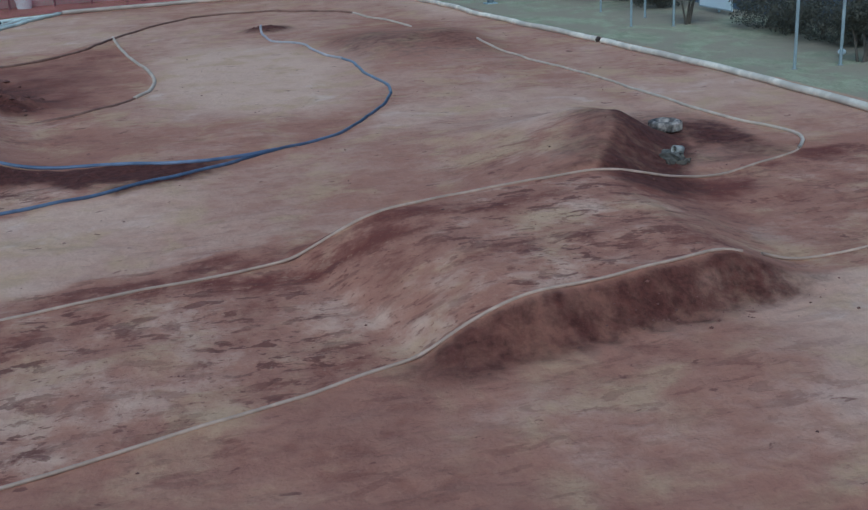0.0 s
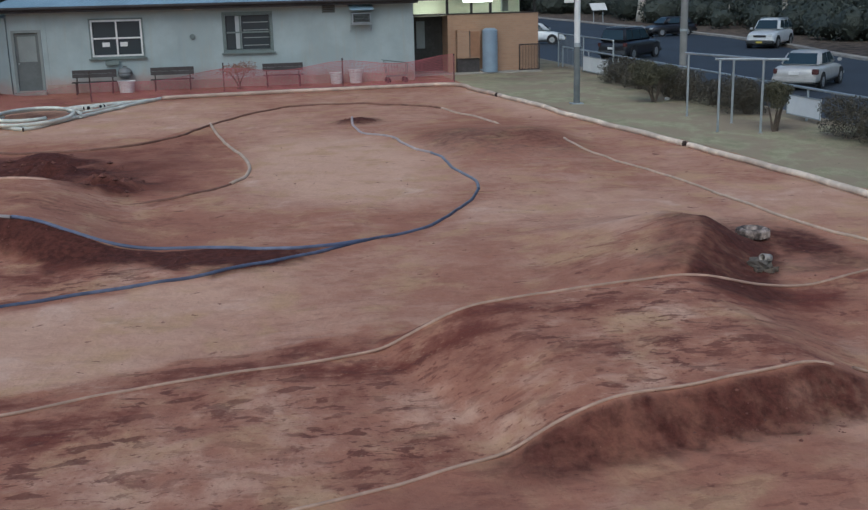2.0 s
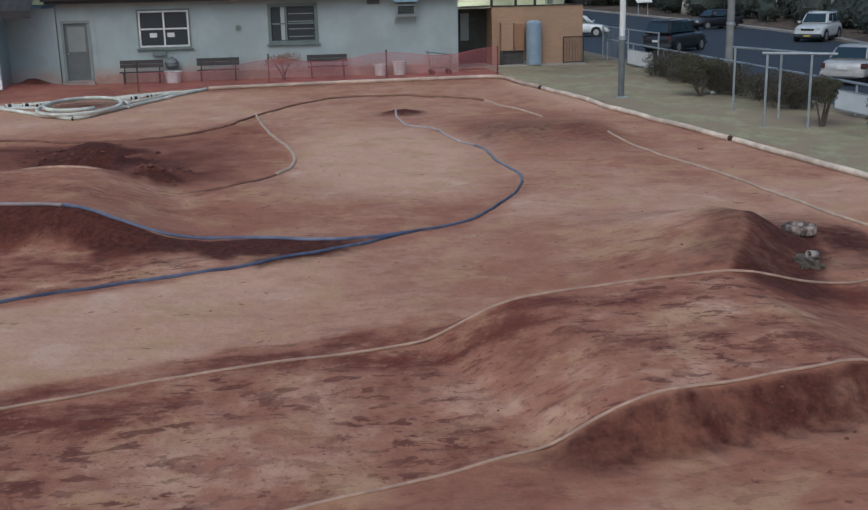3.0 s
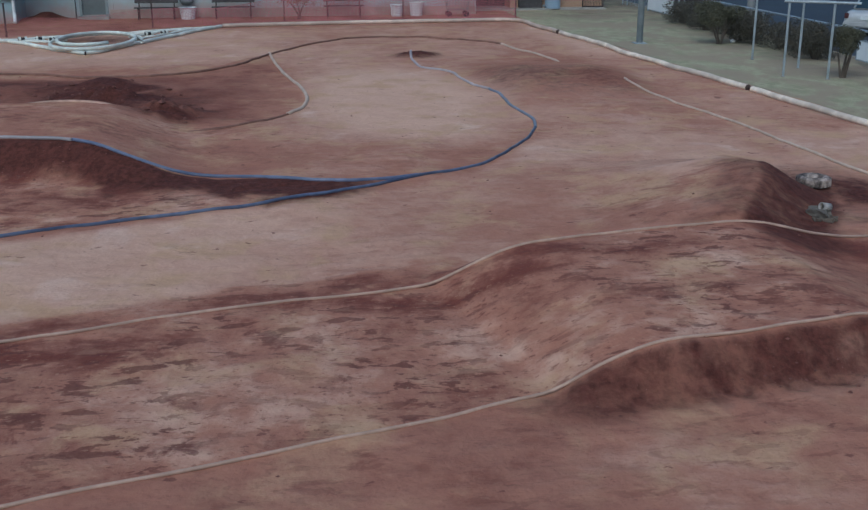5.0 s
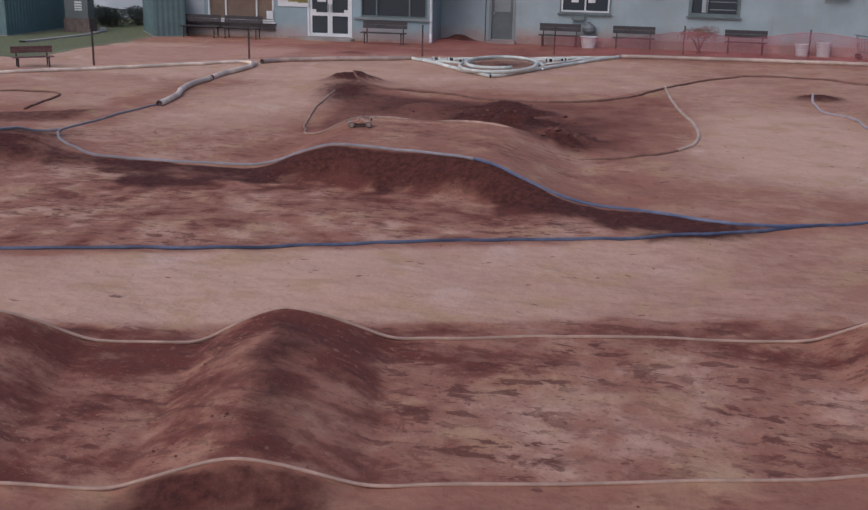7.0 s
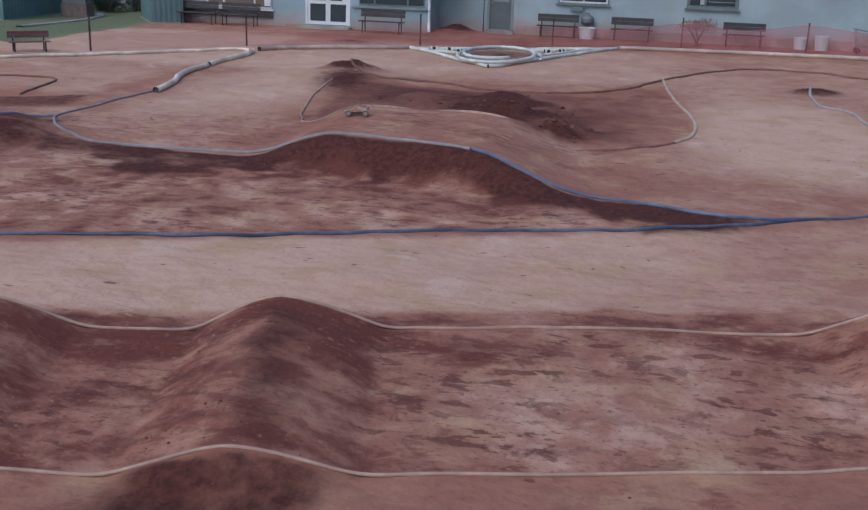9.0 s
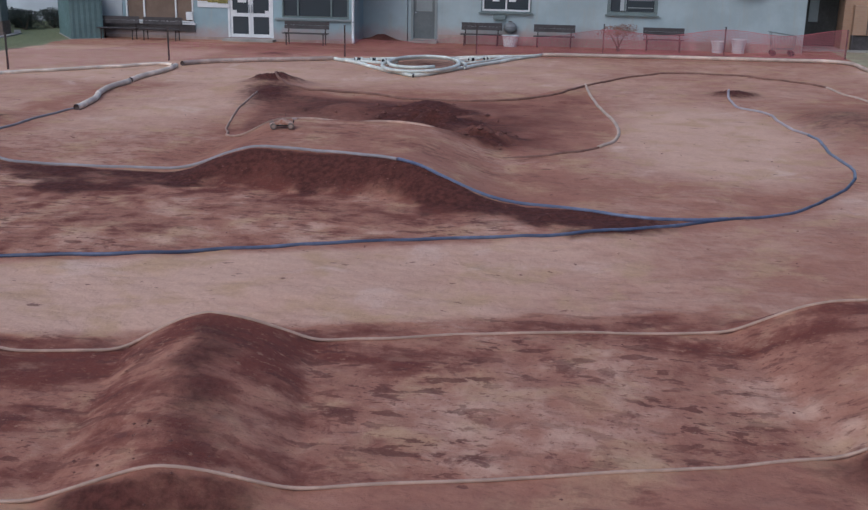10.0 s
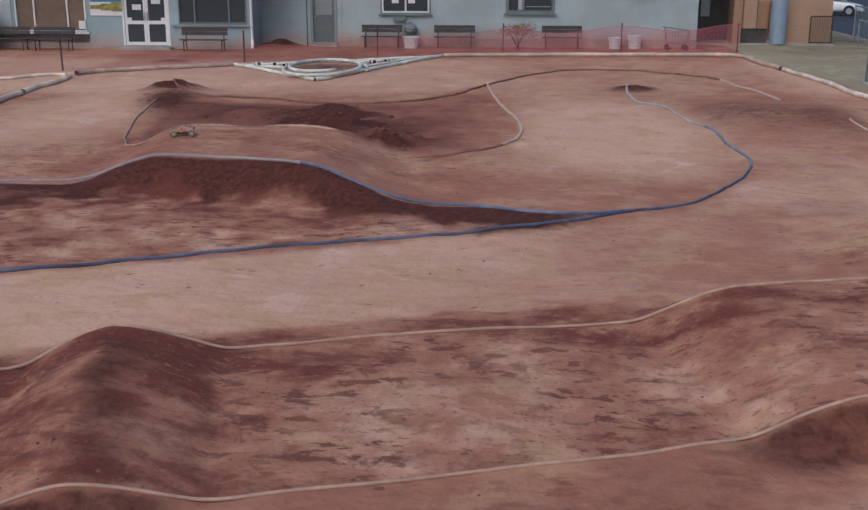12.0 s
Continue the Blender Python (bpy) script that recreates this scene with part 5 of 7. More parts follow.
def toilet_block():
    tb = thing("toilet_block", (0, 0, 0), "tan brick toilet block with lit high windows", "building")
    Y = 44.0
    part("wall", boxed(9.25, 13.05, Y, Y + 0.23, -0.1, 2.36), M_BRICK, tb, "tan brick front wall")
    part("wall", boxed(12.82, 13.05, Y + 0.23, 49.5, -0.1, 2.36), M_BRICK, tb)
    part("wall", boxed(7.52, 13.05, 49.5, 49.73, -0.1, 3.0), M_INTERIOR_PALE, tb)
    part("wall", boxed(9.25, 9.4, Y + 0.23, 49.5, -0.1, 2.36), M_BRICK, tb)
    # dark panel: the shade of the entrance recess is put into its colour
    part("screen", boxed(7.52, 9.25, Y + 1.1, Y + 1.2, -0.1, 2.36), M_SCREEN, tb, "dark panel standing for the shaded entrance recess")
    part("screen_door", boxed(8.15, 8.5, Y + 1.06, Y + 1.09, 1.0, 2.1), M_TRIM_LIGHT, tb, "pale strip on the screen")
    part("inner_wall", boxed(7.52, 12.82, Y + 2.0, Y + 2.1, 2.37, 3.0), M_INTERIOR_PALE, tb, "pale yellow inner wall")
    part("shelf", boxed(7.52, 12.82, Y + 0.24, Y + 1.99, 2.3, 2.36), M_INTERIOR_PALE, tb)
    part("floor", boxed(7.5, 13.05, Y - 0.6, 49.5, -0.1, 0.06), M_CONCRETE, tb, "concrete slab")
    part("roof", boxed(7.3, 13.4, Y - 0.35, 49.9, 3.0, 3.1), M_ROOF_DARK, tb, "flat dark roof")
    part("fascia", boxed(7.3, 13.4, Y - 0.4, Y - 0.355, 2.95, 3.5), M_ROOF_DARK, tb, "deep dark fascia")
    for x in (9.25, 10.25, 11.05, 12.9):
        part("mullion", boxed(x - 0.04, x + 0.05, Y + 0.02, Y + 0.12, 2.365, 2.995), M_ROOF_DARK, tb)
    part("sill", boxed(7.52, 13.1, Y - 0.03, Y + 0.14, 2.3 + 0.062, 2.3 + 0.1), M_ROOF_DARK, tb)
    part("duct", boxed(11.7, 11.95, Y + 0.6, Y + 0.9, 2.42, 2.95), M_TRIM_LIGHT, tb)
    # fluorescent lights
    for k, (x, y, z, w, p) in enumerate(((10.38, Y - 0.5, 2.97, 1.15, 4.0), (8.6, Y + 1.0, 2.985, 1.3, 22.0), (11.6, Y + 1.0, 2.985, 1.3, 12.0))):
        fl = thing("fluorescent_light", (x, y, z), "glowing white fluorescent batten light under the roof", "light", "fluorescent lights")
        part("diffuser", boxed(-w / 2, w / 2, -0.12, 0.12, -0.13 if k == 0 else -0.03, 0.008), glowing("tube_glow", (1.0, 0.98, 0.80), p), fl, "glowing diffuser", 0.008)
        part("fitting", boxed(-w / 2 - 0.03, w / 2 + 0.03, -0.06, 0.06, 0.009, 0.014), M_WHITE, fl)
    # cupboard, water tank, gate panel
    hc = thing("service_cupboard", (10.07, Y - 0.01, 0), "brown service cupboard with an open dark base", "cupboard")
    part("body", boxed(-0.5, 0.44, -0.3, -0.005, 0.62, 1.74), M_BRICK, hc, "tan body", 0.01)
    part("door", boxed(0.05, 0.42, -0.318, -0.302, 0.68, 1.68), M_TAN_DOOR, hc, "brown door")
    part("edge", boxed(0.0, 0.03, -0.32, -0.302, 0.64, 1.72), M_BENCH, hc)
    # solid dark block fills the open base to stand for its shade
    part("base", boxed(-0.5, 0.44, -0.2, -0.005, 0.06, 0.62), M_BENCH, hc, "dark block in place of the open, shaded base")
    part("leg", boxed(-0.5, -0.44, -0.3, -0.24, 0.06, 0.62), M_BENCH, hc)
    tk = thing("water_tank", (10.9, Y - 0.4, 0.06), "blue-grey cylindrical hot water tank", "tank")
    part("body", rodded((0, 0, 0), (0, 0, 1.66), 0.31, 28), M_TANK, tk)
    part("lid", rodded((0, 0, 1.66), (0, 0, 1.74), 0.315, 28, 0.2), M_TANK, tk)
    part("valve", rodded((-0.32, -0.05, 0.1), (-0.42, -0.1, 0.1), 0.04, 8), M_STEEL, tk, "small valve")
    gp = thing("gate_panel", (12.6, Y - 0.25, 0.05), "dark framed mesh gate panel leaning on bricks", "gate")
    bm = bmesh.new()
    for q in (((-0.42, 0, 0), (-0.42, 0, 1.05)), ((0.42, 0, 0), (0.42, 0, 1.05)), ((-0.42, 0, 1.05), (0.42, 0, 1.05)), ((-0.42, 0, 0.04), (0.42, 0, 0.04))):
        rod(bm, *q, 0.025, 8)
    part("gate_frame", bm, M_PICKET, gp)
    for k in range(12):
        x = -0.36 + 0.065 * k
        part("wire", rodded((x, 0, 0.06), (x, 0, 1.03), 0.008, 5), M_PICKET, gp)


M_INTERIOR_PALE = surface("pale_yellow_wall", (0.72, 0.73, 0.60), 0.8, vary=0.08)
M_SCREEN = surface("dark_recess_shade", (0.055, 0.055, 0.05), 0.8, vary=0.25, grain=10, stain=3)
M_TAN_DOOR = surface("brown_cupboard_door", (0.30, 0.16, 0.09), 0.7, vary=0.15)
toilet_block()


# ---- yard in front of the clubhouse ----
def bench(place, length, mat, label, turn=0.0, high=1.0):
    b = thing("bench", place, label, "bench", "park benches", turn=turn)
    h = 0.44
    b.scale = (1, 1, high)
    for k in range(3):
        part("seat_slat", boxed(-length / 2, length / 2, -0.36 + 0.12 * k, -0.26 + 0.12 * k, h - 0.03, h), mat, b, "", 0.005)
    for k in range(2):
        part("back_slat", boxed(-length / 2, length / 2, 0.02 + 0.02 * k, 0.05 + 0.02 * k, 0.57 + 0.14 * k, 0.705 + 0.14 * k), mat, b, "", 0.005)
    for x in (-length / 2 + 0.15, length / 2 - 0.15):
        for a, c in (((x, -0.32, 0), (x, -0.3, h - 0.03)), ((x, 0.08, 0), (x, 0.05, 0.5))):
            part("leg", rodded(a, c, 0.022, 8), M_PICKET, b)
        part("back_post", rodded((x, 0.05, 0.4), (x, 0.1, 0.84), 0.02, 8), M_PICKET, b)
        part("seat_rail", rodded((x, -0.34, h - 0.05), (x, 0.06, h - 0.05), 0.02, 8), M_PICKET, b)
    return b


for x, w in ((-4.38, 1.55), (-1.63, 1.55), (2.4, 1.5)):
    bench((x, 41.5, 0.0), w, M_BENCH, "dark timber slat bench against the pale wall")
bench((-10.7, 39.6, 0.0), 1.7, M_BENCH, "dark timber slat bench under the wide window")
for x in (-18.0, -16.3):
    bench((x, 39.6, 0.0), 1.55, M_BENCH, "dark slat bench before the blinded window")
bench((-18.35, 28.5, 0.0), 1.15, M_BENCH_RED, "rusty brown bench beside the fence", 40, 0.68)


def bucket(place, r, h, label):
    b = thing("bucket", place, label, "bucket", "white tubs")
    bm = bmesh.new()
    bmesh.ops.create_cone(bm, cap_ends=False, segments=24, radius1=r * 0.8, radius2=r, depth=h, matrix=Matrix.Translation((0, 0, h / 2)))
    bmesh.ops.create_circle(bm, cap_ends=True, segments=24, radius=r * 0.8, matrix=Matrix.Translation((0, 0, 0.005)))
    bmesh.ops.solidify(bm, geom=bm.faces[:], thickness=0.012)
    part("tub", bm, M_WHITE, b)
    bm = bmesh.new()
    bmesh.ops.create_cone(bm, cap_ends=False, segments=24, radius1=r * 1.06, radius2=r * 1.06, depth=0.04, matrix=Matrix.Translation((0, 0, h - 0.02)))
    part("rim", bm, M_WHITE, b)
    part("soil", rodded((0, 0, h * 0.3), (0, 0, h * 0.75), r * 0.82, 20), M_BENCH, b, "dark filling")
    return b


bucket((-3.28, 41.45, 0.0), 0.31, 0.42, "wide white plastic tub beside the bench")


def kettle_barbecue():
    k = thing("kettle_barbecue", (-3.32, 41.8, 0.0), "grey kettle barbecue behind a white tub", "barbecue")
    for name, lo in (("bowl", True), ("lid", False)):
        bm = bmesh.new()
        bmesh.ops.create_uvsphere(bm, u_segments=20, v_segments=12, radius=0.26)
        cut = [v for v in bm.verts if (v.co.z > 0.001 if lo else v.co.z < -0.001)]
        bmesh.ops.delete(bm, geom=cut, context="VERTS")
        for v in bm.verts:
            v.co.z = v.co.z * (0.75 if lo else 0.85) + (0.655 if lo else 0.665)
        bmesh.ops.solidify(bm, geom=bm.faces[:], thickness=0.008)
        smooth_shade(part(name, bm, M_KETTLE, k))
    for a in (0.5, 2.6, 4.7):
        part("leg", rodded((0.24 * math.cos(a), 0.13 * math.sin(a), 0.0), (0.12 * math.cos(a), 0.12 * math.sin(a), 0.53), 0.012, 8), M_STEEL, k)
    part("handle", rodded((-0.07, 0, 0.9), (0.07, 0, 0.9), 0.016, 8), M_BENCH, k)


M_KETTLE = surface("weathered_grey_enamel", (0.2, 0.21, 0.21), 0.6, vary=0.25, grain=14, stain=5)
kettle_barbecue()
bucket((4.4, 41.6, 0.0), 0.25, 0.42, "white plastic tub behind the red net")
bucket((5.15, 41.65, 0.0), 0.27, 0.5, "white plastic tub with a ragged lid")


def leaf_cloud(name, blobs, n, size, material, parent, seed=1, label=""):
    """Many small leaves scattered through a set of uneven clumps (x, y, z, rx, ry, rz)."""
    r = np.random.default_rng(seed)
    B = np.array(blobs)
    w = (B[:, 3] * B[:, 4] * B[:, 5]) ** 0.67
    k = r.choice(len(B), n, p=w / w.sum())
    d = r.normal(size=(n, 3))
    d /= np.linalg.norm(d, axis=1, keepdims=True)
    rad = r.uniform(0.45, 1.08, (n, 1)) ** 0.6
    c = B[k, :3] + d * rad * B[k, 3:6]
    a = r.normal(size=(n, 3))
    a /= np.linalg.norm(a, axis=1, keepdims=True)
    b = np.cross(a, r.normal(size=(n, 3)))
    b /= np.linalg.norm(b, axis=1, keepdims=True)
    s = size * r.uniform(0.6, 1.4, (n, 1))
    v = np.stack([c - a * s, c + b * s * 0.45, c + a * s, c - b * s * 0.45], 1).reshape(-1, 3)
    me = bpy.data.meshes.new(name)
    me.vertices.add(4 * n)
    me.vertices.foreach_set("co", v.ravel())
    me.loops.add(4 * n)
    me.loops.foreach_set("vertex_index", np.arange(4 * n))
    me.polygons.add(n)
    me.polygons.foreach_set("loop_start", np.arange(0, 4 * n, 4))
    me.update(calc_edges=True)
    me.materials.append(material)
    ob = new(name, me)
    if parent:
        ob.parent = parent
    if label:
        ob["label"] = label
    return ob


def shrub(place, r, h, material, label, seed, trunk=True, group="shrubs", dense=1.0):
    s = thing("shrub", place, label, "shrub", group)
    g = random.Random(seed)
    blobs = [(g.uniform(-0.6, 0.6) * r, g.uniform(-0.6, 0.6) * r, h * g.uniform(0.45, 0.8), r * g.uniform(0.4, 0.65), r * g.uniform(0.4, 0.65), h * g.uniform(0.2, 0.34)) for _ in range(9)]
    if trunk:
        blobs = [(x, y, h * g.uniform(0.58, 0.84), a, b, h * g.uniform(0.12, 0.22)) for x, y, z, a, b, c in blobs]
    else:
        blobs += [(g.uniform(-0.6, 0.6) * r, g.uniform(-0.6, 0.6) * r, h * 0.28, r * 0.5, r * 0.5, h * 0.25) for _ in range(6)]
    leaf_cloud("crown", blobs, int(13000 * r * h * dense), 0.025, material, s, seed)
    for k in range(5):
        a = g.uniform(0, 6.28)
        bm = bmesh.new()
        p, q = Vector((g.uniform(-0.08, 0.08), g.uniform(-0.08, 0.08), -0.03)), Vector((math.cos(a) * r * 0.5, math.sin(a) * r * 0.5, h * 0.62))
        m = p.lerp(q, 0.5) + Vector((0, 0, 0.06))
        rod(bm, p, m, 0.03, 7, 0.022)
        rod(bm, m, q, 0.022, 7, 0.008)
        part("branch", bm, M_BARK_DARK, s)
    return s


shrub((0.75, 40.9, 0.0), 0.7, 1.0, M_LEAF_RED, "sparse dry reddish shrub behind the red net", 31, group="", dense=0.22)
hedge_y = [37.4, 36.1, 34.8, 33.5, 32.2, 30.9, 29.6, 28.3, 27.2]
for k, y in enumerate(hedge_y):
    shrub((14.05 + 0.2 * math.sin(k * 2.1), y, ground_z(14.05, y)), 0.72, 0.86 + 0.08 * math.sin(k * 1.7), M_LEAF_HEDGE, "dense brown-green hedge shrub beside the rail", 40 + k, False, "hedge shrubs", 0.7)
shrub((12.75, 30.9, 0.0), 0.75, 1.2, M_LEAF_OLIVE, "loose olive shrub on bare stems on the grass", 60)
shrub((12.87, 23.85, 0.0), 0.42, 1.2, M_LEAF_OLIVE, "small dark olive tree-shrub beside the posts", 61)
shrub((12.9, 17.35, 0.0), 0.42, 1.15, M_LEAF_HEDGE, "small dark bush on thin stems near the posts", 62)
for k, y in enumerate((22.3, 21.2, 20.1, 19.0, 17.9)):
    shrub((14.05, y, 0.0), 0.75, 0.88, M_LEAF_HEDGE, "dense brown-green hedge shrub beside the rail", 70 + k, False, "hedge shrubs", 0.7)


def paper_scrap(x, y, seed):
    """A crumpled scrap of white paper."""
    r = np.random.default_rng(seed)
    bm = bmesh.new()
    bmesh.ops.create_icosphere(bm, subdivisions=2, radius=0.07)
    for v in bm.verts:
        v.co = Vector((v.co.x * 1.2, v.co.y, v.co.z * 0.8 + 0.045)) * float(r.uniform(0.7, 1.2))
    ob = mesh_object("paper_scrap", bm, M_PAPER)
    ob.location = (x, y, ground_z(x, y))
    tagged(ob, "crumpled white paper scrap lying on the grass", "litter", "paper scraps")


for k, (x, y) in enumerate(((13.1, 18.2), (13.3, 31.2))):
    paper_scrap(x, y, k + 3)


def red_net():
    net = thing("safety_net_fence", (0, 0, 0), "sagging red plastic safety net on dark pickets", "fence")
    posts = [(-16.9, 29.4), (-13.4, 32.9), (-8.4, 35.9), (-4.2, 38.2), (0.2, 40.0), (4.5, 40.3), (8.7, 40.4)]
    tops = [0.55, 0.55, 0.55, 0.6, 0.8, 0.9, 1.0]
    for (x, y), h in zip(posts, tops):
        pk = part("picket", boxed(x - 0.022, x + 0.022, y - 0.022, y + 0.022, -0.05, 1.0), M_PICKET, net, "dark steel star picket")
        part("cap", boxed(x - 0.03, x + 0.03, y - 0.03, y + 0.03, 1.001, 1.03), M_PICKET, pk)
    for i in range(len(posts) - 1):
        (xa, ya), (xb, yb) = posts[i], posts[i + 1]
        L = math.hypot(xb - xa, yb - ya)
        n = int(L / 0.05)
        rows = 15
        wd = 0.002 if i < 3 else 0.0042 if i == 3 else 0.0055
        verts, faces = [], []
        sx, sy = -(yb - ya) / L, (xb - xa) / L

        def at(t, v):
            top = tops[i] + (tops[i + 1] - tops[i]) * t
            top *= 1 - 0.22 * math.sin(math.pi * t) ** 2
            w = 0.06 * noise.noise((t * L * 0.9 + i * 9, v * 1.5, 2.0))
            return Vector((xa + (xb - xa) * t + sx * w, ya + (yb - ya) * t + sy * w - 0.03, 0.02 + top * v))

        def strand(p, q, wv):
            k = len(verts)
            verts.extend([p - wv, p + wv, q + wv, q - wv])
            faces.append((k, k + 1, k + 2, k + 3))

        along = Vector(((xb - xa) / L, (yb - ya) / L, 0))
        for c in range(n + 1):
            for r_ in range(rows):
                strand(at(c / n, r_ / rows), at(c / n, (r_ + 1) / rows), along * wd)
        for r_ in range(rows + 1):
            for c in range(n):
                strand(at(c / n, r_ / rows), at((c + 1) / n, r_ / rows), Vector((0, 0, wd + (wd if r_ in (0, rows) else 0))))
        me = bpy.data.meshes.new("net")
        me.from_pydata([tuple(v) for v in verts], [], faces)
        me.materials.append(M_RED_MESH)
        ob = new("net", me)
        ob.parent = net


red_net()


def handcart():
    c = thing("wire_trolley", (6.6, 41.2, 0.0), "dark wire frame trolley against the pale wall", "trolley")
    bm = bmesh.new()
    for q in (((-0.5, 0, 0.85), (0.45, 0, 0.72)), ((-0.35, 0, 0.25), (0.4, 0, 0.25)), ((-0.42, 0, 0.82), (-0.32, 0, 0.2)), ((0.45, 0, 0.72), (0.4, 0, 0.2))):
        for y in (-0.25, 0.15):
            rod(bm, (q[0][0], y, q[0][2]), (q[1][0], y, q[1][2]), 0.015, 6)
    part("trolley_frame", bm, M_TRIM, c)
    for k in range(8):
        x = -0.4 + 0.11 * k
        part("wire", rodded((x, -0.25, 0.78 - 0.12 * k / 8), (x + 0.02, -0.25, 0.25), 0.007, 5), M_TRIM, c)
    for x in (-0.3, 0.35):
        for y in (-0.25, 0.15):
            bm = rodded((x, y - 0.02, 0.1), (x, y + 0.02, 0.1), 0.1, 14)
            part("wheel", bm, M_RUBBER, c)


handcart()


# ---- grass strip and street ----
def light_pole():
    p = thing("light_pole", (10.5, 31.4, 0.0), "grey steel pole with a white upper sleeve on grass", "pole")
    part("base_plate", boxed(-0.18, 0.18, -0.18, 0.18, -0.02, 0.03), M_STEEL, p, "", 0.01)
    part("shaft", rodded((0, 0, 0.03), (0, 0, 1.72), 0.095, 18), M_POLE_GREY, p, "dull grey lower shaft")
    part("sleeve", rodded((0, 0, 1.72), (0, 0, 7.0), 0.088, 18), M_WHITE, p, "white painted upper shaft")
    part("collar", rodded((0, 0, 1.68), (0, 0, 1.8), 0.105, 18), M_STEEL, p)
    part("sign_plate", boxed(-0.42, -0.12, -0.03, -0.01, 2.95, 3.4), M_PAPER, p, "small white notice plate", 0.01)


M_POLE_GREY = surface("dull_grey_pole", (0.17, 0.19, 0.19), 0.6, 0.2, vary=0.25, stain=3)
light_pole()


def power_pole(place, r, h, label):
    p = thing("power_pole", place, label, "pole", "timber poles")
    part("shaft", rodded((0, 0, -0.3), (0, 0, h), r, 16, r * 0.75), M_POLE_TIMBER, p)
    part("band", rodded((0, 0, 2.0), (0, 0, 2.08), r * 1.03, 16), M_STEEL, p, "galvanised steel band")


M_POLE_TIMBER = surface("grey_timber_pole", (0.24, 0.24, 0.23), 0.85, vary=0.25, grain=8, stain=2, bump=0.4)
power_pole((15.9, 36.0, ground_z(15.9, 36)), 0.135, 9.0, "grey weathered timber power pole beside the rail")


def goal_frame(a, b, over, h, label):
    g = thing("clothes_line", (a[0], a[1], 0.0), label, "clothes line", "clothes lines")
    d = Vector((b[0] - a[0], b[1] - a[1], 0))
    L = d.length
    d.normalize()
    for k in (0.0, L):
        q = d * k
        part("post", rodded((q.x, q.y, -0.1), (q.x, q.y, h - 0.03), 0.029, 12), M_STEEL, g)
        part("footing", rodded((q.x, q.y, -0.05), (q.x, q.y, 0.015), 0.055, 14), M_CONCRETE, g)
    p, q = d * -0.12, d * (L + over)
    part("crossbar", rodded((p.x, p.y, h), (q.x, q.y, h), 0.03, 12), M_STEEL, g)


goal_frame((12.2, 27.3), (12.62, 25.55), 1.1, 1.66, "galvanised pipe frame with an overhanging crossbar on grass")
goal_frame((11.46, 17.25), (12.36, 17.2), 0.45, 1.59, "galvanised pipe frame with a crossbar on grass")
goal_frame((11.6, 24.2), (12.42, 23.65), 0.55, 1.72, "galvanised pipe frame with a crossbar on grass")


M_BOARD = surface("white_board", (0.82, 0.85, 0.86), 0.5, vary=0.08, grain=4, stain=1.2)


def rail_fence():
    f = thing("rail_fence", (14.6, 0, 0), "low galvanised pipe rail fence along the street", "fence")
    ys = [45.5 - 3.35 * k for k in range(12)]
    for y in ys:
        part("post", rodded((0, y, -0.1), (0, y, 0.84), 0.03, 10), M_STEEL, f)
    part("rail", rodded((0, ys[0], 0.85), (0, ys[-1], 0.78), 0.035, 10), M_STEEL, f, "long top rail")
    # a taller bay near the brick block
    g = thing("pipe_gate", (14.5, 0, 0), "tall galvanised pipe gate bay with wire mesh", "gate")
    for y in (45.8, 42.5, 39.1):
        part("post", rodded((0, y, -0.1), (0, y, 1.42), 0.03, 10), M_STEEL, g)
    part("rail", rodded((0, 45.8, 1.4), (0, 39.1, 1.4), 0.028, 10), M_STEEL, g)
    for k in range(20):
        y = 45.7 - 0.165 * k
        part("wire", rodded((0, y, 0.05), (0, y, 1.38), 0.006, 5), M_STEEL, g)
    for y0, y1, z0, z1, n in ((42.4, 39.5, 0.06, 0.66, "long"), (26.15, 24.5, 0.1, 0.62, "short")):
        s = thing("advert_board", (14.5, (y0 + y1) / 2, 0), f"plain white {n} board fixed below the rail", "board", "white boards")
        part("panel", boxed(-0.055, -0.04, -(y0 - y1) / 2, (y0 - y1) / 2, z0, z1), M_BOARD, s, "", 0.004)
        bm = bmesh.new()
        e = (y0 - y1) / 2
        for q in ((-e, -e + 0.03, z0, z1), (e - 0.03, e, z0, z1), (-e + 0.03, e - 0.03, z0, z0 + 0.03), (-e + 0.03, e - 0.03, z1 - 0.03, z1)):
            box(bm, -0.065, -0.056, q[0], q[1], q[2], q[3])
        part("edge_trim", bm, M_STEEL, s)


rail_fence()


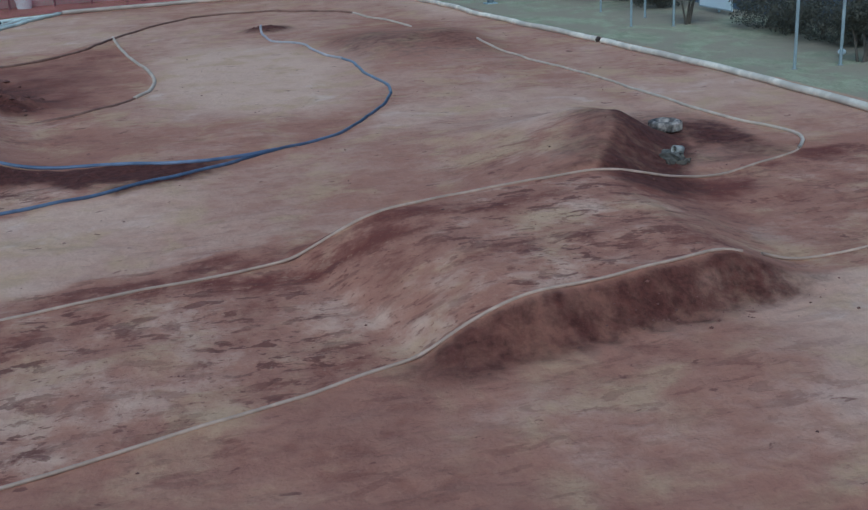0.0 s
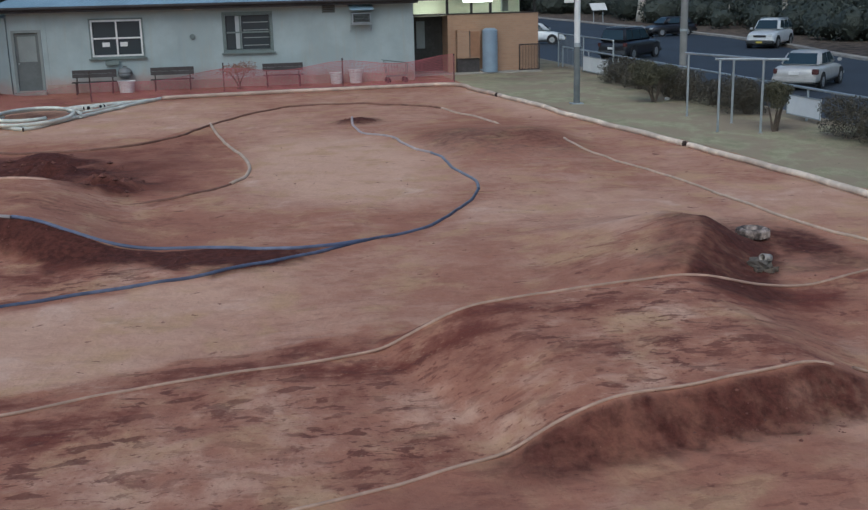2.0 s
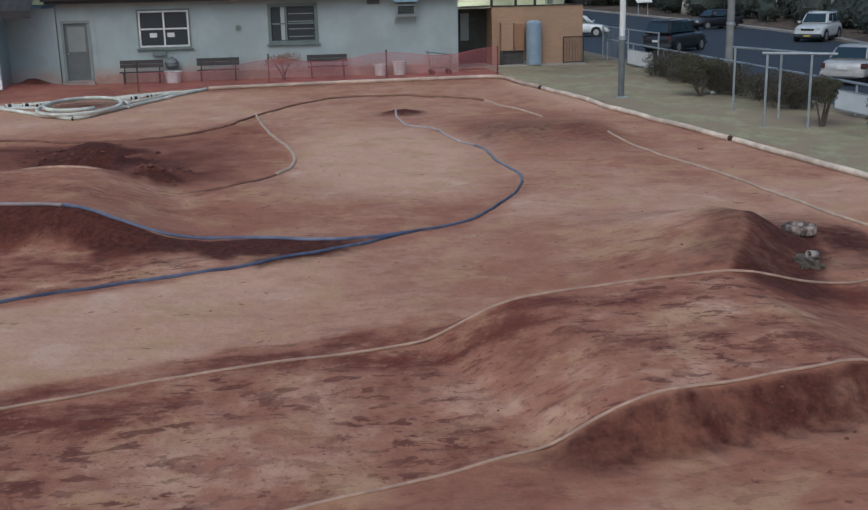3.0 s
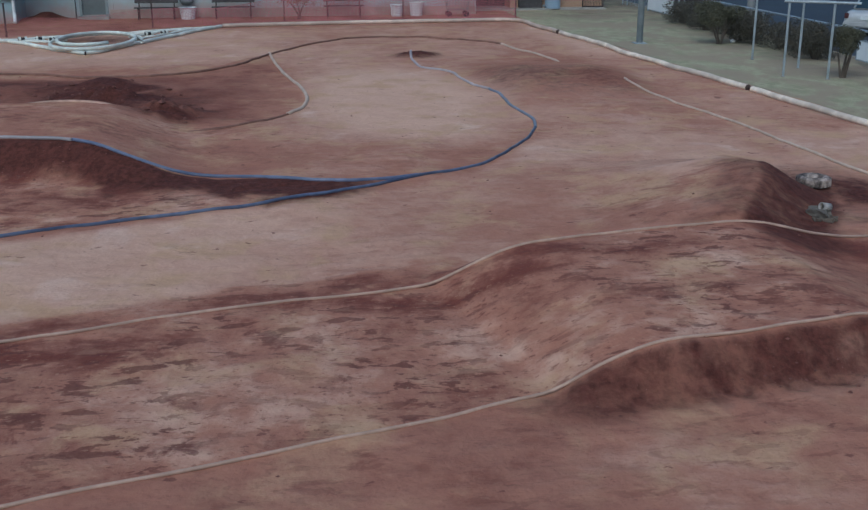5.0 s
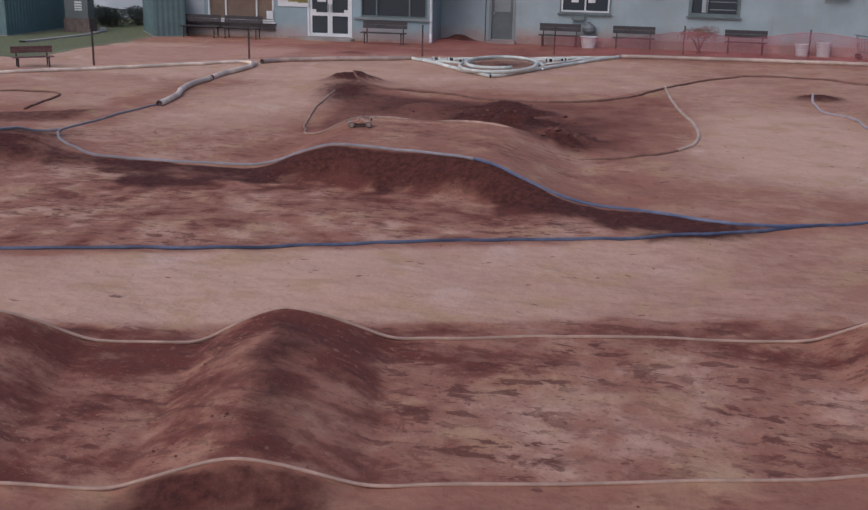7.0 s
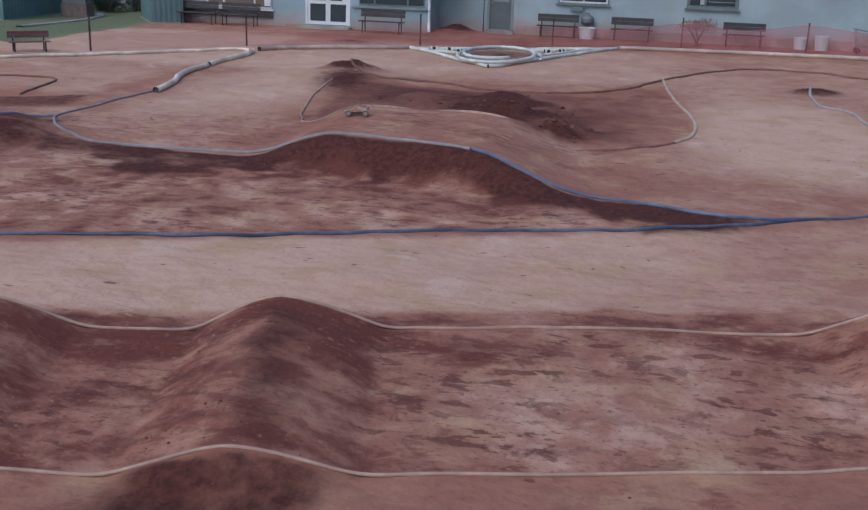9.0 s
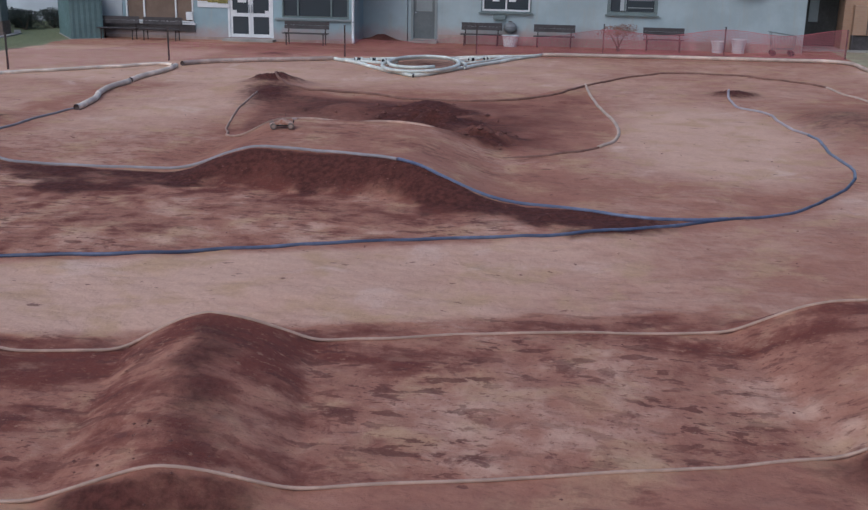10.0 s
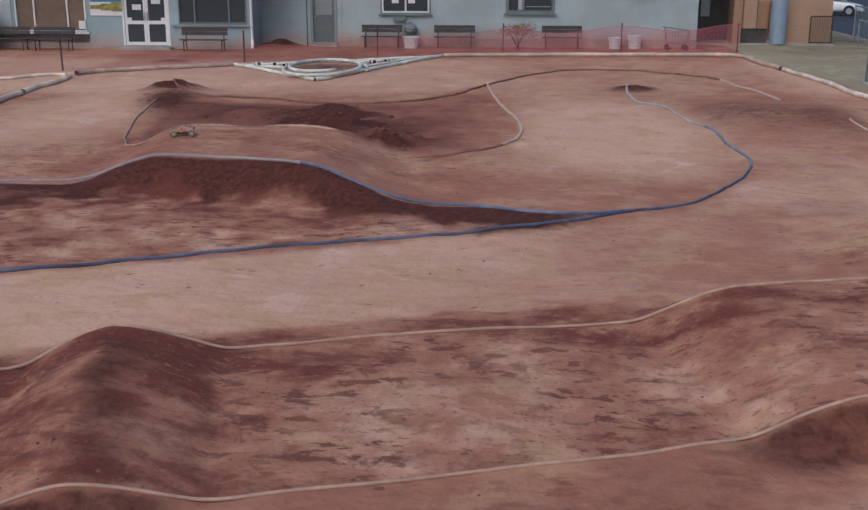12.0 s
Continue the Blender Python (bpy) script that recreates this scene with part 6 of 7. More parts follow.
def street():
    xs0, xs1 = 17.8, [(0, 27.5), (30, 30.0), (52, 32.4), (75, 36.5), (130, 38.0), (300, 39.0)]
    bm = bmesh.new()
    prev = None
    for y, x in xs1:
        row = (bm.verts.new((xs0, y - 20, -0.688)), bm.verts.new((x, y, -0.688)))
        if prev:
            bm.faces.new((prev[0], prev[1], row[1], row[0]))
        prev = row
    road = mesh_object("road", bm, M_ASPHALT)
    tagged(road, "dark blue-grey asphalt street", "road", kind="structure")
    bm = bmesh.new()
    pts = catmull([(x, y, 0) for y, x in xs1], 4.0)
    prev = None
    for p in pts:
        row = [bm.verts.new((p.x + dx, p.y, -0.7 + dz)) for dx, dz in ((0, 0), (0.02, 0.13), (0.16, 0.15), (0.5, 0.15), (0.52, 0.0))]
        if prev:
            for k in range(4):
                bm.faces.new((prev[k], prev[k + 1], row[k + 1], row[k]))
        prev = row
    tagged(mesh_object("kerb", bm, M_CONCRETE), "pale concrete kerb along the far side of the street", "kerb", kind="structure")
    bm = bmesh.new()
    for k in range(40):
        y = 2 + 2.5 * k
        box(bm, xs0 - 0.16, xs0, y, y + 2.49, -0.8, -0.6)
    tagged(mesh_object("kerb", bm, M_CONCRETE), "pale concrete kerb along the near side of the street", "kerb", kind="structure")


street()


def loft(stations, seg_profile):
    bm = bmesh.new()
    rings = []
    for s in stations:
        rings.append([bm.verts.new(p) for p in seg_profile(*s)])
    for a, b in zip(rings, rings[1:]):
        n = len(a)
        for i in range(n):
            bm.faces.new((a[i], a[(i + 1) % n], b[(i + 1) % n], b[i]))
    bm.faces.new(rings[0])
    bm.faces.new(rings[-1])
    return bm


def car(place, turn, paint, label, kind="sedan"):
    """A car that points along its own +x, its wheels on z = 0."""
    c = thing("car", place, label, "car", "parked cars", turn=turn)
    L, W, H, belt = {"sedan": (4.6, 1.76, 1.42, 0.92), "suv": (4.5, 1.82, 1.72, 1.06), "hatch": (4.0, 1.7, 1.42, 0.93)}[kind]
    w = W / 2
    hood = belt - (0.06 if kind != "suv" else 0.02)

    def ring(x, z0, z1, hw):
        return [(x, -hw * 0.9, z0), (x, -hw, z0 + 0.12), (x, -hw * 1.0, z0 + (z1 - z0) * 0.6), (x, -hw * 0.93, z1 - 0.04), (x, -hw * 0.85, z1), (x, hw * 0.85, z1), (x, hw * 0.93, z1 - 0.04), (x, hw, z0 + (z1 - z0) * 0.6), (x, hw, z0 + 0.12), (x, hw * 0.9, z0)]

    nose, tail = L / 2, -L / 2
    tailz = belt + 0.02 if kind == "sedan" else belt
    st = [(tail, 0.34, tailz - 0.22, w * 0.86), (tail + 0.08, 0.27, tailz - 0.06, w * 0.94), (tail + 0.35, 0.24, tailz, w * 0.99), (-0.6, 0.22, belt + 0.01, w), (0.6, 0.22, belt, w), (nose - 1.1, 0.22, hood, w), (nose - 0.35, 0.24, hood - 0.1, w * 0.97), (nose - 0.08, 0.27, hood - 0.22, w * 0.9), (nose, 0.34, hood - 0.36, w * 0.8)]
    body = smooth_shade(part("body", loft(st, ring), paint, c))
    rounding = body.modifiers.new("rounding", "SUBSURF")
    rounding.levels = rounding.render_levels = 1
    # cabin
    if kind == "sedan":
        f0, f1, r1, r0 = 1.15, 0.45, -1.0, -1.65
    elif kind == "hatch":
        f0, f1, r1, r0 = 1.05, 0.4, -1.35, -1.85
    else:
        f0, f1, r1, r0 = 1.05, 0.45, -1.95, -2.2
    zt = H

    bm = bmesh.new()
    lo = [bm.verts.new(p) for p in ((r0, -w * 0.88, belt - 0.03), (f0, -w * 0.88, belt - 0.03), (f0, w * 0.88, belt - 0.03), (r0, w * 0.88, belt - 0.03))]
    hi = [bm.verts.new(p) for p in ((r1, -w * 0.7, zt), (f1, -w * 0.7, zt), (f1, w * 0.7, zt), (r1, w * 0.7, zt))]
    for i in range(4):
        bm.faces.new((lo[i], lo[(i + 1) % 4], hi[(i + 1) % 4], hi[i]))
    bm.faces.new(hi)
    bm.faces.new(lo)
    smooth_shade(part("cabin", bm, paint, c, "", 0.09))

    def pane(name, pts, out):
        n = Vector(out).normalized()
        bm = slab([Vector(p) + n * 0.012 for p in pts], n * 0.006)
        part(name, bm, M_CAR_GLASS, c, "dark glass")

    def mix(p, q, t):
        return tuple(a + (b - a) * t for a, b in zip(p, q))

    LO = [(r0, -w * 0.88, belt - 0.03), (f0, -w * 0.88, belt - 0.03), (f0, w * 0.88, belt - 0.03), (r0, w * 0.88, belt - 0.03)]
    HI = [(r1, -w * 0.7, zt), (f1, -w * 0.7, zt), (f1, w * 0.7, zt), (r1, w * 0.7, zt)]

    def quad(i, u0, u1, v0=0.14, v1=0.86):
        j = (i + 1) % 4
        a, b = mix(LO[i], LO[j], u0), mix(LO[i], LO[j], u1)
        d, e = mix(HI[i], HI[j], u0), mix(HI[i], HI[j], u1)
        return [mix(a, d, v0), mix(b, e, v0), mix(b, e, v1), mix(a, d, v1)]

    pane("windscreen", quad(1, 0.07, 0.93), (1, 0, 0.7))
    pane("rear_window", quad(3, 0.08, 0.92), (-1, 0, 0.7))
    for i, s in ((0, -1), (2, 1)):
        cuts = ((0.12, 0.46), (0.5, 0.86)) if kind != "suv" else ((0.05, 0.28), (0.31, 0.6), (0.63, 0.9))
        for u in cuts:
            u = u if i == 0 else (1 - u[1], 1 - u[0])
            pane("side_window", quad(i, *u), (0, s, 0.3))
    # wheels
    wr = 0.31 if kind != "suv" else 0.35
    for x in (nose - 0.85, tail + 0.9):
        for s in (-1, 1):
            y = s * (w - 0.1)
            tyre = part("wheel", rodded((x, y - 0.1, wr), (x, y + 0.1, wr), wr, 24), M_RUBBER, c, "black tyre", 0.02)
            part("rim", rodded((x, y + s * 0.085, wr), (x, y + s * 0.112, wr), wr * 0.62, 18), M_RIM, tyre, "silver wheel rim")
            part("hub", rodded((x, y + s * 0.113, wr), (x, y + s * 0.125, wr), wr * 0.2, 12), M_STEEL, tyre)
            bm = bmesh.new()
            bmesh.ops.create_cone(bm, cap_ends=True, segments=24, radius1=wr * 1.18, radius2=wr * 1.18, depth=0.05, matrix=Matrix.LocRotScale((x, s * (w - 0.017), wr + 0.02), Euler((radians(90), 0, 0)), None))
            part("wheel_arch", bm, M_RUBBER, c)
    # lamps, bumpers, plates, mirrors
    for s in (-1, 1):
        part("tail_lamp", boxed(tail + 0.005, tail + 0.1, s * w * 0.88 - 0.13, s * w * 0.88 + 0.13 * (s < 0), tailz - 0.3, tailz - 0.1) if s < 0 else boxed(tail + 0.005, tail + 0.1, s * w * 0.88 - 0.13, s * w * 0.88 + 0.02, tailz - 0.3, tailz - 0.1), M_TAIL, c, "red tail lamp", 0.02)
        part("headlamp", boxed(nose - 0.2, nose - 0.02, s * w * 0.62 - 0.16, s * w * 0.62 + 0.16, hood - 0.36, hood - 0.2), M_LAMP, c, "clear headlamp", 0.03)
        part("mirror", boxed(f0 - 0.25, f0 - 0.1, s * (w + 0.02) - 0.08, s * (w + 0.02) + 0.08, belt + 0.02, belt + 0.15), paint, c, "", 0.03)
    trim = paint if kind != "suv" else M_TRIM_DARK
    part("rear_bumper", boxed(tail - 0.06, tail + 0.2, -w * 0.93, w * 0.93, 0.33, 0.56), trim, c, "", 0.05)
    part("front_bumper", boxed(nose - 0.2, nose + 0.06, -w * 0.92, w * 0.92, 0.3, 0.5), trim, c, "", 0.05)
    part("grille", boxed(nose - 0.1, nose + 0.02, -w * 0.42, w * 0.42, hood - 0.36, hood - 0.23), M_RUBBER, c, "dark grille", 0.01)
    part("rear_plate", boxed(tail - 0.072, tail - 0.055, -0.19, 0.19, 0.62, 0.74), M_PAPER, c, "plain pale plate")
    part("front_plate", boxed(nose + 0.055, nose + 0.07, -0.19, 0.19, 0.34, 0.44), M_PLATE_Y, c, "plain yellow plate")
    part("underbody", boxed(tail + 0.3, nose - 0.3, -w * 0.85, w * 0.85, 0.17, 0.25), M_RUBBER, c)
    if kind == "suv":
        for s in (-1, 1):
            part("roof_rail", rodded((r1 + 0.2, s * w * 0.62, zt + 0.04), (f1 - 0.1, s * w * 0.62, zt + 0.04), 0.018, 8), M_STEEL, c)
    return c


def car_paint(name, colour, metal=0.0):
    m, nt, b = nodes_of(name, 0.3, metal)
    n = noise_node(nt, 3, 4)
    nt.links.new(blend(nt, ramp(nt, n, 0.35, 0.7), tuple(x * 0.85 for x in colour), colour), b.inputs["Base Color"])
    b.inputs["Coat Weight"].default_value = 0.5
    return m


# bluish base colour holds some of the reflected sky
M_CAR_GLASS = glass_dark("car_glass", (0.025, 0.045, 0.06), 0.05)
M_RIM = surface("alloy_rim", (0.5, 0.5, 0.5), 0.35, 0.8, vary=0.15)
M_TAIL = surface("red_lamp", (0.085, 0.03, 0.03), 0.3, vary=0.1)
M_LAMP = surface("clear_lamp", (0.6, 0.62, 0.62), 0.2, vary=0.1)
M_TRIM_DARK = surface("dark_plastic", (0.06, 0.065, 0.07), 0.6)
M_PLATE_Y = surface("yellow_plate", (0.55, 0.45, 0.08), 0.6, vary=0.05)
PAINT_SILVER = car_paint("silver_paint", (0.55, 0.54, 0.52), 0.25)
PAINT_WHITE = car_paint("white_car_paint", (0.72, 0.74, 0.74))
PAINT_BLACK = car_paint("black_car_paint", (0.012, 0.012, 0.016), 0.0)
RZ = -0.688
car((23.0, 39.9, RZ), 46, PAINT_SILVER, "silver sedan parked at an angle on the street", "sedan")
car((33.9, 63.6, RZ), 226, PAINT_WHITE, "white four-wheel-drive wagon parked at the far kerb", "suv")
car((22.6, 58.2, RZ), 42, PAINT_BLACK, "black four-wheel-drive wagon parked at an angle", "suv")
car((22.2, 75.2, RZ), -20, PAINT_WHITE, "white hatchback parked behind the brick block", "hatch")
car((34.2, 80.0, RZ), 190, PAINT_BLACK, "dark hatchback parked at the far kerb", "hatch")


def gum_tree(place, h, r, label, seed, lean=(0.0, 0.0)):
    t = thing("gum_tree", place, label, "tree", "street trees")
    g = random.Random(seed)
    pts = [Vector((lean[0] * k / 6 + g.uniform(-0.06, 0.06) * (k > 0), lean[1] * k / 6, -0.2 + h * 0.6 * k / 6)) for k in range(7)]
    bm = bmesh.new()
    for k in range(6):
        rod(bm, pts[k], pts[k + 1], r * (1 - 0.09 * k), 14, r * (1 - 0.09 * (k + 1)))
    smooth_shade(part("trunk", bm, M_BARK, t, "pale smooth bark trunk"))
    blobs = []
    for k in range(7):
        a = g.uniform(0, 6.28)
        p = pts[3 + k % 4]
        q = p + Vector((math.cos(a) * h * 0.22, math.sin(a) * h * 0.22, h * g.uniform(0.18, 0.35)))
        part("limb", rodded(p, q, r * 0.4, 8, r * 0.12), M_BARK, t)
        blobs.append((q.x, q.y, q.z, h * 0.13, h * 0.13, h * 0.08))
        blobs.append((q.x + g.uniform(-1, 1), q.y + g.uniform(-1, 1), q.z + 0.6, h * 0.1, h * 0.1, h * 0.07))
    leaf_cloud("crown", blobs, 5000, 0.16, M_LEAF_DARK, t, seed)
    return t


gum_tree((43.0, 108.0, -0.7), 14, 0.5, "tall pale-barked gum tree across the street", 5, (0.6, 0))
gum_tree((34.6, 53.0, -0.6), 12, 0.22, "slim pale-barked gum tree at the kerb", 6)
gum_tree((52.0, 100.0, -0.7), 13, 0.3, "pale-barked gum tree in the bushland", 7)
gum_tree((46.0, 84.0, -0.7), 12, 0.26, "pale-barked gum tree behind the kerb", 8)


def bushland():
    """The dark scrub and woods across the street."""
    g = random.Random(12)
    blobs = []
    for k in range(150):
        y = g.uniform(42, 190)
        x = np.interp(y, [42, 75, 130, 190], [34.5, 41.5, 44, 46]) + abs(g.gauss(0, 1)) * 9
        h = g.uniform(0.7, 1.5) + (x - 40) * 0.12
        h = max(0.6, min(h, 5))
        blobs.append((x, y, -0.6 + h * 0.75, g.uniform(1.2, 2.6), g.uniform(1.2, 3.0), h))
    for k in range(90):
        y = g.uniform(60, 260)
        x = np.interp(y, [42, 75, 130, 190], [46, 54, 58, 60]) + abs(g.gauss(0, 1)) * 14
        blobs.append((x, y, g.uniform(3, 9), g.uniform(2.5, 4.5), g.uniform(2.5, 4.5), g.uniform(2.5, 4)))
    for k in range(70):
        x = g.uniform(14, 60)
        blobs.append((x, g.uniform(150, 210), g.uniform(1, 8), 4, 4, g.uniform(2.5, 5)))
    # hulls added inside the clumps so gaps between leaves render less black
    bm = bmesh.new()
    for x, y, z, a, b, c in blobs:
        bmesh.ops.create_icosphere(bm, subdivisions=2, radius=1.0, matrix=Matrix.LocRotScale((x, y, z), None, (a * 0.74, b * 0.74, c * 0.74)))
    for v in bm.verts:
        v.co += 0.3 * noise.noise_vector(v.co * 1.7)
    tagged(mesh_object("scrub_filler", bm, M_LEAF_DARK), "inner hulls added to fill the dark gaps of the scrub", "bushes", kind="stuff")
    ob = leaf_cloud("bushland", blobs, 420000, 0.15, M_LEAF_DARK, None, 12)
    tagged(ob, "dark scrub and woods across the street", "bushes", kind="stuff")


bushland()


def post_row():
    f = thing("post_fence", (0, 0, 0), "thin pale posts of a wire fence before dark scrub", "fence")
    for k in range(14):
        y = 48 + 5.2 * k
        x = float(np.interp(y, [42, 75, 130, 190], [36.6, 43.2, 45.5, 47]))
        part("post", rodded((x, y, -0.8), (x, y, 1.25), 0.05, 8), M_BARK, f)


post_row()


def street_sign():
    s = thing("notice_board", (38.5, 108.0, -0.65), "tilted white notice board on two legs", "sign")
    for x in (-0.5, 0.5):
        part("leg", rodded((x, 0, -0.1), (x, 0.1, 1.3), 0.05, 8), M_STEEL, s)
    bm = boxed(-0.9, 0.9, -0.03, 0.03, -0.45, 0.45)
    bmesh.ops.transform(bm, matrix=pose(0, 0.05, 1.6, -40, 0, 12), verts=bm.verts[:])
    part("panel", bm, M_PAPER, s, "white panel")


street_sign()


def long_pale_shed():
    s = thing("pale_building", (0, 0, 0), "pale rendered wall of a building beyond the yard", "building")
    part("wall", boxed(-40, -21.6, 47.0, 47.3, -0.2, 3.2), M_PALE_FAR, s)
    part("roof", boxed(-40.4, -21.2, 46.6, 55, 3.2, 3.4), M_ROOF_DARK, s)
    part("wall", boxed(-21.9, -21.6, 47.3, 54.6, -0.2, 3.2), M_PALE_FAR, s)


M_PALE_FAR = surface("mottled_pale_render", (0.74, 0.78, 0.80), 0.9, vary=0.35, grain=1.2, stain=0.12)
long_pale_shed()
for k, (x, y) in enumerate(((-24.1, 43.0), (-23.3, 42.3), (-22.7, 43.4))):
    shrub((x, y, 0.0), 0.62, 0.8, M_LEAF_DARK, "dark green shrub before a pale wall", 90 + k, False, "yard shrubs")


def brick_pillar():
    p = thing("letterbox_pillar", (-23.1, 39.5, 0.0), "brown brick pillar with a pale grey box", "pillar")
    part("base", boxed(-0.55, 0.55, -0.3, 0.3, -0.05, 0.55), M_PILLAR, p, "grey-brown brick base", 0.01)
    part("frame", boxed(-0.5, 0.5, -0.25, 0.25, 0.55, 1.5), M_DOOR, p, "dark grey frame", 0.01)
    part("panel", boxed(-0.05, 0.25, -0.275, -0.255, 0.85, 1.2), M_PAPER, p, "pale slatted panel")
    for z in (0.9, 1.0, 1.1):
        part("slat", boxed(-0.04, 0.24, -0.285, -0.277, z, z + 0.03), M_DOOR, p)
    bm = bmesh.new()
    rows = []
    for x, y in ((-22.75, 34.9), (-22.5, 36.0), (-22.3, 37.2), (-22.25, 38.6), (-22.5, 40.2), (-23.2, 41.4)):
        rows.append([bm.verts.new((x + w, y, z)) for w, z in ((-0.14, -0.05), (-0.14, 0.05), (0.14, 0.05), (0.14, -0.05))])
    for a, b in zip(rows, rows[1:]):
        for k in range(3):
            bm.faces.new((a[k], a[k + 1], b[k + 1], b[k]))
    path = mesh_object("garden_edging", bm, M_CONCRETE)
    tagged(path, "pale curved concrete edging on green grass", "edging", kind="structure")


M_PILLAR = surface("grey_brown_brick", (0.17, 0.125, 0.105), 0.9, vary=0.3, grain=14, stain=5, bump=0.4, dist=0.01)
brick_pillar()


# ---- loose things on the track ----
def old_tyre():
    t = thing("old_tyre", (7.22, 13.9, ground_z(7.22, 13.9)), "old tyre painted white lying on red dirt", "tyre")
    R_, r = 0.17, 0.075
    verts, faces = [], []
    n, m = 30, 12
    for i in range(n):
        a = 2 * math.pi * i / n
        for j in range(m):
            b = 2 * math.pi * j / m
            rr = R_ + r * math.cos(b) * 0.8
            verts.append((rr * math.cos(a), rr * math.sin(a), 0.085 + r * math.sin(b)))
    for i in range(n):
        for j in range(m):
            faces.append((i * m + j, ((i + 1) % n) * m + j, ((i + 1) % n) * m + (j + 1) % m, i * m + (j + 1) % m))
    me = bpy.data.meshes.new("casing")
    me.from_pydata(verts, [], faces)
    me.materials.append(M_TYRE_PAINT)
    ob = smooth_shade(new("casing", me))
    ob.parent = t
    for k in range(24):
        a = 2 * math.pi * k / 24
        bm = boxed(-0.006, 0.006, -0.015, 0.015, -0.05, 0.05)
        bmesh.ops.transform(bm, matrix=pose(math.cos(a) * 0.231, math.sin(a) * 0.231, 0.085, 0, 0, math.degrees(a)), verts=bm.verts[:])
        part("tread_block", bm, M_TYRE_PAINT, t)


M_TYRE_PAINT = surface("flaking_white_on_rubber", (0.07, 0.05, 0.043), 0.8, vary=0.4, grain=18, stain=6, tint=(0.55, 0.44, 0.37))
old_tyre()


def broken_lump():
    """A broken lump of concrete with a short stub of pipe set in it."""
    t = thing("concrete_lump", (6.55, 12.32, ground_z(6.55, 12.32)), "broken grey concrete lump with a pipe stub on dirt", "rubble")
    r = np.random.default_rng(77)
    bm = bmesh.new()
    bmesh.ops.create_cube(bm, size=1, matrix=Matrix.LocRotScale((-0.03, 0.03, 0.055), Euler((0.15, -0.1, -0.9)), (0.26, 0.15, 0.12)))
    bmesh.ops.subdivide_edges(bm, edges=bm.edges[:], cuts=3, use_grid_fill=True)
    for v in bm.verts:
        v.co += Vector(r.uniform(-0.018, 0.018, 3))
    part("lump", bm, M_TUB, t)
    bm = bmesh.new()
    turn = Matrix.LocRotScale((0.05, 0.03, 0.135), Euler((radians(78), 0, radians(-70))), None)
    bmesh.ops.create_cone(bm, cap_ends=False, segments=20, radius1=0.052, radius2=0.052, depth=0.14, matrix=turn)
    bmesh.ops.solidify(bm, geom=bm.faces[:], thickness=0.012)
    stub = smooth_shade(part("pipe_stub", bm, M_STUB, t, "pale grey pipe stub"))
    # low dark blocks laid at the foot as the shadow of the lump
    for k, (x, y, a) in enumerate(((-0.12, -0.12, 0.3), (0.12, -0.1, 1.2), (0.02, -0.15, 2.2))):
        bm = bmesh.new()
        bmesh.ops.create_cube(bm, size=1, matrix=Matrix.LocRotScale((x, y, 0.015), Euler((0.1, 0.2, a)), (0.11, 0.07, 0.05)))
        bmesh.ops.subdivide_edges(bm, edges=bm.edges[:], cuts=1, use_grid_fill=True)
        for v in bm.verts:
            v.co += Vector(r.uniform(-0.012, 0.012, 3))
        part("shadow_block", bm, M_BARK_DARK, t, "dark low block standing for the shadow at the lump")


M_TUB = surface("dull_grey_concrete", (0.16, 0.135, 0.11), 0.9, vary=0.4, grain=14, stain=8, bump=0.5, dist=0.01)
M_STUB = surface("pale_grey_pipe", (0.38, 0.34, 0.3), 0.7, vary=0.3, grain=10, stain=6)
broken_lump()


def pipe_fitting(x, y, turn):
    """A collar and a short dark insert that join two spare pipes."""
    f = thing("pipe_fitting", (x, y, ground_z(x, y) + 0.06), "short dark pipe fitting with pale collars", "pipe fitting", "pipe fittings", turn=turn)
    part("insert", rodded((-0.13, 0, 0.03), (0.13, 0, 0.03), 0.05, 12), M_RUBBER, f, "black insert")
    for e in (-0.12, 0.06):
        part("collar", rodded((e, 0, 0.03), (e + 0.07, 0, 0.03), 0.075, 14), M_WHITE_CLEAN, f, "pale collar", 0.008)


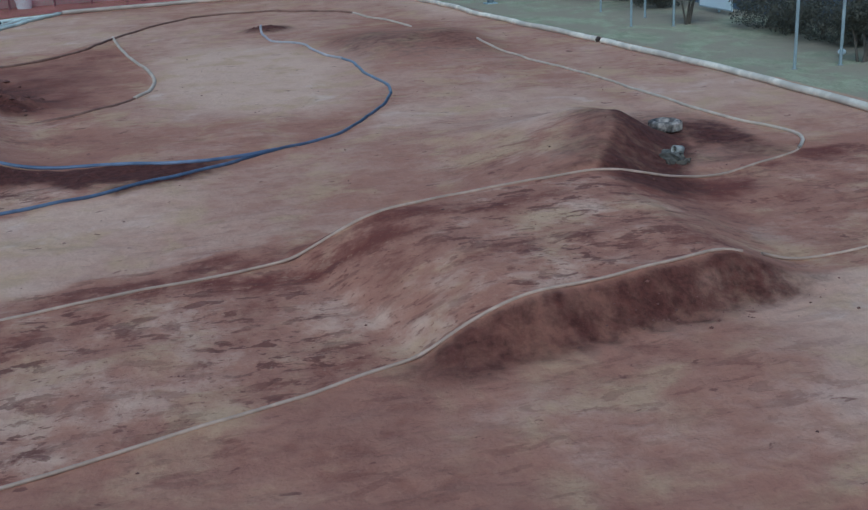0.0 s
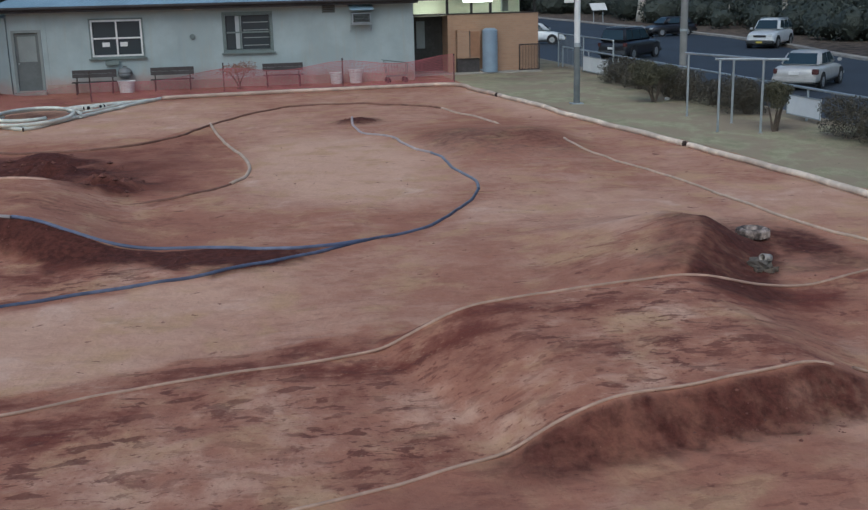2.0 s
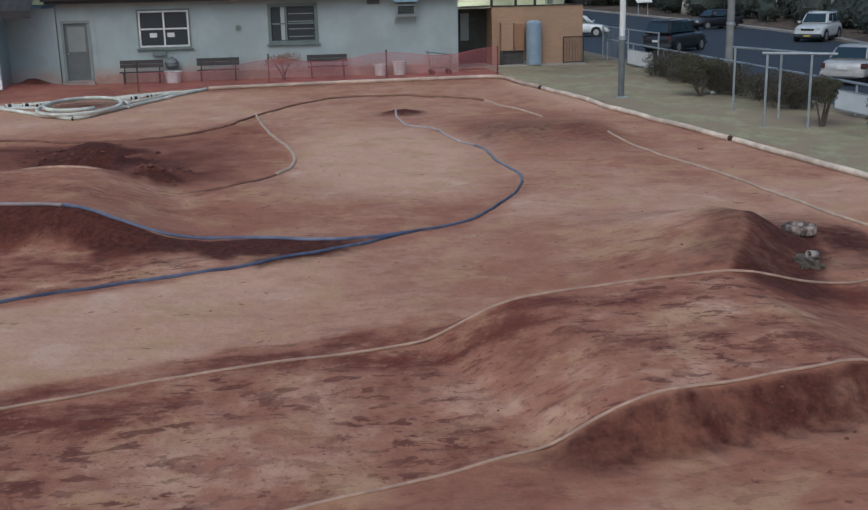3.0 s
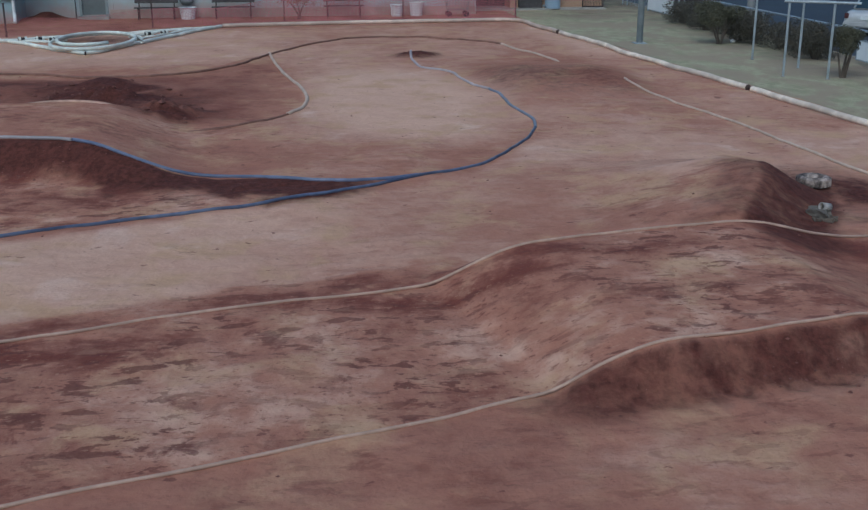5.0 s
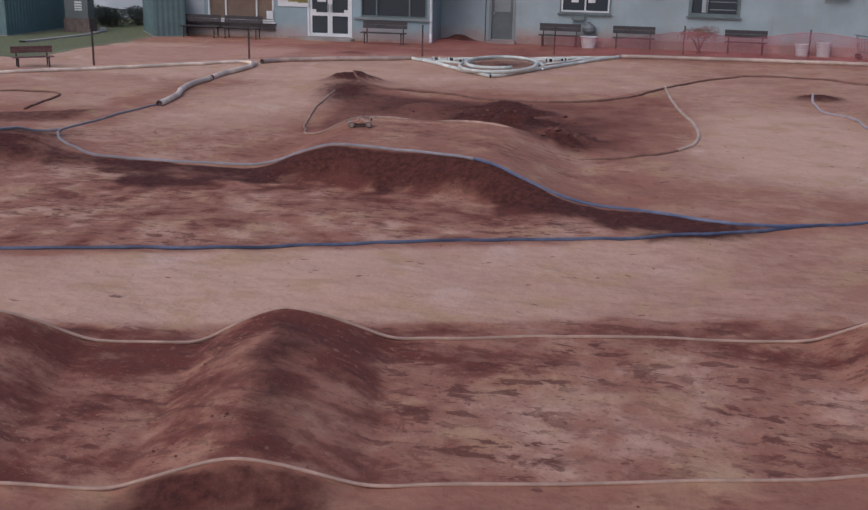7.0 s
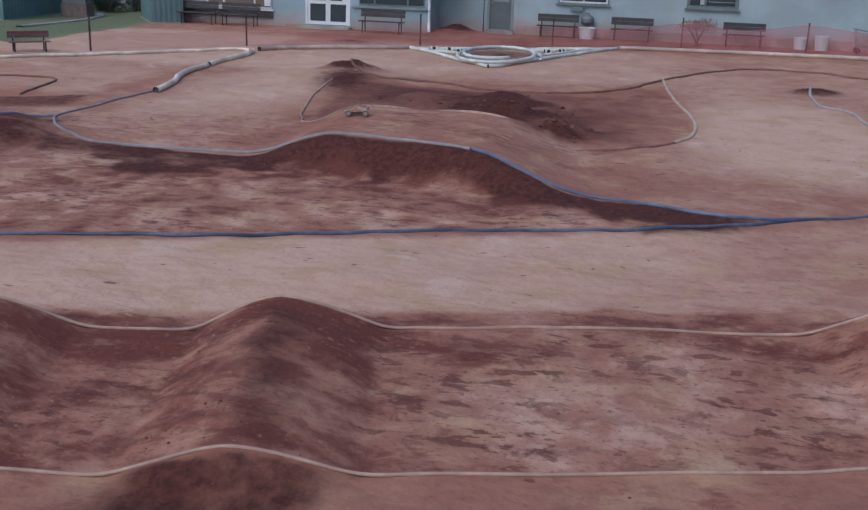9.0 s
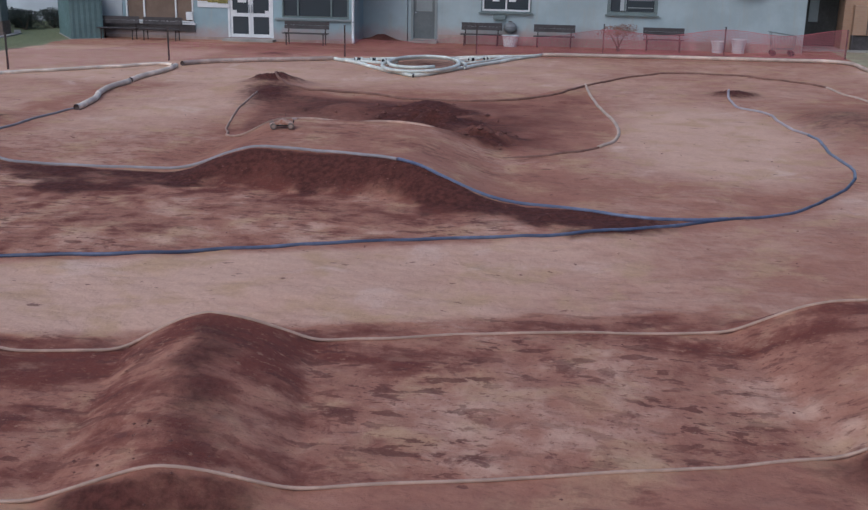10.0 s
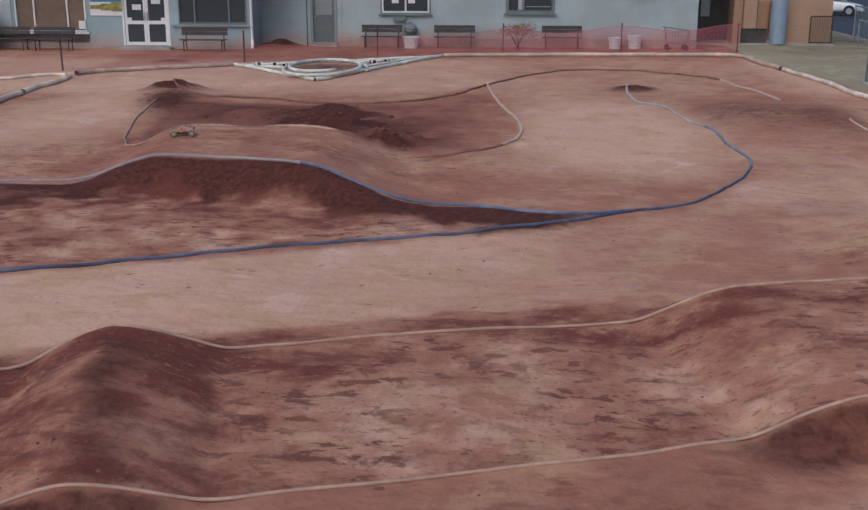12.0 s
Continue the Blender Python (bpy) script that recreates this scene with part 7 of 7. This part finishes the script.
for x, y, turn in ((-7.6, 34.4, 20), (-7.1, 34.42, 12), (-6.7, 34.2, 75), (-4.05, 35.6, 30), (-3.6, 35.75, 60), (-4.3, 34.0, 100)):
    pipe_fitting(x, y, turn)


def buggy():
    """A radio-controlled off-road buggy."""
    x, y = -5.6, 18.72
    c = thing("toy_buggy", (x, y, ground_z(x, y)), "small orange-brown radio-controlled buggy on dirt", "toy car", turn=200)
    part("chassis", boxed(-0.2, 0.2, -0.06, 0.06, 0.045, 0.065), M_RUBBER, c, "", 0.008)
    st = [(-0.2, 0.07, 0.11, 0.05), (-0.1, 0.07, 0.15, 0.07), (0.0, 0.07, 0.17, 0.07), (0.08, 0.07, 0.13, 0.055), (0.22, 0.07, 0.09, 0.03)]
    bm = loft(st, lambda x_, z0, z1, hw: [(x_, -hw, z0), (x_, -hw * 0.8, z1), (x_, hw * 0.8, z1), (x_, hw, z0)])
    part("shell", bm, M_BUGGY, c, "orange-brown body shell", 0.01)
    part("rear_wing", boxed(-0.27, -0.19, -0.09, 0.09, 0.17, 0.178), M_BUGGY_WING, c, "beige rear wing", 0.003)
    for s in (-1, 1):
        part("wing_post", rodded((-0.2, s * 0.03, 0.1), (-0.23, s * 0.03, 0.17), 0.006, 6), M_RUBBER, c)
        for wx in (-0.15, 0.16):
            wh = part("wheel", rodded((wx, s * 0.1, 0.058), (wx, s * 0.15, 0.058), 0.058, 18), M_TIMBER, c, "dusty brown tyre", 0.008)
            part("rim", rodded((wx, s * 0.1505, 0.058), (wx, s * 0.156, 0.058), 0.034, 14), M_BUGGY_WING, wh, "beige wheel rim")
            part("axle", rodded((wx, s * 0.05, 0.058), (wx, s * 0.1, 0.058), 0.008, 6), M_STEEL, c)
    part("aerial", rodded((-0.05, 0.03, 0.14), (-0.08, 0.03, 0.34), 0.003, 5), M_RUBBER, c)


M_BUGGY = surface("orange_brown_shell", (0.5, 0.2, 0.1), 0.5, vary=0.35, grain=6, stain=12, tint=(0.75, 0.6, 0.5))
M_BUGGY_WING = surface("beige_plastic", (0.4, 0.28, 0.22), 0.6, vary=0.2)
buggy()
